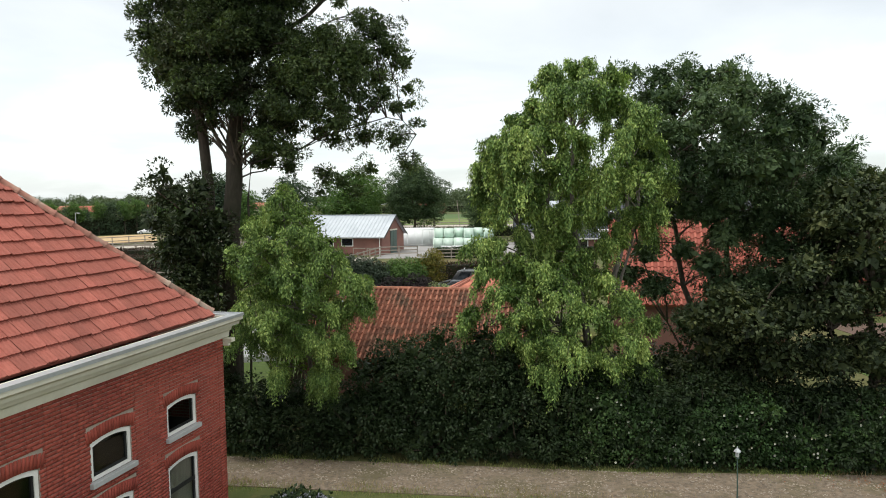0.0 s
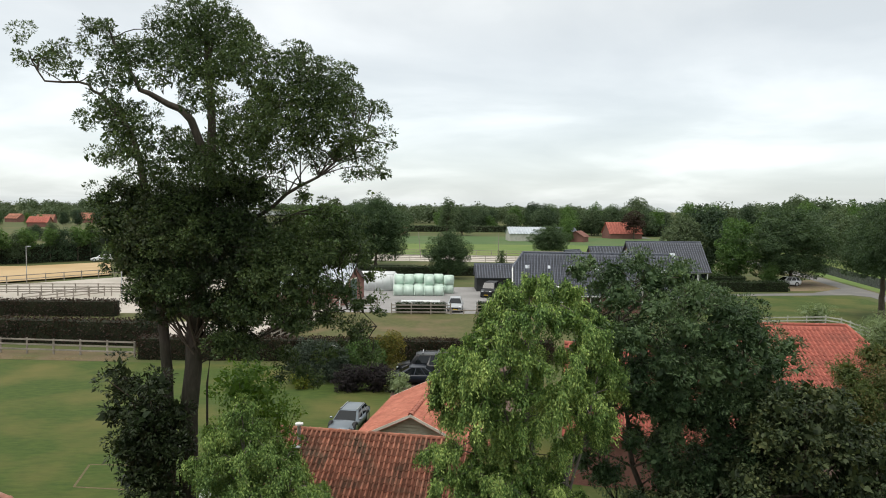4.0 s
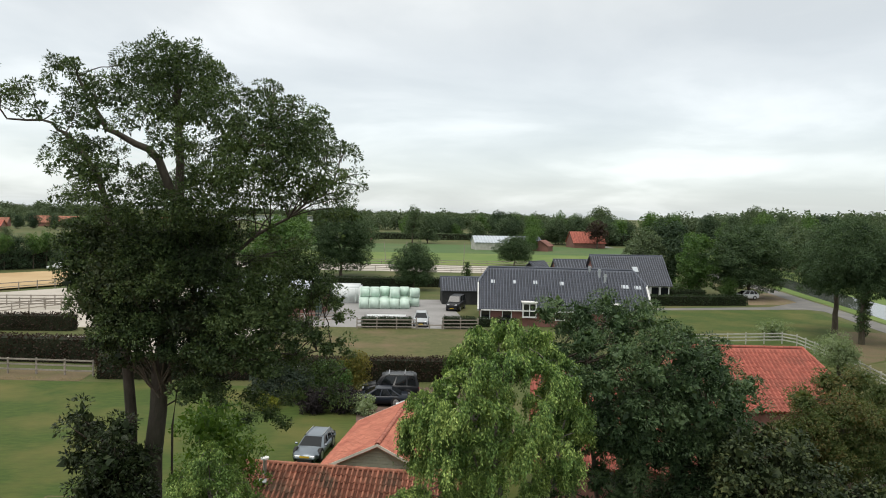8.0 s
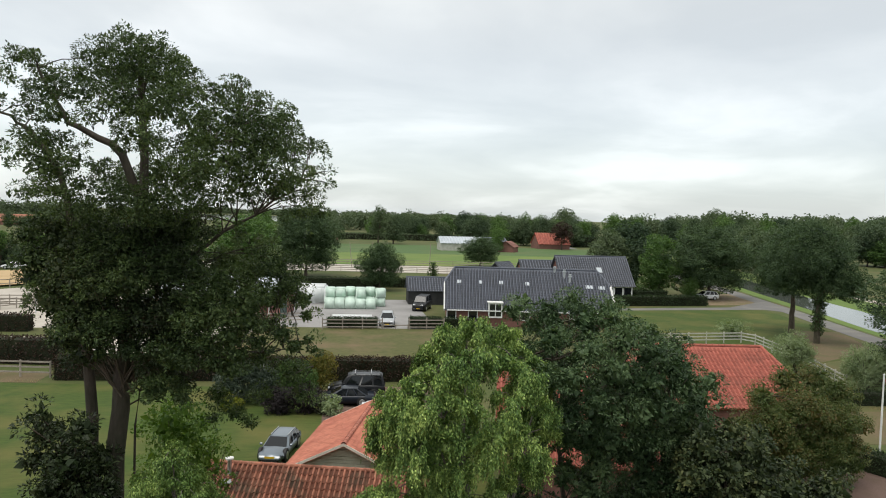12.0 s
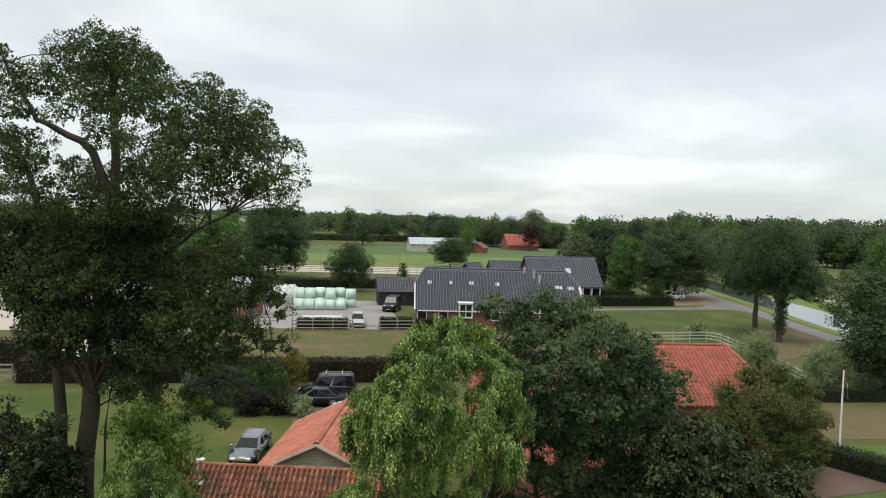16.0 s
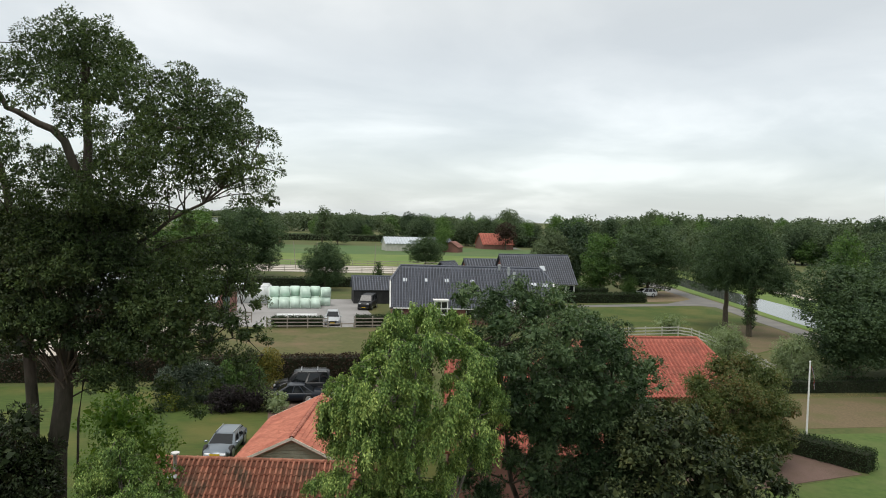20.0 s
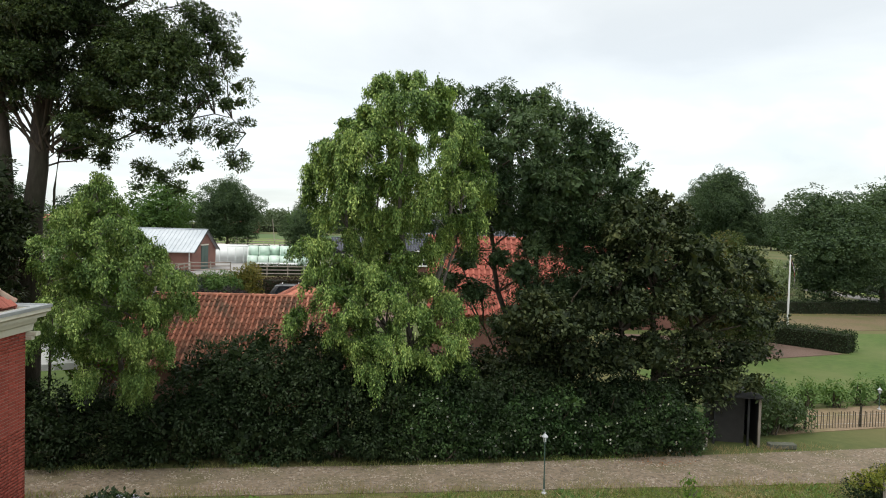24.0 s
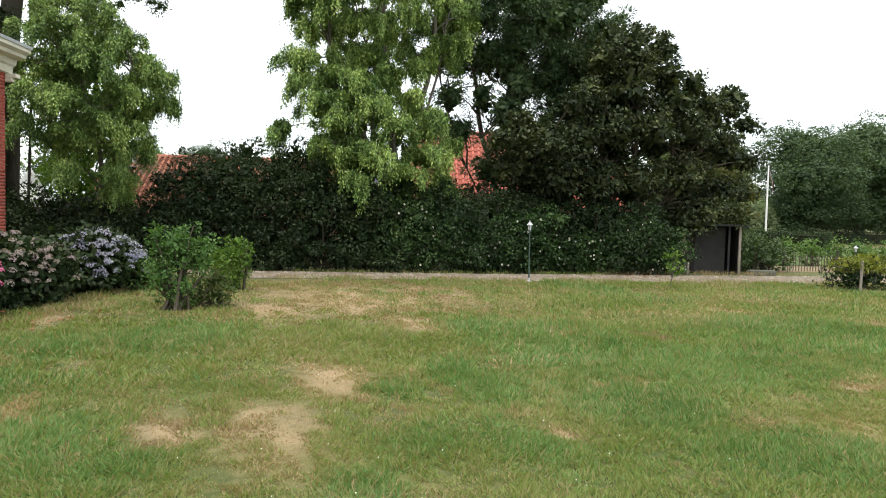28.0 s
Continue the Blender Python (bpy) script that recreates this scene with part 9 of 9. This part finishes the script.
def fringe():
    """Longer tufts along both edges of the drive and at the foot of walls and fences."""
    rng = np.random.default_rng(502)
    for mt, lb, lines, per, h in (
            ("straw", "dry straw tufts along the drive and under the fences",
             (((-5.5, 17.0), (4, 15.6)), ((4, 15.55), (16, 14.0)), ((9.5, 17.1), (16.5, 16.75)), ((-34, 57.4), (-21.5, 56.2)), ((-70, 61), (-34, 57.5)), ((11.0, 17.3), (15.5, 16.9)), ((36, 46), (60, 44)), ((-3.0, 10.2), (-2.4, 13.8)), ((-2.3, 13.6), (-1.2, 14.8))), 230, 0.13),
            ("grass_blade", "green grass tufts along the drive",
             (((-5.5, 16.9), (4, 15.4)), ((4, 15.4), (16, 13.85)), ((-5, 18.7), (4.5, 17.5)), ((4.5, 17.45), (10, 17.0)), ((-4.4, 14), (-3, 16.5)), ((-3.2, 9), (-2.6, 13.5))), 420, 0.1)):
        parts = []
        for (x0, y0), (x1, y1) in lines:
            ln = math.hypot(x1 - x0, y1 - y0)
            n = int(ln * per)
            t = rng.random(n)
            cl = np.sin(t * ln * 3.1) * np.sin(t * ln * 1.3 + 1)
            keep = rng.random(n) < 0.35 + 0.5 * cl
            t = t[keep]
            n = len(t)
            P = np.stack([x0 + (x1 - x0) * t + rng.normal(0, 0.12, n), y0 + (y1 - y0) * t + rng.normal(0, 0.2, n), np.full(n, 0.015)], 1)
            D = unit(rng.normal(size=(n, 3)) * np.array([0.35, 0.35, 0.1]) + np.array([0, 0, 0.9]))
            parts.append((P, D, unit(rng.normal(size=(n, 3)) + np.array([0, 0, 0.4])), h * rng.uniform(0.4, 1.4, n), np.full(n, 0.011)))
        V, F = leaf_arrays(*[np.concatenate([o[i] for o in parts]) for i in range(5)])
        tagged(obj("grass", V, F, mt), lb, "grass", kind="stuff")


def leaf_litter():
    """A few fallen red-brown leaves on the lawn and under the hydrangeas."""
    rng = np.random.default_rng(503)
    parts = []
    for x, y, rx, ry, n in ((6.0, 13.2, 0.22, 0.2, 60), (-2.6, 13.0, 0.5, 0.4, 120), (10.3, 16.4, 0.8, 0.2, 80), (-3.4, 9.6, 0.8, 0.5, 120)):
        P = np.stack([x + rng.normal(0, rx, n), y + rng.normal(0, ry, n), np.full(n, 0.03)], 1)
        parts.append((P, unit(rng.normal(size=(n, 3)) * np.array([1, 1, 0.3])), unit(rng.normal(size=(n, 3)) * 0.4 + np.array([0, 0, 1.0])), rng.uniform(0.04, 0.09, n), rng.uniform(0.025, 0.05, n)))
    V, F = leaf_arrays(*[np.concatenate([o[i] for o in parts]) for i in range(5)])
    V[:, 2] = np.maximum(V[:, 2], 0.024)
    tagged(obj("fallen_leaves", V, F, "fallen_leaf"), "fallen red-brown leaves on the lawn", "leaves", kind="stuff")


def drive_gravel():
    """Loose stones and crumbs of earth on the drive."""
    rng = np.random.default_rng(504)
    n = 9000
    X = rng.uniform(-7, 18, n)
    v = rng.random(n)
    lo = np.where(X < 4, 16.9 - (X + 5.7) * 0.139, 15.55 - (X - 4) * 0.1336)
    hi = np.where(X < 4.5, 18.8 - (X + 5.7) * 0.142, 17.35 - (X - 4.5) * 0.07)
    P = np.stack([X, lo + (hi - lo) * v, np.full(n, 0.022)], 1)
    r = 0.012 + 0.022 * rng.random(n) ** 2.5
    c = np.array([(1, 0, 0), (0, 1, 0), (-1, 0, 0), (0, -1, 0), (0, 0, 0.7)])
    tw = rng.uniform(0, 6.3, n)
    ca, sa = np.cos(tw), np.sin(tw)
    st = rng.uniform(0.6, 1.5, n)
    Q = c[None] * r[:, None, None]
    V = np.stack([Q[..., 0] * ca[:, None] * st[:, None] - Q[..., 1] * sa[:, None], Q[..., 0] * sa[:, None] * st[:, None] + Q[..., 1] * ca[:, None], Q[..., 2]], 2) + P[:, None]
    f = np.array([(0, 1, 4), (1, 2, 4), (2, 3, 4), (3, 0, 4)])
    F = (f[None] + 5 * np.arange(n)[:, None, None]).reshape(-1, 3)
    tagged(obj("gravel_stones", V.reshape(-1, 3), F, "pebble"), "loose pale stones on the drive", "gravel", kind="stuff")


lawn_grass()
fringe()
drive_gravel()
leaf_litter()
